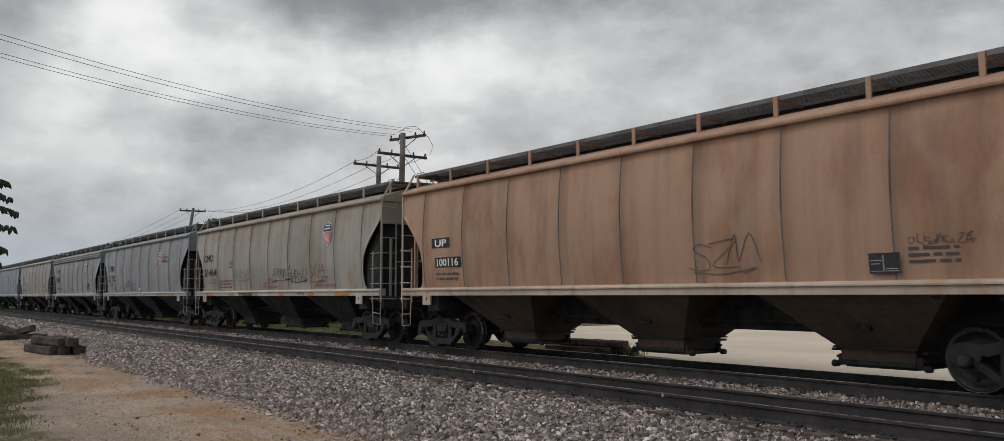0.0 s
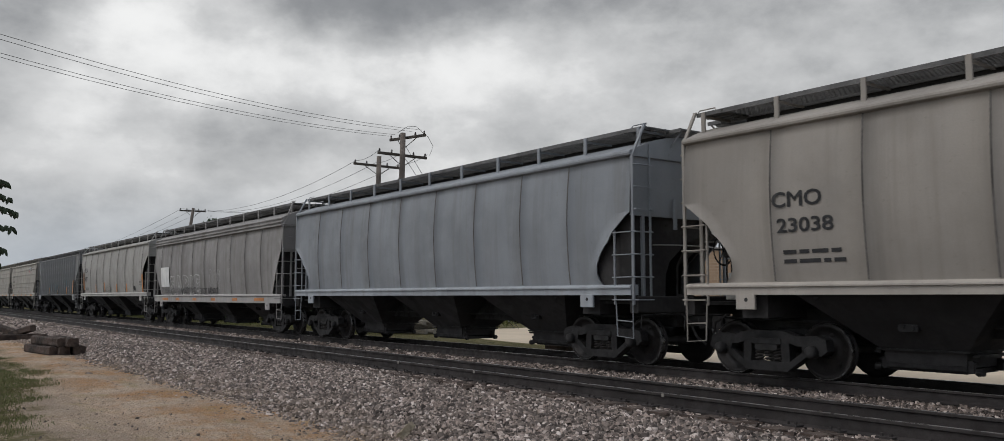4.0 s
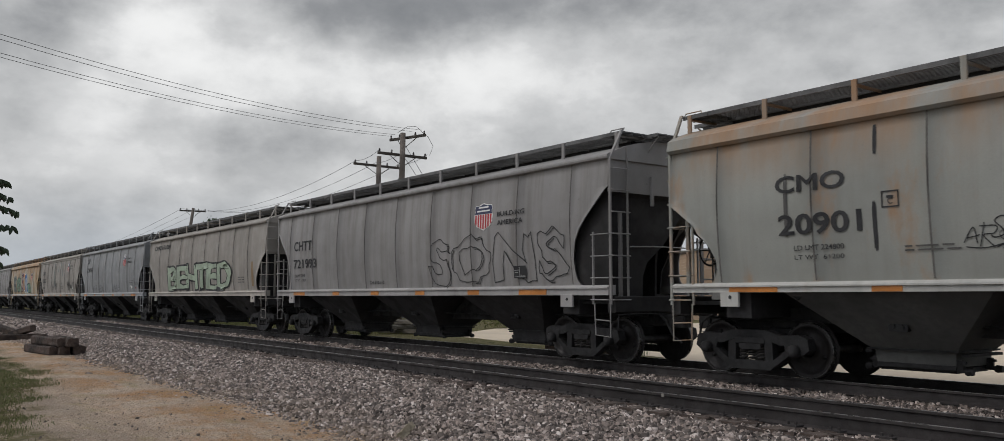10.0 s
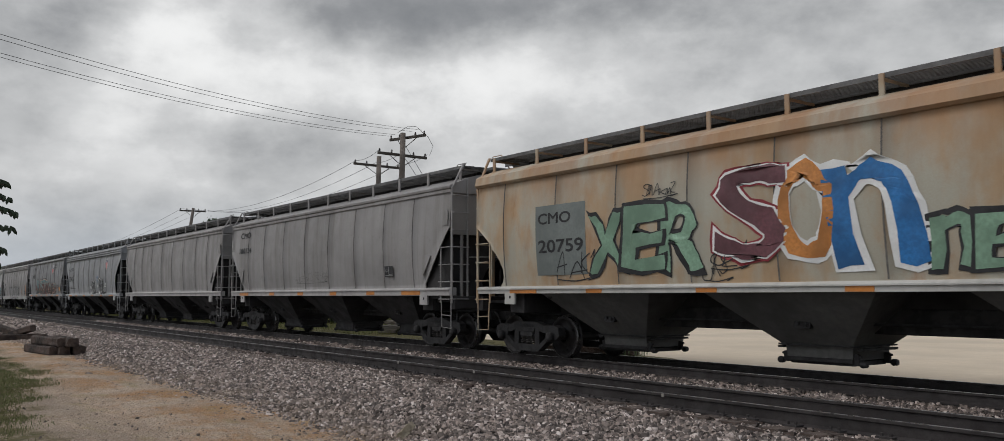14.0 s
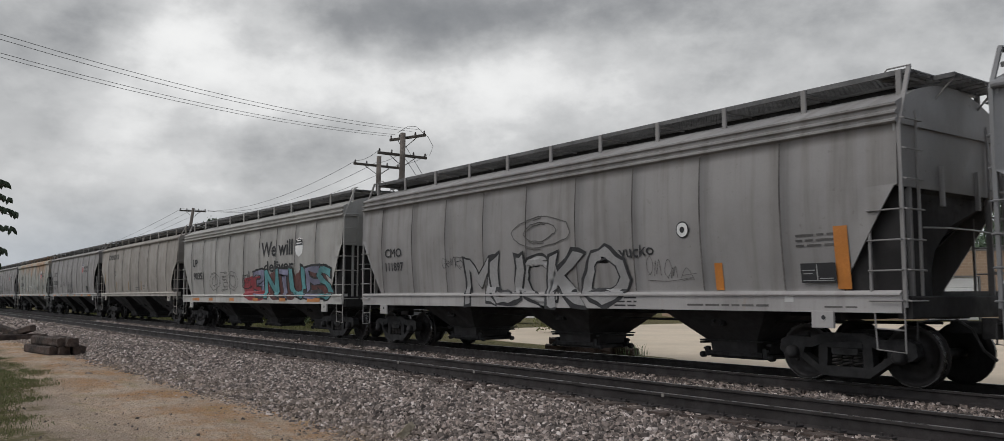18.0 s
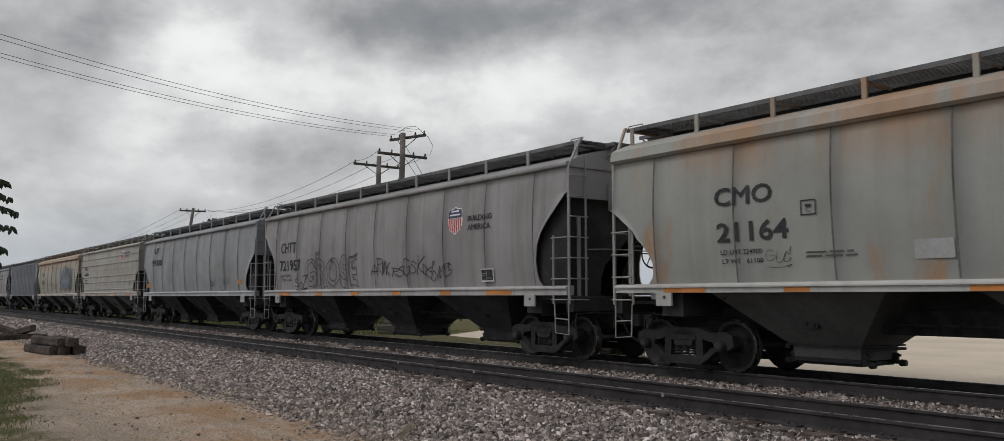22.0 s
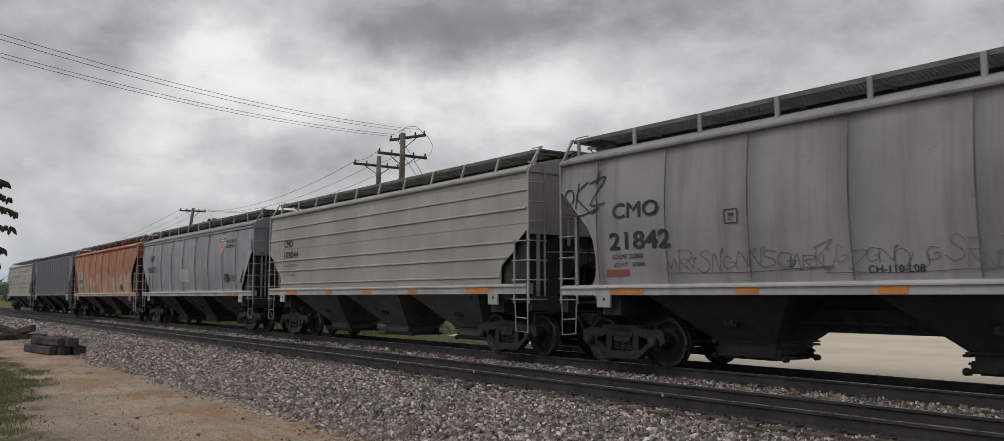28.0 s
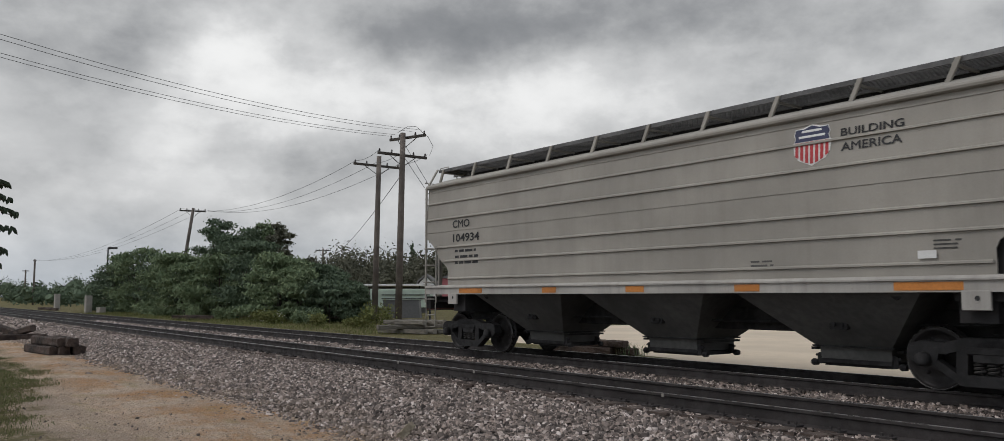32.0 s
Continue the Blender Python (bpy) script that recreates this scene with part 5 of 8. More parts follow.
    for d in (-1, 1):
        g = Geo()
        xa, xb = sorted((d * (half - 0.55), d * (half + 0.02)))
        for i in range(12):
            x = xa + (xb - xa) * i / 11
            g.box(x - 0.012, x + 0.012, -1.18, 1.18, 4.668 + drop, 4.69 + drop)
        for y in (-1.175, -0.9, -0.6, -0.3, 0, 0.3, 0.6, 0.9, 1.175):
            g.box(xa, xb, y - 0.014, y + 0.014, 4.63 + drop, 4.70 + drop)
        # the crossover step hangs out past the end on two braces
        xa, xb = sorted((d * (half + 0.02), d * (half + 0.34)))
        for i in range(7):
            x = xa + (xb - xa) * i / 6
            g.box(x - 0.012, x + 0.012, -0.50, 0.92, 4.648 + drop, 4.67 + drop)
        for y in (-0.50, -0.25, 0.0, 0.25, 0.5, 0.75, 0.92):
            g.box(xa, xb, y - 0.014, y + 0.014, 4.61 + drop, 4.68 + drop)
        tagged(part("end_running_board", g, GRATING, car, "black end platform of grating"), kind="stuff")
        g = Geo()
        for y in (-0.45, 0.85):
            g.path([(d * (half + 0.30), y, 4.62 + drop), (d * (half - 0.02), y, 4.30 + drop)], 0.018)
        g.path([(d * (half + 0.01), -1.18, 4.66 + drop), (d * (half + 0.01), -1.12, 4.76 + drop), (d * (half - 0.35), -1.12, 4.76 + drop), (d * (half - 0.4), -1.16, 4.68 + drop)], 0.012)
        part("board_brace", g, PAINT, car)
    # ends: upper sheet, slope sheet dark with soot and painted-in shade, web, end sill, platform, corner posts
    zs_end = {"round_long": 3.42, "round_band": 3.44, "post_rib": 3.58, "rail_rib": 2.74, "low_sill": 2.92}.get(kind, 2.90)
    for d in (-1, 1):
        up = [(-ew, zs_end - 0.02), (ew, zs_end - 0.02), (ew, EAVE)] + [(y, z - 0.02) for y, z in [(ys * q / 8, roof_z(ys * q / 8)) for q in range(8, -9, -1)]] + [(-ew, EAVE)]
        xa, xb = sorted((d * (half - 0.06), d * (half - 0.02)))
        part("end_sheet", Geo().prism("x", up, xa, xb), PAINT, car)
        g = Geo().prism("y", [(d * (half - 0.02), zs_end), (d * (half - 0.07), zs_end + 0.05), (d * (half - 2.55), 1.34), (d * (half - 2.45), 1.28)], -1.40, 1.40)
        part("slope_sheet", g, SLOPE_DARK, car, "sooty end slope sheet with shade painted into its colour")
        # upright stiffeners on the end sheet
        for y in (-0.35, 0.75):
            xa, xb = sorted((d * (half - 0.03), d * (half + 0.035)))
            part("end_stiffener", Geo().cbox(xa, xb, y - 0.035, y + 0.035, zs_end - 0.25, zs_end + 0.35, 0.01, "z"), PAINT, car)
        # webs under the slope, cut out in an arch towards the end
        if kind == "rail_rib":
            cut = [(0.06, zs_end - 0.08), (0.08, 2.35), (0.30, 2.24), (0.52, 2.06), (0.66, 1.82), (0.70, 1.27)]
        else:
            cut = [(0.10, zs_end - 0.15), (0.42, zs_end - 0.50), (0.62, zs_end - 0.78), (0.70, 2.0), (0.72, 1.27)]
        web = [(d * (half - a), z) for a, z in cut] + [(d * (half - 2.5), 1.27)]
        g = Geo().prism("y", web, -0.5, -0.44)
        g.prism("y", web, 0.44, 0.5)
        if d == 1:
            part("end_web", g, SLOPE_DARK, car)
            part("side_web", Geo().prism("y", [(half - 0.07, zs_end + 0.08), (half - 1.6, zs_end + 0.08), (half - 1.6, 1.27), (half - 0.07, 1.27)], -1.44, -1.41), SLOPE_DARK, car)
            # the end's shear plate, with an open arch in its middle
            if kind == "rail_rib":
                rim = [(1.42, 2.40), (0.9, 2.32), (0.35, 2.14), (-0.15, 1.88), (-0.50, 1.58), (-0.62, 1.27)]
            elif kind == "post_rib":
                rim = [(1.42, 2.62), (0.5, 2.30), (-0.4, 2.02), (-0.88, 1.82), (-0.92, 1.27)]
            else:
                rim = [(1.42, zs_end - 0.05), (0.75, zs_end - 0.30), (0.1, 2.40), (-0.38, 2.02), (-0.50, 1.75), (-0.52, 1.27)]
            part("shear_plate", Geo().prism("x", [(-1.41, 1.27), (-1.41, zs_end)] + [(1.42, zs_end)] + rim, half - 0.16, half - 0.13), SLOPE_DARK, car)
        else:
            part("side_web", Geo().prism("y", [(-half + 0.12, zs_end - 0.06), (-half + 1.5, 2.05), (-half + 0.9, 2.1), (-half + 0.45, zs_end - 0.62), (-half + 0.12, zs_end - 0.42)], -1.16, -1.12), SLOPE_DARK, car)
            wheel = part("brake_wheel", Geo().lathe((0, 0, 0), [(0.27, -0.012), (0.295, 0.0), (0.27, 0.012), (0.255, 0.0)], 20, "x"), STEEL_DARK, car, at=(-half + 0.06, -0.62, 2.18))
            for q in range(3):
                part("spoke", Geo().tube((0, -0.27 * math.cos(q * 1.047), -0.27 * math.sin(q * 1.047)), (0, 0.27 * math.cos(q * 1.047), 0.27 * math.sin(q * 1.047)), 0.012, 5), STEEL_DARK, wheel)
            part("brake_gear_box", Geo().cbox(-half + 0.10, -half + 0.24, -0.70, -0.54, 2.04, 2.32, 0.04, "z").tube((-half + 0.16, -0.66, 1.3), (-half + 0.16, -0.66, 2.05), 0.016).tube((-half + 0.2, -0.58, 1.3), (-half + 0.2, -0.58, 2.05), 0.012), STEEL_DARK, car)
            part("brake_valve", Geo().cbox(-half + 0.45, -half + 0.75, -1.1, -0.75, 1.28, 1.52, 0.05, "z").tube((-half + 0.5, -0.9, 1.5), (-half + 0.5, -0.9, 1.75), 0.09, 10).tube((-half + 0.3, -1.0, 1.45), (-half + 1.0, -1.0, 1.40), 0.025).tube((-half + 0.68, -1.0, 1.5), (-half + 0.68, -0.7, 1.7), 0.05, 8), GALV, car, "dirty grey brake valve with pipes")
        # added far-side plate that closes the view through under the slope
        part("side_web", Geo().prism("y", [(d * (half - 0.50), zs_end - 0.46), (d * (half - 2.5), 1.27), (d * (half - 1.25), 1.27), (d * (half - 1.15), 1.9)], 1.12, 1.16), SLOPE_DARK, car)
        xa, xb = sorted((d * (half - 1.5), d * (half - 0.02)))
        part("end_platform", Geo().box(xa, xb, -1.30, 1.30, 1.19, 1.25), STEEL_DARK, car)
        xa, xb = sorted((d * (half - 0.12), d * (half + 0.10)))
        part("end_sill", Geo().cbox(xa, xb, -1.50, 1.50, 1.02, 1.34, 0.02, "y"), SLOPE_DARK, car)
        for s in (-1, 1):
            xa, xb = sorted((d * (half - 0.1), d * (half - 0.02)))
            part("corner_post", Geo().cbox(xa, xb, s * 1.20 - 0.03, s * 1.20 + 0.03, 1.3, 3.0, 0.008, "z"), PAINT, car)
        part("grab_rail", Geo().path([(d * (half + 0.06), -1.05, 2.32), (d * (half + 0.10), -0.4, 2.34), (d * (half + 0.10), 0.4, 2.34), (d * (half + 0.06), 1.05, 2.32)], 0.014), GALV, car)
        part("ladder", build_ladder(half, d, EAVE - 0.02, 4.70 + drop), PAINT, car)
        g = build_ladder(half, -d, EAVE - 0.02, 4.70 + drop)
        g.v = [(-p[0], -p[1], p[2]) for p in g.v]
        part("ladder", g, PAINT, car)
        xa, xb = sorted((d * (half - 0.1), d * (half + 0.52)))
        g = Geo().cbox(xa, xb, -0.09, 0.09, 0.78, 0.97, 0.02)
        xa, xb = sorted((d * (half + 0.38), d * (half + 0.64)))
        g.cbox(xa, xb, -0.17, 0.11, 0.72, 1.02, 0.03, "z")
        part("coupler", g, STEEL_DARK, car, "rusty steel coupler")
        # brake hose and uncoupling lever
        part("air_hose", Geo().path([(d * (half + 0.12), -0.35, 1.0), (d * (half + 0.36), -0.38, 0.86), (d * (half + 0.48), -0.32, 0.56), (d * (half + 0.6), -0.2, 0.42)], 0.024), STEEL_DARK, car)
        part("uncoupling_lever", Geo().path([(d * (half + 0.14), -1.48, 0.72), (d * (half + 0.14), -1.46, 0.98), (d * (half + 0.16), -0.9, 1.0), (d * (half + 0.2), -0.2, 0.98)], 0.014), STEEL_DARK, car)
        xa, xb = sorted((d * (half - 1.45), d * (half - 1.08)))
        if kind == "post_rib":
            part("jacking_pad", Geo().prism("y", [(d * (half - a), z) for a, z in ((2.0, z0 + 0.0), (1.62, z0 - 0.34), (0.98, z0 - 0.34), (0.98, z0 + 0.0))], -1.56, -1.53), PAINT, car)
            part("pad_hole", Geo().lathe((d * (half - 1.34), -1.562, z0 - 0.18), [(0.0, 0), (0.105, 0), (0.105, 0.003), (0, 0.003)], 14), STENCIL, car)
            continue
        part("jacking_pad", Geo().cbox(xa, xb, -1.58, -1.535, z0 - 0.24, z0 + 0.02, 0.008).lathe(((xa + xb) / 2, -1.585, z0 - 0.10), [(0.0, 0), (0.05, 0), (0.05, 0.01), (0, 0.01)], 10), PAINT, car)
        part("pad_hole", Geo().lathe(((xa + xb) / 2 + 0.02, -1.587, z0 - 0.08), [(0.0, 0), (0.035, 0), (0.035, 0.003), (0, 0.003)], 10), STENCIL, car)
    for s in (-1, 1):
        w = s * (1.515 if kind == "post_rib" else 1.575)
        part("side_sill", Geo().prism("x", [(w, z0), (w, z1 - 0.075), (w + s * 0.035, z1 - 0.07), (w + s * 0.035, z1 - 0.045), (w - s * 0.04, z1), (w - s * 0.20, z1), (w - s * 0.20, z0)], -half + 0.02, half - 0.02), PAINT, car)
        if kind == "round_fab":
            for d in (-1, 1):
                # welded plates over the cut corners
                for pts in ([(0.06, 3.42), (0.10, 3.50), (0.22, 3.46), (0.30, 3.12), (0.07, 3.12)], [(0.86, 2.36), (1.02, 2.42), (1.46, 2.36), (1.30, 1.90), (1.22, 1.88)]):
                    part("gusset_plate", Geo().prism("y", [(d * (half - a), z) for a, z in pts], s * 1.615 - 0.01, s * 1.615 + 0.01), PAINT, car)
    # hoppers with gates
    p = k["pitch"]
    under, slim = (1.0, 0.1) if kind == "low_sill" else (0.74, 0.0)
    for i in (-1, 0, 1):
        c, g = i * p, Geo()
        # an upturned pyramid down to a flange, then the straight chute of the gate
        steps = [(0.66 - slim + 1.1 * (z - 0.55), 0.60 + 1.02 * (z - 0.55), z) for z in (z0 + 0.03, 0.9, 0.55)] + [(0.62 - slim, 0.55, 0.53), (0.60 - slim, 0.52, 0.31)]
        verts = []
        for hx, hy, z in steps:
            verts += [(c - hx, -hy, z), (c + hx, -hy, z), (c + hx, hy, z), (c - hx, hy, z)]
        n = len(steps) - 1
        faces = [(4 * r + j, 4 * r + (j + 1) % 4, 4 * r + 4 + (j + 1) % 4, 4 * r + 4 + j) for r in range(n) for j in range(4)] + [(0, 1, 2, 3), (4 * n + 3, 4 * n + 2, 4 * n + 1, 4 * n)]
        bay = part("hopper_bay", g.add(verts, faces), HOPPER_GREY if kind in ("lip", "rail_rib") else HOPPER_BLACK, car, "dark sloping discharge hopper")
        part("flange", Geo().box(c - 0.70, c + 0.70, -0.64, 0.64, 0.525, 0.552), STEEL_DARK, bay)
        part("vibrator_bracket", Geo().cbox(c - 0.14, c + 0.16, -0.99, -0.90, 0.82, 0.93, 0.02, "y").tube((c - 0.06, -1.02, 0.90), (c - 0.06, -0.9, 0.90), 0.035, 8).tube((c + 0.08, -1.02, 0.88), (c + 0.08, -0.9, 0.88), 0.035, 8), STEEL_DARK, bay)
        # the gate frame, its rack and the capped ends of its shafts
        g = Geo().cbox(c - 0.60, c + 0.60, -0.53, -0.46, 0.25, 0.35, 0.02)
        g.cbox(c - 0.60, c + 0.60, 0.46, 0.53, 0.25, 0.35, 0.02)
        g.box(c - 0.58, c + 0.58, -0.47, 0.47, 0.22, 0.29)
        for e in (-1, 1):
            for y in (-0.48, 0.42):
                g.tube((c + e * 0.50, y, 0.27), (c + e * 0.78, y, 0.26), 0.022, 8)
                g.lathe((c + e * 0.76, y, 0.26), [(0.0, -0.05), (0.045, -0.05), (0.06, -0.02), (0.05, 0.06), (0.0, 0.06)], 10, "x")
                g.cbox(c + e * 0.64 - 0.05, c + e * 0.64 + 0.05, y - 0.03, y + 0.03, 0.24, 0.42, 0.02, "y")
                g.cbox(c + e * 0.70 - 0.03, c + e * 0.70 + 0.03, y - 0.02, y + 0.02, 0.36, 0.40, 0.01, "y")
            g.box(c + e * 0.74 - 0.05, c + e * 0.74 + 0.05, -0.53, 0.50, 0.47, 0.51)
        part("outlet_gate", g, STEEL_DARK, car)
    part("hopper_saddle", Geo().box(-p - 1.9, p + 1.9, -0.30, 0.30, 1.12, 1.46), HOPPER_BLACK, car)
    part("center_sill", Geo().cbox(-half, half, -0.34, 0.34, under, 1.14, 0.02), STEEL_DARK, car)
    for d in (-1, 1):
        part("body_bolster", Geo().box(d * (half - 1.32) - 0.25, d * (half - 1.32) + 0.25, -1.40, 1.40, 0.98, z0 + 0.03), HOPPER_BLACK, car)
    part("brake_pipe", Geo().path([(-half, -0.55, 0.95), (-half * 0.6, -0.6, 0.9), (half * 0.6, -0.6, 0.9), (half, -0.5, 0.95)], 0.025), STEEL_DARK, car)
    part("air_reservoir", Geo().tube((-half + 1.0, 0.2, 1.62), (-half + 1.0, 1.1, 1.62), 0.2, 14), STEEL_DARK, car)
    # trucks
    tc = k["length"] / 2 - {"post_rib": 2.10, "low_sill": 1.82}.get(kind, 1.95)
    for d in (-1, 1):
        tr = part("truck", Geo().cbox(-0.22, 0.22, -1.15, 1.15, 0.45, 0.70, 0.03, "y").cbox(-0.3, 0.3, -0.4, 0.4, 0.66, 0.80, 0.02), STEEL_DARK, car, "black cast-steel two-axle truck", at=(d * tc, 0, 0))
        for s in (-1, 1):
            part("side_frame", SIDE_FRAME, None, tr, at=(0, s * 1.06, 0))
            for q in (-0.18, 0.0, 0.18):
                part("spring", SPRINGS, None, tr, at=(q, s * 1.06, 0))
            for e in (-1, 1):
                part("bearing_cap", BEARING, None, tr, at=(e * 0.89, s * 1.17, WHEEL_R))
        part("brake_beam", Geo().cbox(-0.42, -0.34, -0.72, 0.72, 0.34, 0.42, 0.01, "y").cbox(0.34, 0.42, -0.72, 0.72, 0.34, 0.42, 0.01, "y"), STEEL_DARK, tr)
        for e in (-1, 1):
            ws = part("wheelset", WHEELSET, None, tr)
            ws.matrix_parent_inverse = Matrix.Translation((e * 0.89, 0, WHEEL_R))
            for q in (-1, 1):
                part("wheel_tread", TREAD, None, ws, at=(0, q * 0.751, 0))
    return car


PAINT = simple("plain_grey_car_paint", (0.40, 0.40, 0.39), 0.55)
SIDE_FRAME = build_side_frame().mesh("side_frame")
SIDE_FRAME.materials.append(simple("oily_cast_steel", (0.0095, 0.0088, 0.0092), 0.75, 0.0, 0.4, 5))
SPRINGS = spring_geo().mesh("spring")
SPRINGS.materials.append(SPRING)
WHEELSET = wheelset_geo().mesh("wheelset", True)
WHEELSET.materials.append(WHEEL)
_g = Geo().lathe((0, 0, 0), [(0.441, -0.0525), (0.4585, -0.040), (0.4585, 0.040), (0.441, 0.0525)], 32)
TREAD = _g.mesh("wheel_tread", True)
TREAD.materials.append(WHEEL_RIM)
BEARING = Geo().lathe((0, 0, 0), [(0.0, -0.10), (0.07, -0.10), (0.10, -0.07), (0.11, 0.05), (0.0, 0.05)], 14).mesh("bearing_cap", True)
BEARING.materials.append(SIDE_FRAME.materials[0])

# the train: kind, place of the rear end of the body at the start, paint
GREY, COOL, CREAM, TAN, BROWN, DARKGREY, PALE = "grey", "cool_grey", "cream", "tan", "brown", "dark_grey", "pale"
BLUE, PALEGREEN, ORANGE, RUSTY = "blue_grey", "pale_green", "orange", "rusty"
RIBBED, SLATE, BUFF = "warm_grey", "slate_grey", "buff"
TRAIN = [
    ("round_long", -20.23, BROWN), ("round_long", -38.28, TAN), ("round_long", -56.39, COOL), ("round_band", -73.92, COOL),
    ("round_short", -91.31, CREAM), ("round_short", -108.50, BLUE), ("low_sill", -125.98, GREY), ("round_long", -144.27, PALE),
    ("post_rib", -162.47, DARKGREY), ("rail_rib", -178.83, RIBBED), ("rail_rib", -195.08, RIBBED), ("lip", -213.06, PALEGREEN),
    ("round_long", -231.49, GREY), ("round_short", -248.48, CREAM), ("round_short", -265.61, COOL), ("round_fab", -282.31, CREAM),
    ("lip", -300.05, ORANGE), ("round_fab", -317.08, GREY), ("round_fab", -334.23, GREY), ("round_band", -352.00, COOL),
    ("round_short", -369.19, DARKGREY), ("low_sill", -386.75, GREY), ("low_sill", -404.34, PALE), ("round_short", -421.24, CREAM),
    ("round_long", -439.20, GREY), ("lip", -457.11, PALEGREEN), ("round_long", -475.30, GREY), ("round_short", -492.13, COOL),
    ("rail_rib", -508.47, RIBBED), ("lip", -526.19, BUFF), ("post_rib", -544.14, SLATE), ("round_long", -562.03, GREY),
    ("round_long", -580.04, GREY), ("rail_rib", -596.21, RIBBED), ("round_fab", -613.72, COOL), ("round_long", -631.91, RUSTY),
    ("post_rib", -650.10, SLATE), ("rail_rib", -666.40, RIBBED),
]

COLORS = {
    GREY: dict(base=(0.265, 0.254, 0.247), dirt=0.42), COOL: dict(base=(0.255, 0.260, 0.264), dirt=0.30), CREAM: dict(base=(0.298, 0.273, 0.244), dirt=0.28), BUFF: dict(base=(0.315, 0.292, 0.245), dirt=0.2, rust=0.36, rust_col=(0.36, 0.19, 0.09), eave=0.8), SLATE: dict(base=(0.222, 0.225, 0.232), dirt=0.35), RIBBED: dict(base=(0.325, 0.304, 0.268), dirt=0.12),
    TAN: dict(base=(0.33, 0.305, 0.265), dirt=0.30, eave=0.4, rust=0.45, rust_col=(0.29, 0.165, 0.08)),
    BROWN: dict(base=(0.31, 0.16, 0.095), dirt=0.35, rust=0.3, rust_col=(0.24, 0.105, 0.055), second=(0.40, 0.245, 0.16), second_amt=0.45),
    RUSTY: dict(base=(0.40, 0.145, 0.062), dirt=0.25, second=(0.28, 0.10, 0.05), second_amt=0.25, worn=(0.46, 0.31, 0.21)),
    DARKGREY: dict(base=(0.205, 0.207, 0.210), dirt=0.45), PALE: dict(base=(0.335, 0.325, 0.305), dirt=0.20), BLUE: dict(base=(0.25, 0.268, 0.29), dirt=0.3),
    PALEGREEN: dict(base=(0.292, 0.295, 0.268), dirt=0.18, eave=0.9, rust=0.46, rust_col=(0.34, 0.19, 0.095)),
    ORANGE: dict(base=(0.42, 0.285, 0.165), dirt=0.12, eave=0.7, rust=0.3, rust_col=(0.33, 0.16, 0.07), second=(0.40, 0.38, 0.31), second_amt=0.4),
}
LOOKS = {
    GREY: "dirty grey", COOL: "cool grey", CREAM: "cream-grey", RIBBED: "clean warm grey", SLATE: "weathered slate-grey", BUFF: "rust-stained buff", TAN: "rust-streaked tan", BROWN: "faded brown", RUSTY: "rusty orange", DARKGREY: "dark grey",
    PALE: "clean pale grey", BLUE: "blue-grey", PALEGREEN: "rust-stained pale green", ORANGE: "graffiti-covered orange-tan",
}
FORMS = {"round_long": "rounded weld-seamed sides", "round_short": "rounded weld-seamed sides", "round_fab": "rounded sides and welded corner plates", "round_band": "rounded sides and a ridged eave", "lip": "a heavy overhanging eave", "low_sill": "a deep side sill",
         "rail_rib": "long horizontal side ribs", "post_rib": "upright exterior side posts"}


def repaint(car, mat):
    for o in car.children_recursive:
        if o.data.materials and o.data.materials[0] == PAINT and o.material_slots[0].link == "DATA":
            o.material_slots[0].link = "OBJECT"
            o.material_slots[0].material = mat


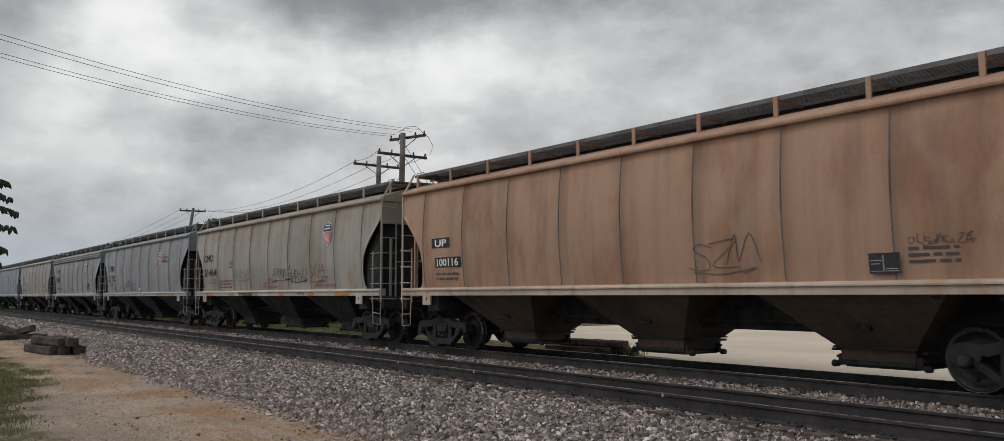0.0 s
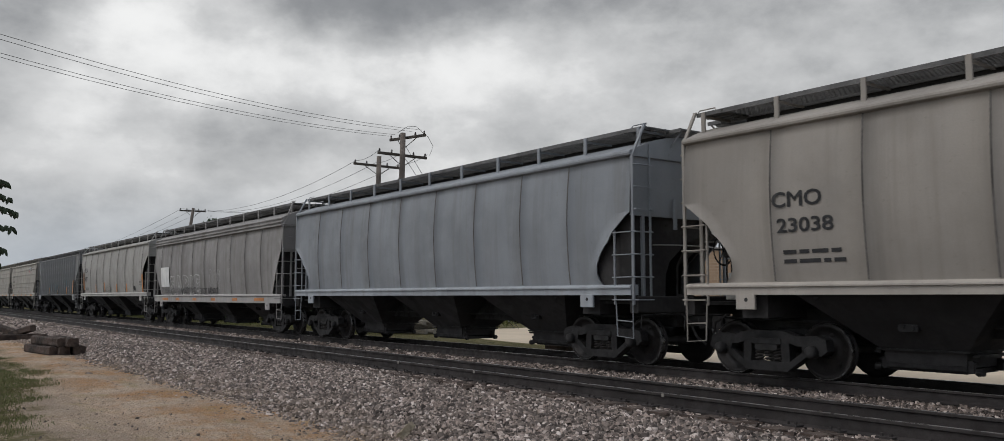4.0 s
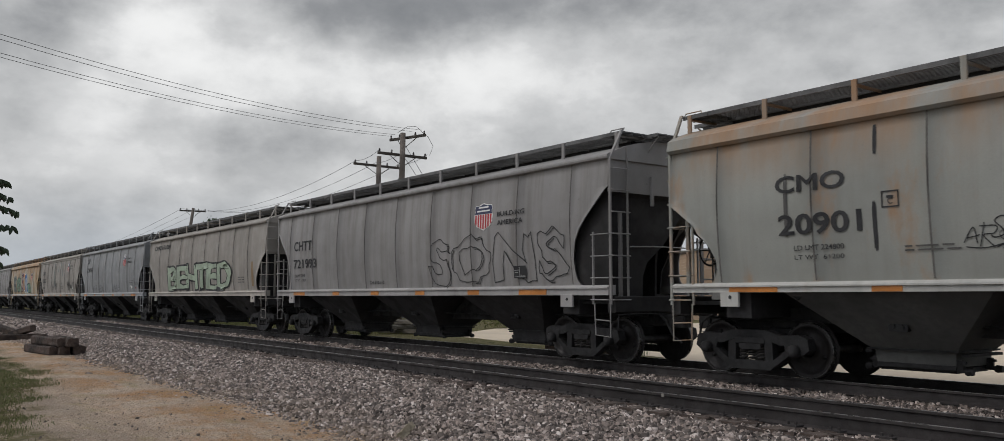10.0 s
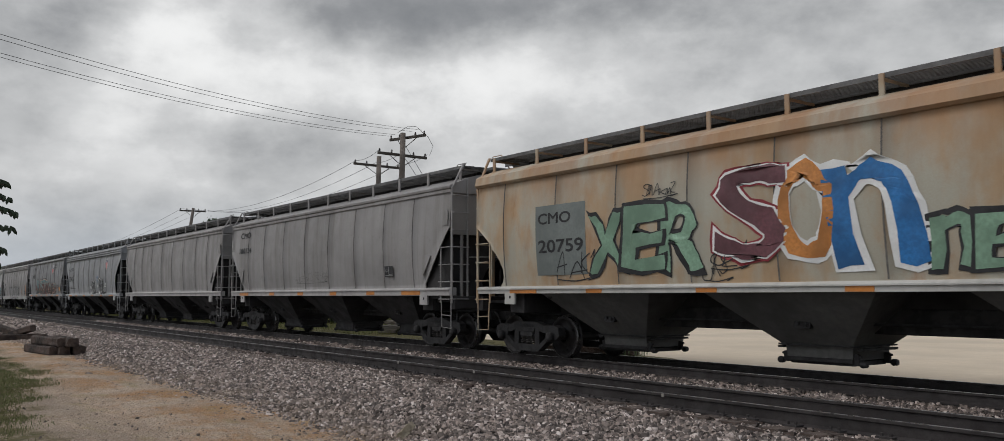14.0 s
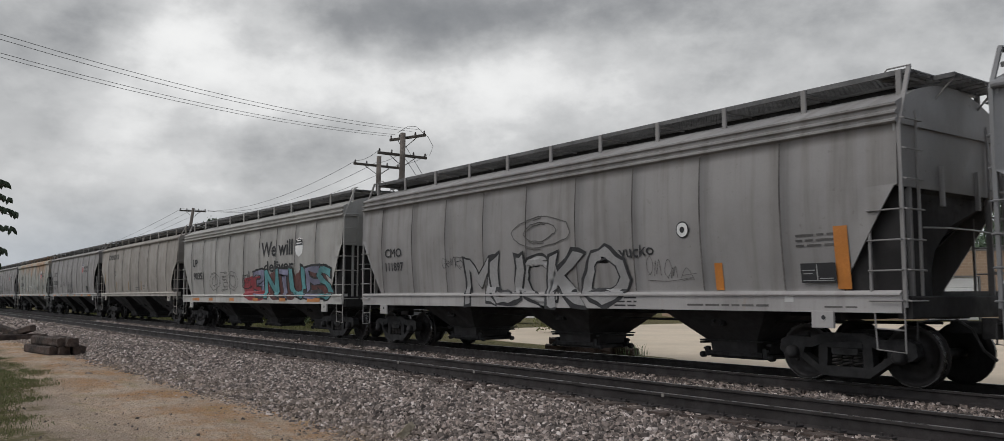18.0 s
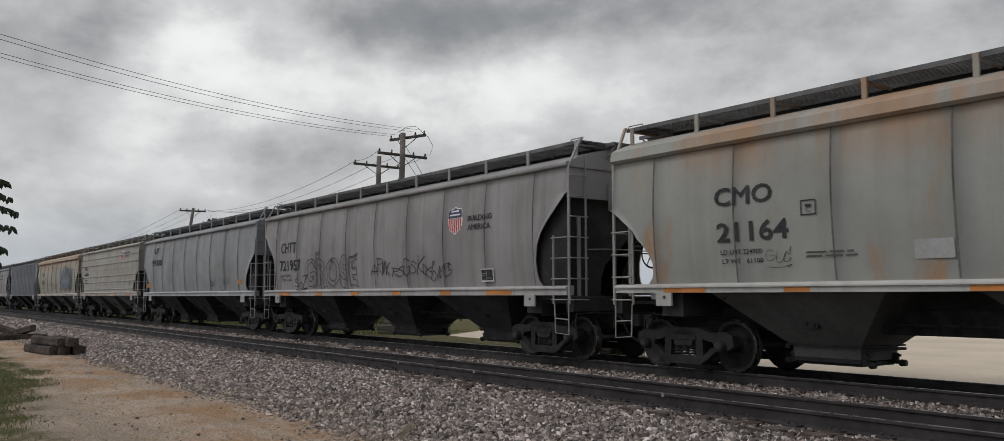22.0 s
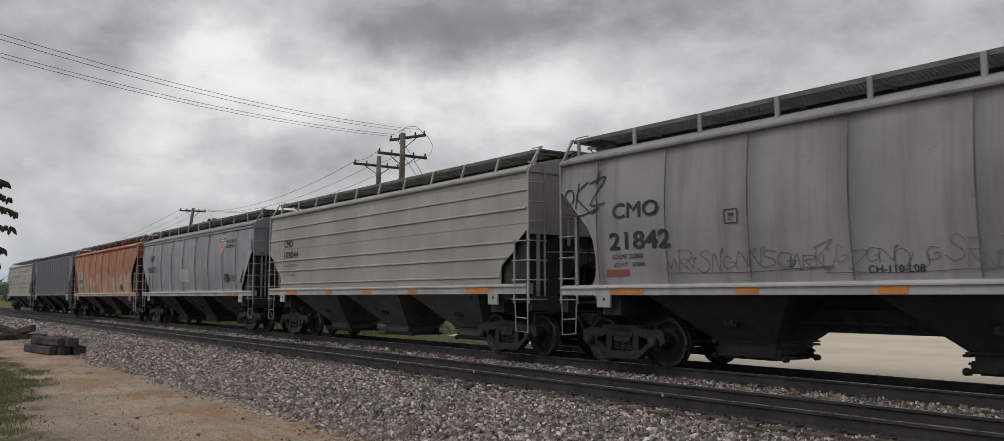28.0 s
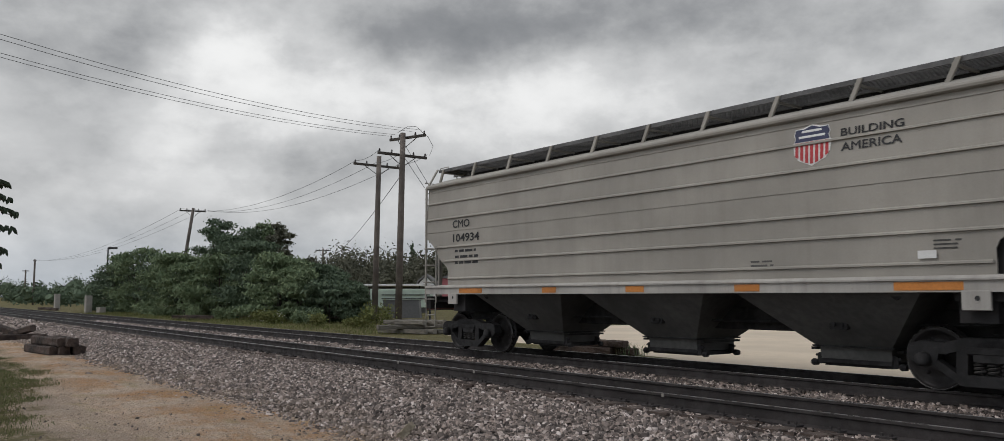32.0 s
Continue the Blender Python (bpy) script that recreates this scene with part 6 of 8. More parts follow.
HOPPER_BROWN = simple("brown_dusty_hopper_steel", (0.075, 0.050, 0.034), 0.85, 0.0, 0.45, 1.6)
CARS, protos = [], {}
for kind, rear, tone in TRAIN:
    if kind not in protos:
        protos[kind] = build_car(kind)
        car = protos[kind]
    else:
        car = copy_thing(protos[kind], Matrix())
    CARS.append(car)
    half = KINDS[kind]["length"] / 2 - 0.63
    car["start"] = rear + half
    car.matrix_basis = pose(rear + half, TRACK_Y, RAIL_Z)
    tagged(car, LOOKS[tone] + " covered hopper car with " + FORMS[kind], "rail car", "cars of the freight train")
for i, (car, (kind, rear, tone)) in enumerate(zip(CARS, TRAIN)):
    if tone in (BROWN, RUSTY):
        for o in car.children_recursive:
            if o.name.startswith("hopper_bay"):
                o.material_slots[0].link = "OBJECT"
                o.material_slots[0].material = HOPPER_BROWN
        faded = paint("faded_sill_paint", (0.46, 0.37, 0.29), dirt=0.3, rust=0.4, rust_col=(0.36, 0.19, 0.10), seed=i + 3.0)
        for o in car.children_recursive:
            if o.name.startswith(("side_sill", "jacking_pad", "ladder")):
                o.material_slots[0].link = "OBJECT"
                o.material_slots[0].material = faded
    if tone not in (BROWN, RUSTY) and kind != "post_rib":
        # sills get a lighter body colour: the light they catch is painted in
        base = {"lip": (0.47, 0.46, 0.43), "rail_rib": (0.40, 0.38, 0.35)}.get(kind, tuple(c * 1.42 for c in COLORS[tone]["base"]))
        pale = paint("pale_lit_sill_paint", base, dirt=0.3, rust=0.12, rust_col=(0.30, 0.20, 0.13), seed=i + 5.0)
        for o in car.children_recursive:
            if o.name.startswith(("side_sill", "jacking_pad")):
                o.material_slots[0].link = "OBJECT"
                o.material_slots[0].material = pale
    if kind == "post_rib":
        # scuffed posts in a lightened body colour, with the sky's light painted in
        bare = paint("scuffed_lit_post_paint", tuple(c * 1.35 for c in COLORS[tone]["base"]), dirt=0.3, rust=0.3, rust_col=(0.09, 0.07, 0.06), seed=i + 2.0)
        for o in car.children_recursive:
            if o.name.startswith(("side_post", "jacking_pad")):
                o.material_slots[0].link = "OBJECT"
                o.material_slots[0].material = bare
    if tone == RUSTY:
        for o in car.children_recursive:
            if o.name.startswith(("slope_sheet", "side_web", "shear_plate", "end_web", "end_sill")):
                o.material_slots[0].link = "OBJECT"
                o.material_slots[0].material = HOPPER_BROWN
    repaint(car, paint("car_paint_" + tone, seed=i + 1.0, **COLORS[tone]))

# ---------------------------------------------------------------- lettering, emblems, graffiti on the near sides
def tone(name, c, rough=0.65, vary=0.18):
    return simple(name + "_spray_paint", c, rough, 0.0, vary, 3.0, 0.001)


PAINTS = {
    "black": STENCIL, "dark": tone("faded_black", (0.095, 0.09, 0.085), vary=0.4), "white": STENCIL_WHITE, "whitepaint": tone("white", (0.55, 0.55, 0.53)), "amber": AMBER, "rust": tone("rust_red", (0.22, 0.075, 0.05)),
    "palegrey": tone("pale_grey", (0.40, 0.39, 0.38)), "greyplate": tone("grey_patch", (0.33, 0.33, 0.32)), "tanplate": tone("brown_strip", (0.28, 0.19, 0.10)), "green": tone("green_card", (0.06, 0.20, 0.11)),
    "tealgrey": tone("teal_grey_patch", (0.155, 0.175, 0.165)), "blackline": tone("black_line", (0.03, 0.03, 0.03)), "graffgrey": tone("grey_black", (0.06, 0.06, 0.06)), "bluepaint": tone("blue", (0.10, 0.16, 0.26)),
    "deepgreen": tone("deep_green_black", (0.035, 0.045, 0.040)), "maroon": tone("maroon", (0.10, 0.035, 0.03)), "redpaint": tone("dark_red", (0.25, 0.03, 0.04)), "orange": tone("orange", (0.50, 0.20, 0.05), vary=0.35),
    "teal": tone("dark_teal", (0.045, 0.115, 0.145), vary=0.5), "peach": tone("peach", (0.52, 0.33, 0.24), vary=0.2), "mint": tone("mint_green", (0.20, 0.33, 0.23), vary=0.35), "plum": tone("plum", (0.13, 0.05, 0.06), vary=0.4), "blue": tone("bright_blue", (0.02, 0.14, 0.36), vary=0.4),
    "piece": tone("pale_green", (0.33, 0.40, 0.30), vary=0.25), "silver": tone("silver", (0.27, 0.265, 0.26), vary=0.2), "teal2": tone("teal", (0.08, 0.24, 0.25), vary=0.35), "pale2": tone("peach_grey", (0.42, 0.33, 0.27), vary=0.2),
    "violet": tone("violet_grey", (0.21, 0.21, 0.30), vary=0.45), "dice": tone("charcoal", (0.05, 0.05, 0.05)), "bluefade": tone("faded_blue", (0.125, 0.155, 0.17), vary=0.5), "pinkfade": tone("faded_pink", (0.205, 0.182, 0.168), vary=0.4),
}


def night_teal():
    """Teal letters whose lower part is painted as a dark wood."""
    m = Nodes("teal_with_dark_wood_spray_paint")
    v = m.coords()
    rim = m.math("ADD", m.axis(v, 2), m.math("MULTIPLY", m.noise(v, 5.0, 5, 0.6, 0.2, 0.8), 0.22))
    sky = m.mix(m.noise(v, 1.2, 4), (0.075, 0.165, 0.175), (0.13, 0.225, 0.225))
    return m.done(m.mix(m.ramp(rim, 2.12, 2.20), (0.032, 0.042, 0.040), sky), 0.65)


PAINTS["nightteal"] = night_teal()
# the colours of the edges round graffiti letters, the outer one first
EDGES = {"teal": ("deepgreen",), "mint": ("black",), "plum": ("redpaint", "white"), "orange": ("white",), "blue": ("white",), "piece": ("black",), "silver": ("black",), "teal2": ("black",), "nightteal": ("black", "peach"), "pale2": ("black",), "violet": ("black",), "dice": ("black", "white")}


def side_y(kind, z, lift):
    """The near side's surface at height z, with a small lift off it."""
    k = KINDS[kind]
    if z < k["sill"][1]:
        return -(1.575 + lift)
    return -(half_width(kind, z) + (0.006 if k["panels"] > 1 else -0.010) + lift)


def wrap(me, kind, lift):
    """Lays a flat mesh (x, z in its first two coordinates) onto the car's side."""
    bm = bmesh.new()
    bm.from_mesh(me)
    zs = [v.co.y for v in bm.verts]
    if zs and max(zs) - min(zs) > 0.45:
        z = min(zs) + 0.22
        while z < max(zs):
            bmesh.ops.bisect_plane(bm, geom=bm.verts[:] + bm.edges[:] + bm.faces[:], plane_co=(0, z, 0), plane_no=(0, 1, 0))
            z += 0.22
        s = KINDS[kind]["sill"][1]
        if min(zs) < s:
            bmesh.ops.bisect_plane(bm, geom=bm.verts[:] + bm.edges[:] + bm.faces[:], plane_co=(0, s, 0), plane_no=(0, 1, 0))
    for v in bm.verts:
        v.co = (v.co.x, side_y(kind, v.co.y, lift + v.co.z), v.co.y)
    bm.to_mesh(me)
    bm.free()
    return me


def font_mesh(text, fat):
    cu = bpy.data.curves.new("word", "FONT")
    cu.body, cu.resolution_u, cu.offset = text, 3, fat
    if fat > 0.02:
        cu.space_character = 1.0 + fat * 1.2
    ob = bpy.data.objects.new("word", cu)
    me = bpy.data.meshes.new_from_object(ob)
    bpy.data.objects.remove(ob)
    bpy.data.curves.remove(cu)
    me.materials.clear()
    return me


def right_end(text):
    me = font_mesh(text, 0.0)
    x = max(v.co.x for v in me.vertices)
    bpy.data.meshes.remove(me)
    return x


def text_flat(text, fat=0.0):
    """The outline of a word as a flat mesh, at its own size; a heavy M is drawn by hand, since the font's crosses itself."""
    if "M" not in text or fat == 0.0:
        return font_mesh(text, fat)
    bm = bmesh.new()
    x = 0.0
    for k, bit in enumerate(text.split("M")):
        if k:
            f = fat
            pts = [(0.07 - f, -f), (0.07 - f, 0.68 + f), (0.17, 0.68 + f), (0.39, 0.41 + f), (0.61, 0.68 + f), (0.71 + f, 0.68 + f), (0.71 + f, -f), (0.61 - f, -f), (0.61 - f, 0.51), (0.40, 0.26 - f), (0.38, 0.26 - f), (0.17 + f, 0.51), (0.17 + f, -f)]
            bm.faces.new([bm.verts.new((x + a, b, 0)) for a, b in reversed(pts)])
            x += 0.78
        if bit.strip():
            me = font_mesh(bit, fat)
            for v in me.vertices:
                v.co.x += x
            bm.from_mesh(me)
            bpy.data.meshes.remove(me)
        if bit:
            x += right_end(bit + "I") - right_end("I")
    me = bpy.data.meshes.new("word")
    bm.to_mesh(me)
    bm.free()
    return me


def fit_box(me, x0, x1, z0, z1, ref=None):
    co = np.empty(len(me.vertices) * 3, np.float32)
    me.vertices.foreach_get("co", co)
    co = co.reshape(-1, 3)
    lo, hi = (co.min(0), co.max(0)) if ref is None else ref
    co[:, 0] = x0 + (co[:, 0] - lo[0]) / max(1e-6, hi[0] - lo[0]) * (x1 - x0)
    co[:, 1] = z0 + (co[:, 1] - lo[1]) / max(1e-6, hi[1] - lo[1]) * (z1 - z0)
    co[:, 2] = 0
    me.vertices.foreach_set("co", co.ravel())
    me.update()
    return lo, hi


def unsteady(me, amount, seed):
    """Bends the straight edges of letters as a spray can does."""
    bm = bmesh.new()
    bm.from_mesh(me)
    bmesh.ops.triangulate(bm, faces=bm.faces[:])
    bmesh.ops.subdivide_edges(bm, edges=bm.edges[:], cuts=1, use_grid_fill=True)
    for v in bm.verts:
        p = Vector((v.co.x * 3.2 + seed * 3.1, v.co.y * 3.2, seed))
        q = Vector((v.co.x * 9.0, v.co.y * 9.0, seed + 5))
        v.co.x += amount * (noise.noise(p) + 0.15 * noise.noise(q))
        v.co.y += amount * (noise.noise(p + Vector((9, 4, 2))) + 0.15 * noise.noise(q + Vector((3, 3, 3))))
    bm.to_mesh(me)
    bm.free()
    return me


def ribbon(segments, w):
    """Narrow strokes along polylines in the plane; later strokes lie a hair higher."""
    g = Geo()
    c = 0
    for pts in segments:
        pts = [Vector((p[0], p[1], 0)) for p in pts]
        for i in range(len(pts) - 1):
            d = (pts[i + 1] - pts[i])
            if d.length < 1e-5:
                continue
            d.normalize()
            n = Vector((-d.y, d.x, 0)) * w * 0.5
            a, b = pts[i] - d * w * 0.3, pts[i + 1] + d * w * 0.3
            h = Vector((0, 0, 0.0002 * (c % 17)))
            g.add([a - n + h, b - n + h, b + n + h, a + n + h], [(0, 1, 2, 3)])
            c += 1
    return g.mesh("strokes")


STROKES = [
    [[(0, 0), (0.15, 0.9), (0.3, 0.1), (0.55, 1.0), (0.8, 0.0)]], [[(0.8, 0.85), (0.4, 1.0), (0.1, 0.75), (0.6, 0.45), (0.7, 0.15), (0.2, 0.0), (-0.1, 0.2)]],
    [[(0.1, 0.0), (0.15, 1.0)], [(0.0, 0.95), (0.7, 0.9), (0.75, 0.6), (0.15, 0.5), (0.8, -0.1)]], [[(0.7, 0.8), (0.2, 0.95), (0.0, 0.5), (0.25, 0.05), (0.75, 0.2), (0.8, 0.5), (0.45, 0.45)]],
    [[(0.0, 0.1), (0.4, 1.05), (0.8, 0.0)], [(0.05, 0.4), (0.95, 0.5)]], [[(0.4, 0.0), (0.05, 0.3), (0.1, 0.8), (0.5, 0.95), (0.85, 0.6), (0.7, 0.15), (0.35, 0.0)]],
    [[(0.1, 1.0), (0.05, 0.1), (0.6, 0.05), (0.75, 0.9)]], [[(0.05, 0.0), (0.1, 0.95), (0.75, 0.1), (0.8, 1.0), (1.0, 1.1), (0.9, 0.85)]], [[(0.0, 0.9), (0.9, 0.95), (0.1, 0.1), (0.95, 0.0)]],
    [[(0.1, 1.0), (0.1, 0.0)], [(0.7, 1.0), (0.1, 0.5), (0.85, -0.1)]],
]


def rounded(pts, n=4):
    """A smooth stroke through the given points."""
    q = [pts[0]] + list(pts) + [pts[-1]]
    res = []
    for i in range(1, len(q) - 2):
        p0, p1, p2, p3 = q[i - 1], q[i], q[i + 1], q[i + 2]
        for k in range(n):
            t = k / n
            res.append(tuple(0.5 * (2 * p1[c] + (p2[c] - p0[c]) * t + (2 * p0[c] - 5 * p1[c] + 4 * p2[c] - p3[c]) * t * t + (3 * p1[c] - p0[c] - 3 * p2[c] + p3[c]) * t ** 3) for c in (0, 1)))
    return res + [q[-2]]


def scribble_lines(x0, x1, z0, z1, seed):
    """Slanted joined strokes, like a quick marker tag, with an underline or an arrow."""
    r = random.Random(seed * 7 + 1)
    w, h = x1 - x0, z1 - z0
    n = max(3, int(w / (h * 0.52)))
    lines = []
    slant = r.uniform(0.0, 0.25)
    for i in range(n):
        cw = w / n
        ox, oz, sx, sz = x0 + cw * (i + r.uniform(-0.25, 0.1)), z0 + h * r.uniform(0.02, 0.35), cw * r.uniform(0.8, 1.7), h * r.uniform(0.35, 0.85)
        for st in r.choice(STROKES):
            lines.append(rounded([(ox + sx * (a + r.uniform(-0.08, 0.08)) + slant * sz * b, oz + sz * (b + r.uniform(-0.06, 0.06))) for a, b in st]))
    if r.random() < 0.6:
        lines.append(rounded([(x0 + w * 0.02, z0 + h * 0.06), (x0 + w * 0.5, z0 + h * 0.0), (x1, z0 + h * 0.14), (x0 + w * 0.8, z0 + h * 0.02)]))
    if r.random() < 0.4:
        lines.append([(x1 - 0.1 * w, z1 - 0.25 * h), (x1, z1), (x1 - 0.04 * w, z1 - 0.3 * h)])
    return lines


COUNT = [0]


def sign(i, paint_name, what, x0, x1, z0, z1):
    car, kind = CARS[i], TRAIN[i][0]
    COUNT[0] += 1
    seed = COUNT[0]
    mat = PAINTS.get(paint_name, STENCIL)
    if what == "logo":
        return emblem(car, kind, x0, x1, z0, z1, paint_name)
    if what == "plate":
        me = Geo().add([(x0, z0, 0), (x1, z0, 0), (x1, z1, 0), (x0, z1, 0)], [(0, 1, 2, 3)]).mesh("painted_patch")
        name = "reflector" if paint_name in ("amber", "tanplate") else "painted_patch"
        return part(name, wrap(me, kind, 0.124 if kind == "post_rib" and name == "reflector" else 0.030 if paint_name == "white" else 0.004), mat, car)
    if what == "box":
        me = Geo().add([(x0, z0, 0), (x1, z0, 0), (x1, z1, 0), (x0, z1, 0)], [(0, 1, 2, 3)]).mesh("stencil_box")
        b = part("stencil_box", wrap(me, kind, 0.034), STENCIL, car, "black lubrication stencil box")
        w, h = x1 - x0, z1 - z0
        for (a, c, d, e) in ((0.05, 0.42, 0.62, 0.66), (0.08, 0.35, 0.45, 0.49), (0.46, 0.49, 0.15, 0.92), (0.54, 0.92, 0.2, 0.24), (0.05, 0.95, 0.10, 0.13)):
            me = Geo().add([(x0 + a * w, z0 + d * h, 0), (x0 + c * w, z0 + d * h, 0), (x0 + c * w, z0 + e * h, 0), (x0 + a * w, z0 + e * h, 0)], [(0, 1, 2, 3)]).mesh("stencil_line")
            part("stencil_line", wrap(me, kind, 0.037), PAINTS["greyplate"], b)
        return b
    if what.startswith("bars"):
        n = int(what[4:])
        r = random.Random(seed)
        g = Geo()
        for k in range(n):
            a = z1 - (z1 - z0) * (k + 0.15) / n
            b = a - (z1 - z0) * 0.42 / n
            x = x0
            while x < x1 - 0.04:
                w = min(x1 - x, r.uniform(0.10, 0.38))
                g.add([(x, b, 0), (x + w, b, 0), (x + w, a, 0), (x, a, 0)], [(0, 1, 2, 3)])
                x += w + 0.05
        return part("stencil_text", wrap(g.mesh("stencil_text"), kind, 0.005), mat, car)
    if what == "plate C":
        w = 0.02
        g = Geo()
        for (a, b, c, d) in ((x0, x1, z1 - w, z1), (x0, x1, z0, z0 + w), (x0, x0 + w, z0 + w, z1 - w), (x1 - w, x1, z0 + w, z1 - w), (x0 + 0.08, x1 - 0.08, z1 - 0.11, z1 - 0.07)):
            g.add([(a, c, 0), (b, c, 0), (b, d, 0), (a, d, 0)], [(0, 1, 2, 3)])
        p = part("plate_stencil", wrap(g.mesh("plate_stencil"), kind, 0.005), mat, car)
        me = text_flat("C")
        fit_box(me, x0 + (x1 - x0) * 0.36, x0 + (x1 - x0) * 0.64, z0 + (z1 - z0) * 0.2, z0 + (z1 - z0) * 0.56)
        part("lettering", wrap(me, kind, 0.006), mat, p)
        return p
    if what == "scribble":
        me = ribbon(scribble_lines(x0, x1, z0, z1, seed), max(0.009, min(0.020, (z1 - z0) * 0.024)) * (1.7 if paint_name in ("black", "rust") else 1.0))
        return part("graffiti_tag", wrap(me, kind, 0.007), mat, car, "scrawled marker tag")
    if what.startswith("tag:"):
        me = text_flat(what[4:], 0.012)
        fit_box(me, x0, x1, z0, z1)
        unsteady(me, 0.16 * (z1 - z0), seed)
        return part("graffiti_tag", wrap(me, kind, 0.009), mat, car, "scrawled marker tag")
    if what == "eye":
        # a painted ring or eye: dark rim, pale round, dark heart
        cx, cz, made = (x0 + x1) / 2, (z0 + z1) / 2, None
        for q, (k, p_) in enumerate(((1.0, "black"), (0.84, "white"), (0.36, "black"))):
            pts = [(cx + (x1 - x0) / 2 * k * math.cos(a * 0.2618), cz + (z1 - z0) / 2 * k * math.sin(a * 0.2618), 0) for a in range(24)]
            me = wrap(Geo().add(pts, [tuple(range(24))]).mesh("painted_round"), kind, 0.008 + 0.004 * q)
            made = part("painted_round", me, PAINTS[p_], made or car, "" if made else "round black and white painted mark") if q < 2 else part("painted_heart", me, PAINTS[p_], made.parent)
        return made
    if what.startswith("oval"):
        # a soft round daub with a pale rim
        made = None
        for q, (k, p_) in enumerate(((1.12, "pinkfade"), (0.98, paint_name))):
            pts = [((x0 + x1) / 2 + (x1 - x0) / 2 * k * math.cos(a * 0.1963), (z0 + z1) / 2 + (z1 - z0) / 2 * k * math.sin(a * 0.1963), 0) for a in range(32)]
            me = wrap(Geo().add(pts, [tuple(range(32))]).mesh("painted_oval"), kind, 0.006 + 0.006 * int(what[4:]) + 0.003 * q)
            made = part("painted_oval" if q == 0 else "graffiti_fill", me, PAINTS[p_], made or car, "faded blue sprayed oval with a pinkish rim" if q == 0 else "blue fill of a sprayed oval")
        return made.parent
    if what == "cloud":
        r = random.Random(seed)
        pts = []
        for t in range(48):
            a = 6.283 * t / 48
            c, s = math.cos(a), math.sin(a)
            q = (abs(c) ** 4 + abs(s) ** 4) ** -0.25 * (0.9 + 0.1 * abs(math.sin(5 * a + seed)))
            pts.append(((x0 + x1) / 2 + (x1 - x0) / 2 * q * c, (z0 + z1) / 2 + (z1 - z0) / 2 * q * s, 0))
        me = Geo().add(pts, [tuple(range(48))]).mesh("graffiti_cloud")
        return part("graffiti_cloud" if z1 - z0 < 2 * (x1 - x0) else "paint_smear", wrap(me, kind, 0.004), mat, car, "dark painted cloud behind graffiti" if z1 - z0 < 2 * (x1 - x0) else "dull dark smear along a seam")
    if what.startswith("outline:"):
        me = text_flat(what[8:], 0.035)
        fit_box(me, x0, x1, z0, z1)
        unsteady(me, 0.14 * min(1.2, z1 - z0), seed)
        bm = bmesh.new()
        bm.from_mesh(me)
        segs = [[tuple(v.co) for v in e.verts] for e in bm.edges if len(e.link_faces) == 1]
        bm.free()
        bpy.data.meshes.remove(me)
        off = [[(a + 0.05 + 0.02 * math.sin(9 * b), b - 0.04) for a, b, _ in s] for k, s in enumerate(segs) if int(s[0][0] * 3.1) % 4 == 0]
        me = ribbon(segs + off, 0.022 if z1 - z0 > 0.5 else 0.015)
        return part("graffiti_outline", wrap(me, kind, 0.007), mat, car, "hand-drawn outline graffiti letters")
    if what.startswith("fat:"):
        word = what[4:]
        r = random.Random(seed)
        n = len(word)
        w = (x1 - x0) / n
        bub = paint_name in ("violet", "silver", "mint", "teal", "piece")
        wide = 0.14 if bub else 0.08
        rims = EDGES[paint_name]
        for j, ch in enumerate(word):
            tilt, dz = r.uniform(-0.16, 0.16), r.uniform(-0.04, 0.04) * (z1 - z0)
            a, b = x0 + w * (j - wide), x0 + w * (j + 1 + wide)
            made = None
            # rims from the outside in, then the fill
            for layer in range(len(rims) + 1):
                last = layer == len(rims)
                me = text_flat(ch, (0.055 if bub else 0.045) - (0.03 * layer / len(rims)))
                m = 0.0 if layer == 0 else (0.05 + 0.02 * (z1 - z0)) * (layer / len(rims)) ** 0.9
                fit_box(me, a + m, b - m, z0 + m + max(0, dz), z1 - m + min(0, dz))
                zc = (z0 + z1) / 2
                for v in me.vertices:
                    v.co.x += tilt * (v.co.y - zc) + 0.02 * math.sin(9 * v.co.y + j)
                    v.co.y += 0.03 * math.sin(5 * v.co.x + j)
                unsteady(me, 0.10 * min(1.2, z1 - z0), seed + j * 0.37)
                lift = 0.006 + 0.009 * (j % 2) + 0.004 * layer
                if layer == 0:
                    made = part("graffiti_letter", wrap(me, kind, lift), PAINTS[rims[0]], car, "graffiti letter with a thick painted edge")
                elif not last:
                    part("graffiti_rim", wrap(me, kind, lift), PAINTS[rims[layer]], made, "inner outline of a graffiti letter")
                else:
                    part("graffiti_fill", wrap(me, kind, lift), PAINTS["teal2"] if paint_name == "violet" and j % 2 else mat, made, "coloured fill of a graffiti letter")
        return made
    me = text_flat(what, 0.02 if what in ("We will", "deliver") else 0.02 if z1 - z0 > 0.12 else 0.012 if z1 - z0 > 0.08 else 0.0)
    fit_box(me, x0, x1, z0, z1)
    if z1 - z0 < 0.17 or len(what) == 1:
        return part("lettering", wrap(me, kind, 0.009), mat, car)
    # large letters stand one by one
    bm = bmesh.new()
    bm.from_mesh(me)
    bpy.data.meshes.remove(me)
    left, made = set(bm.verts), None
    while left:
        seen, todo = set(), [min(left, key=lambda v: (v.co.x, v.co.y))]
        while todo:
            v = todo.pop()
            if v not in seen:
                seen.add(v)
                todo += [e.other_vert(v) for e in v.link_edges]
        left -= seen
        order = {v: n for n, v in enumerate(sorted(seen, key=lambda v: v.index))}
        faces = {f for v in seen for f in v.link_faces}
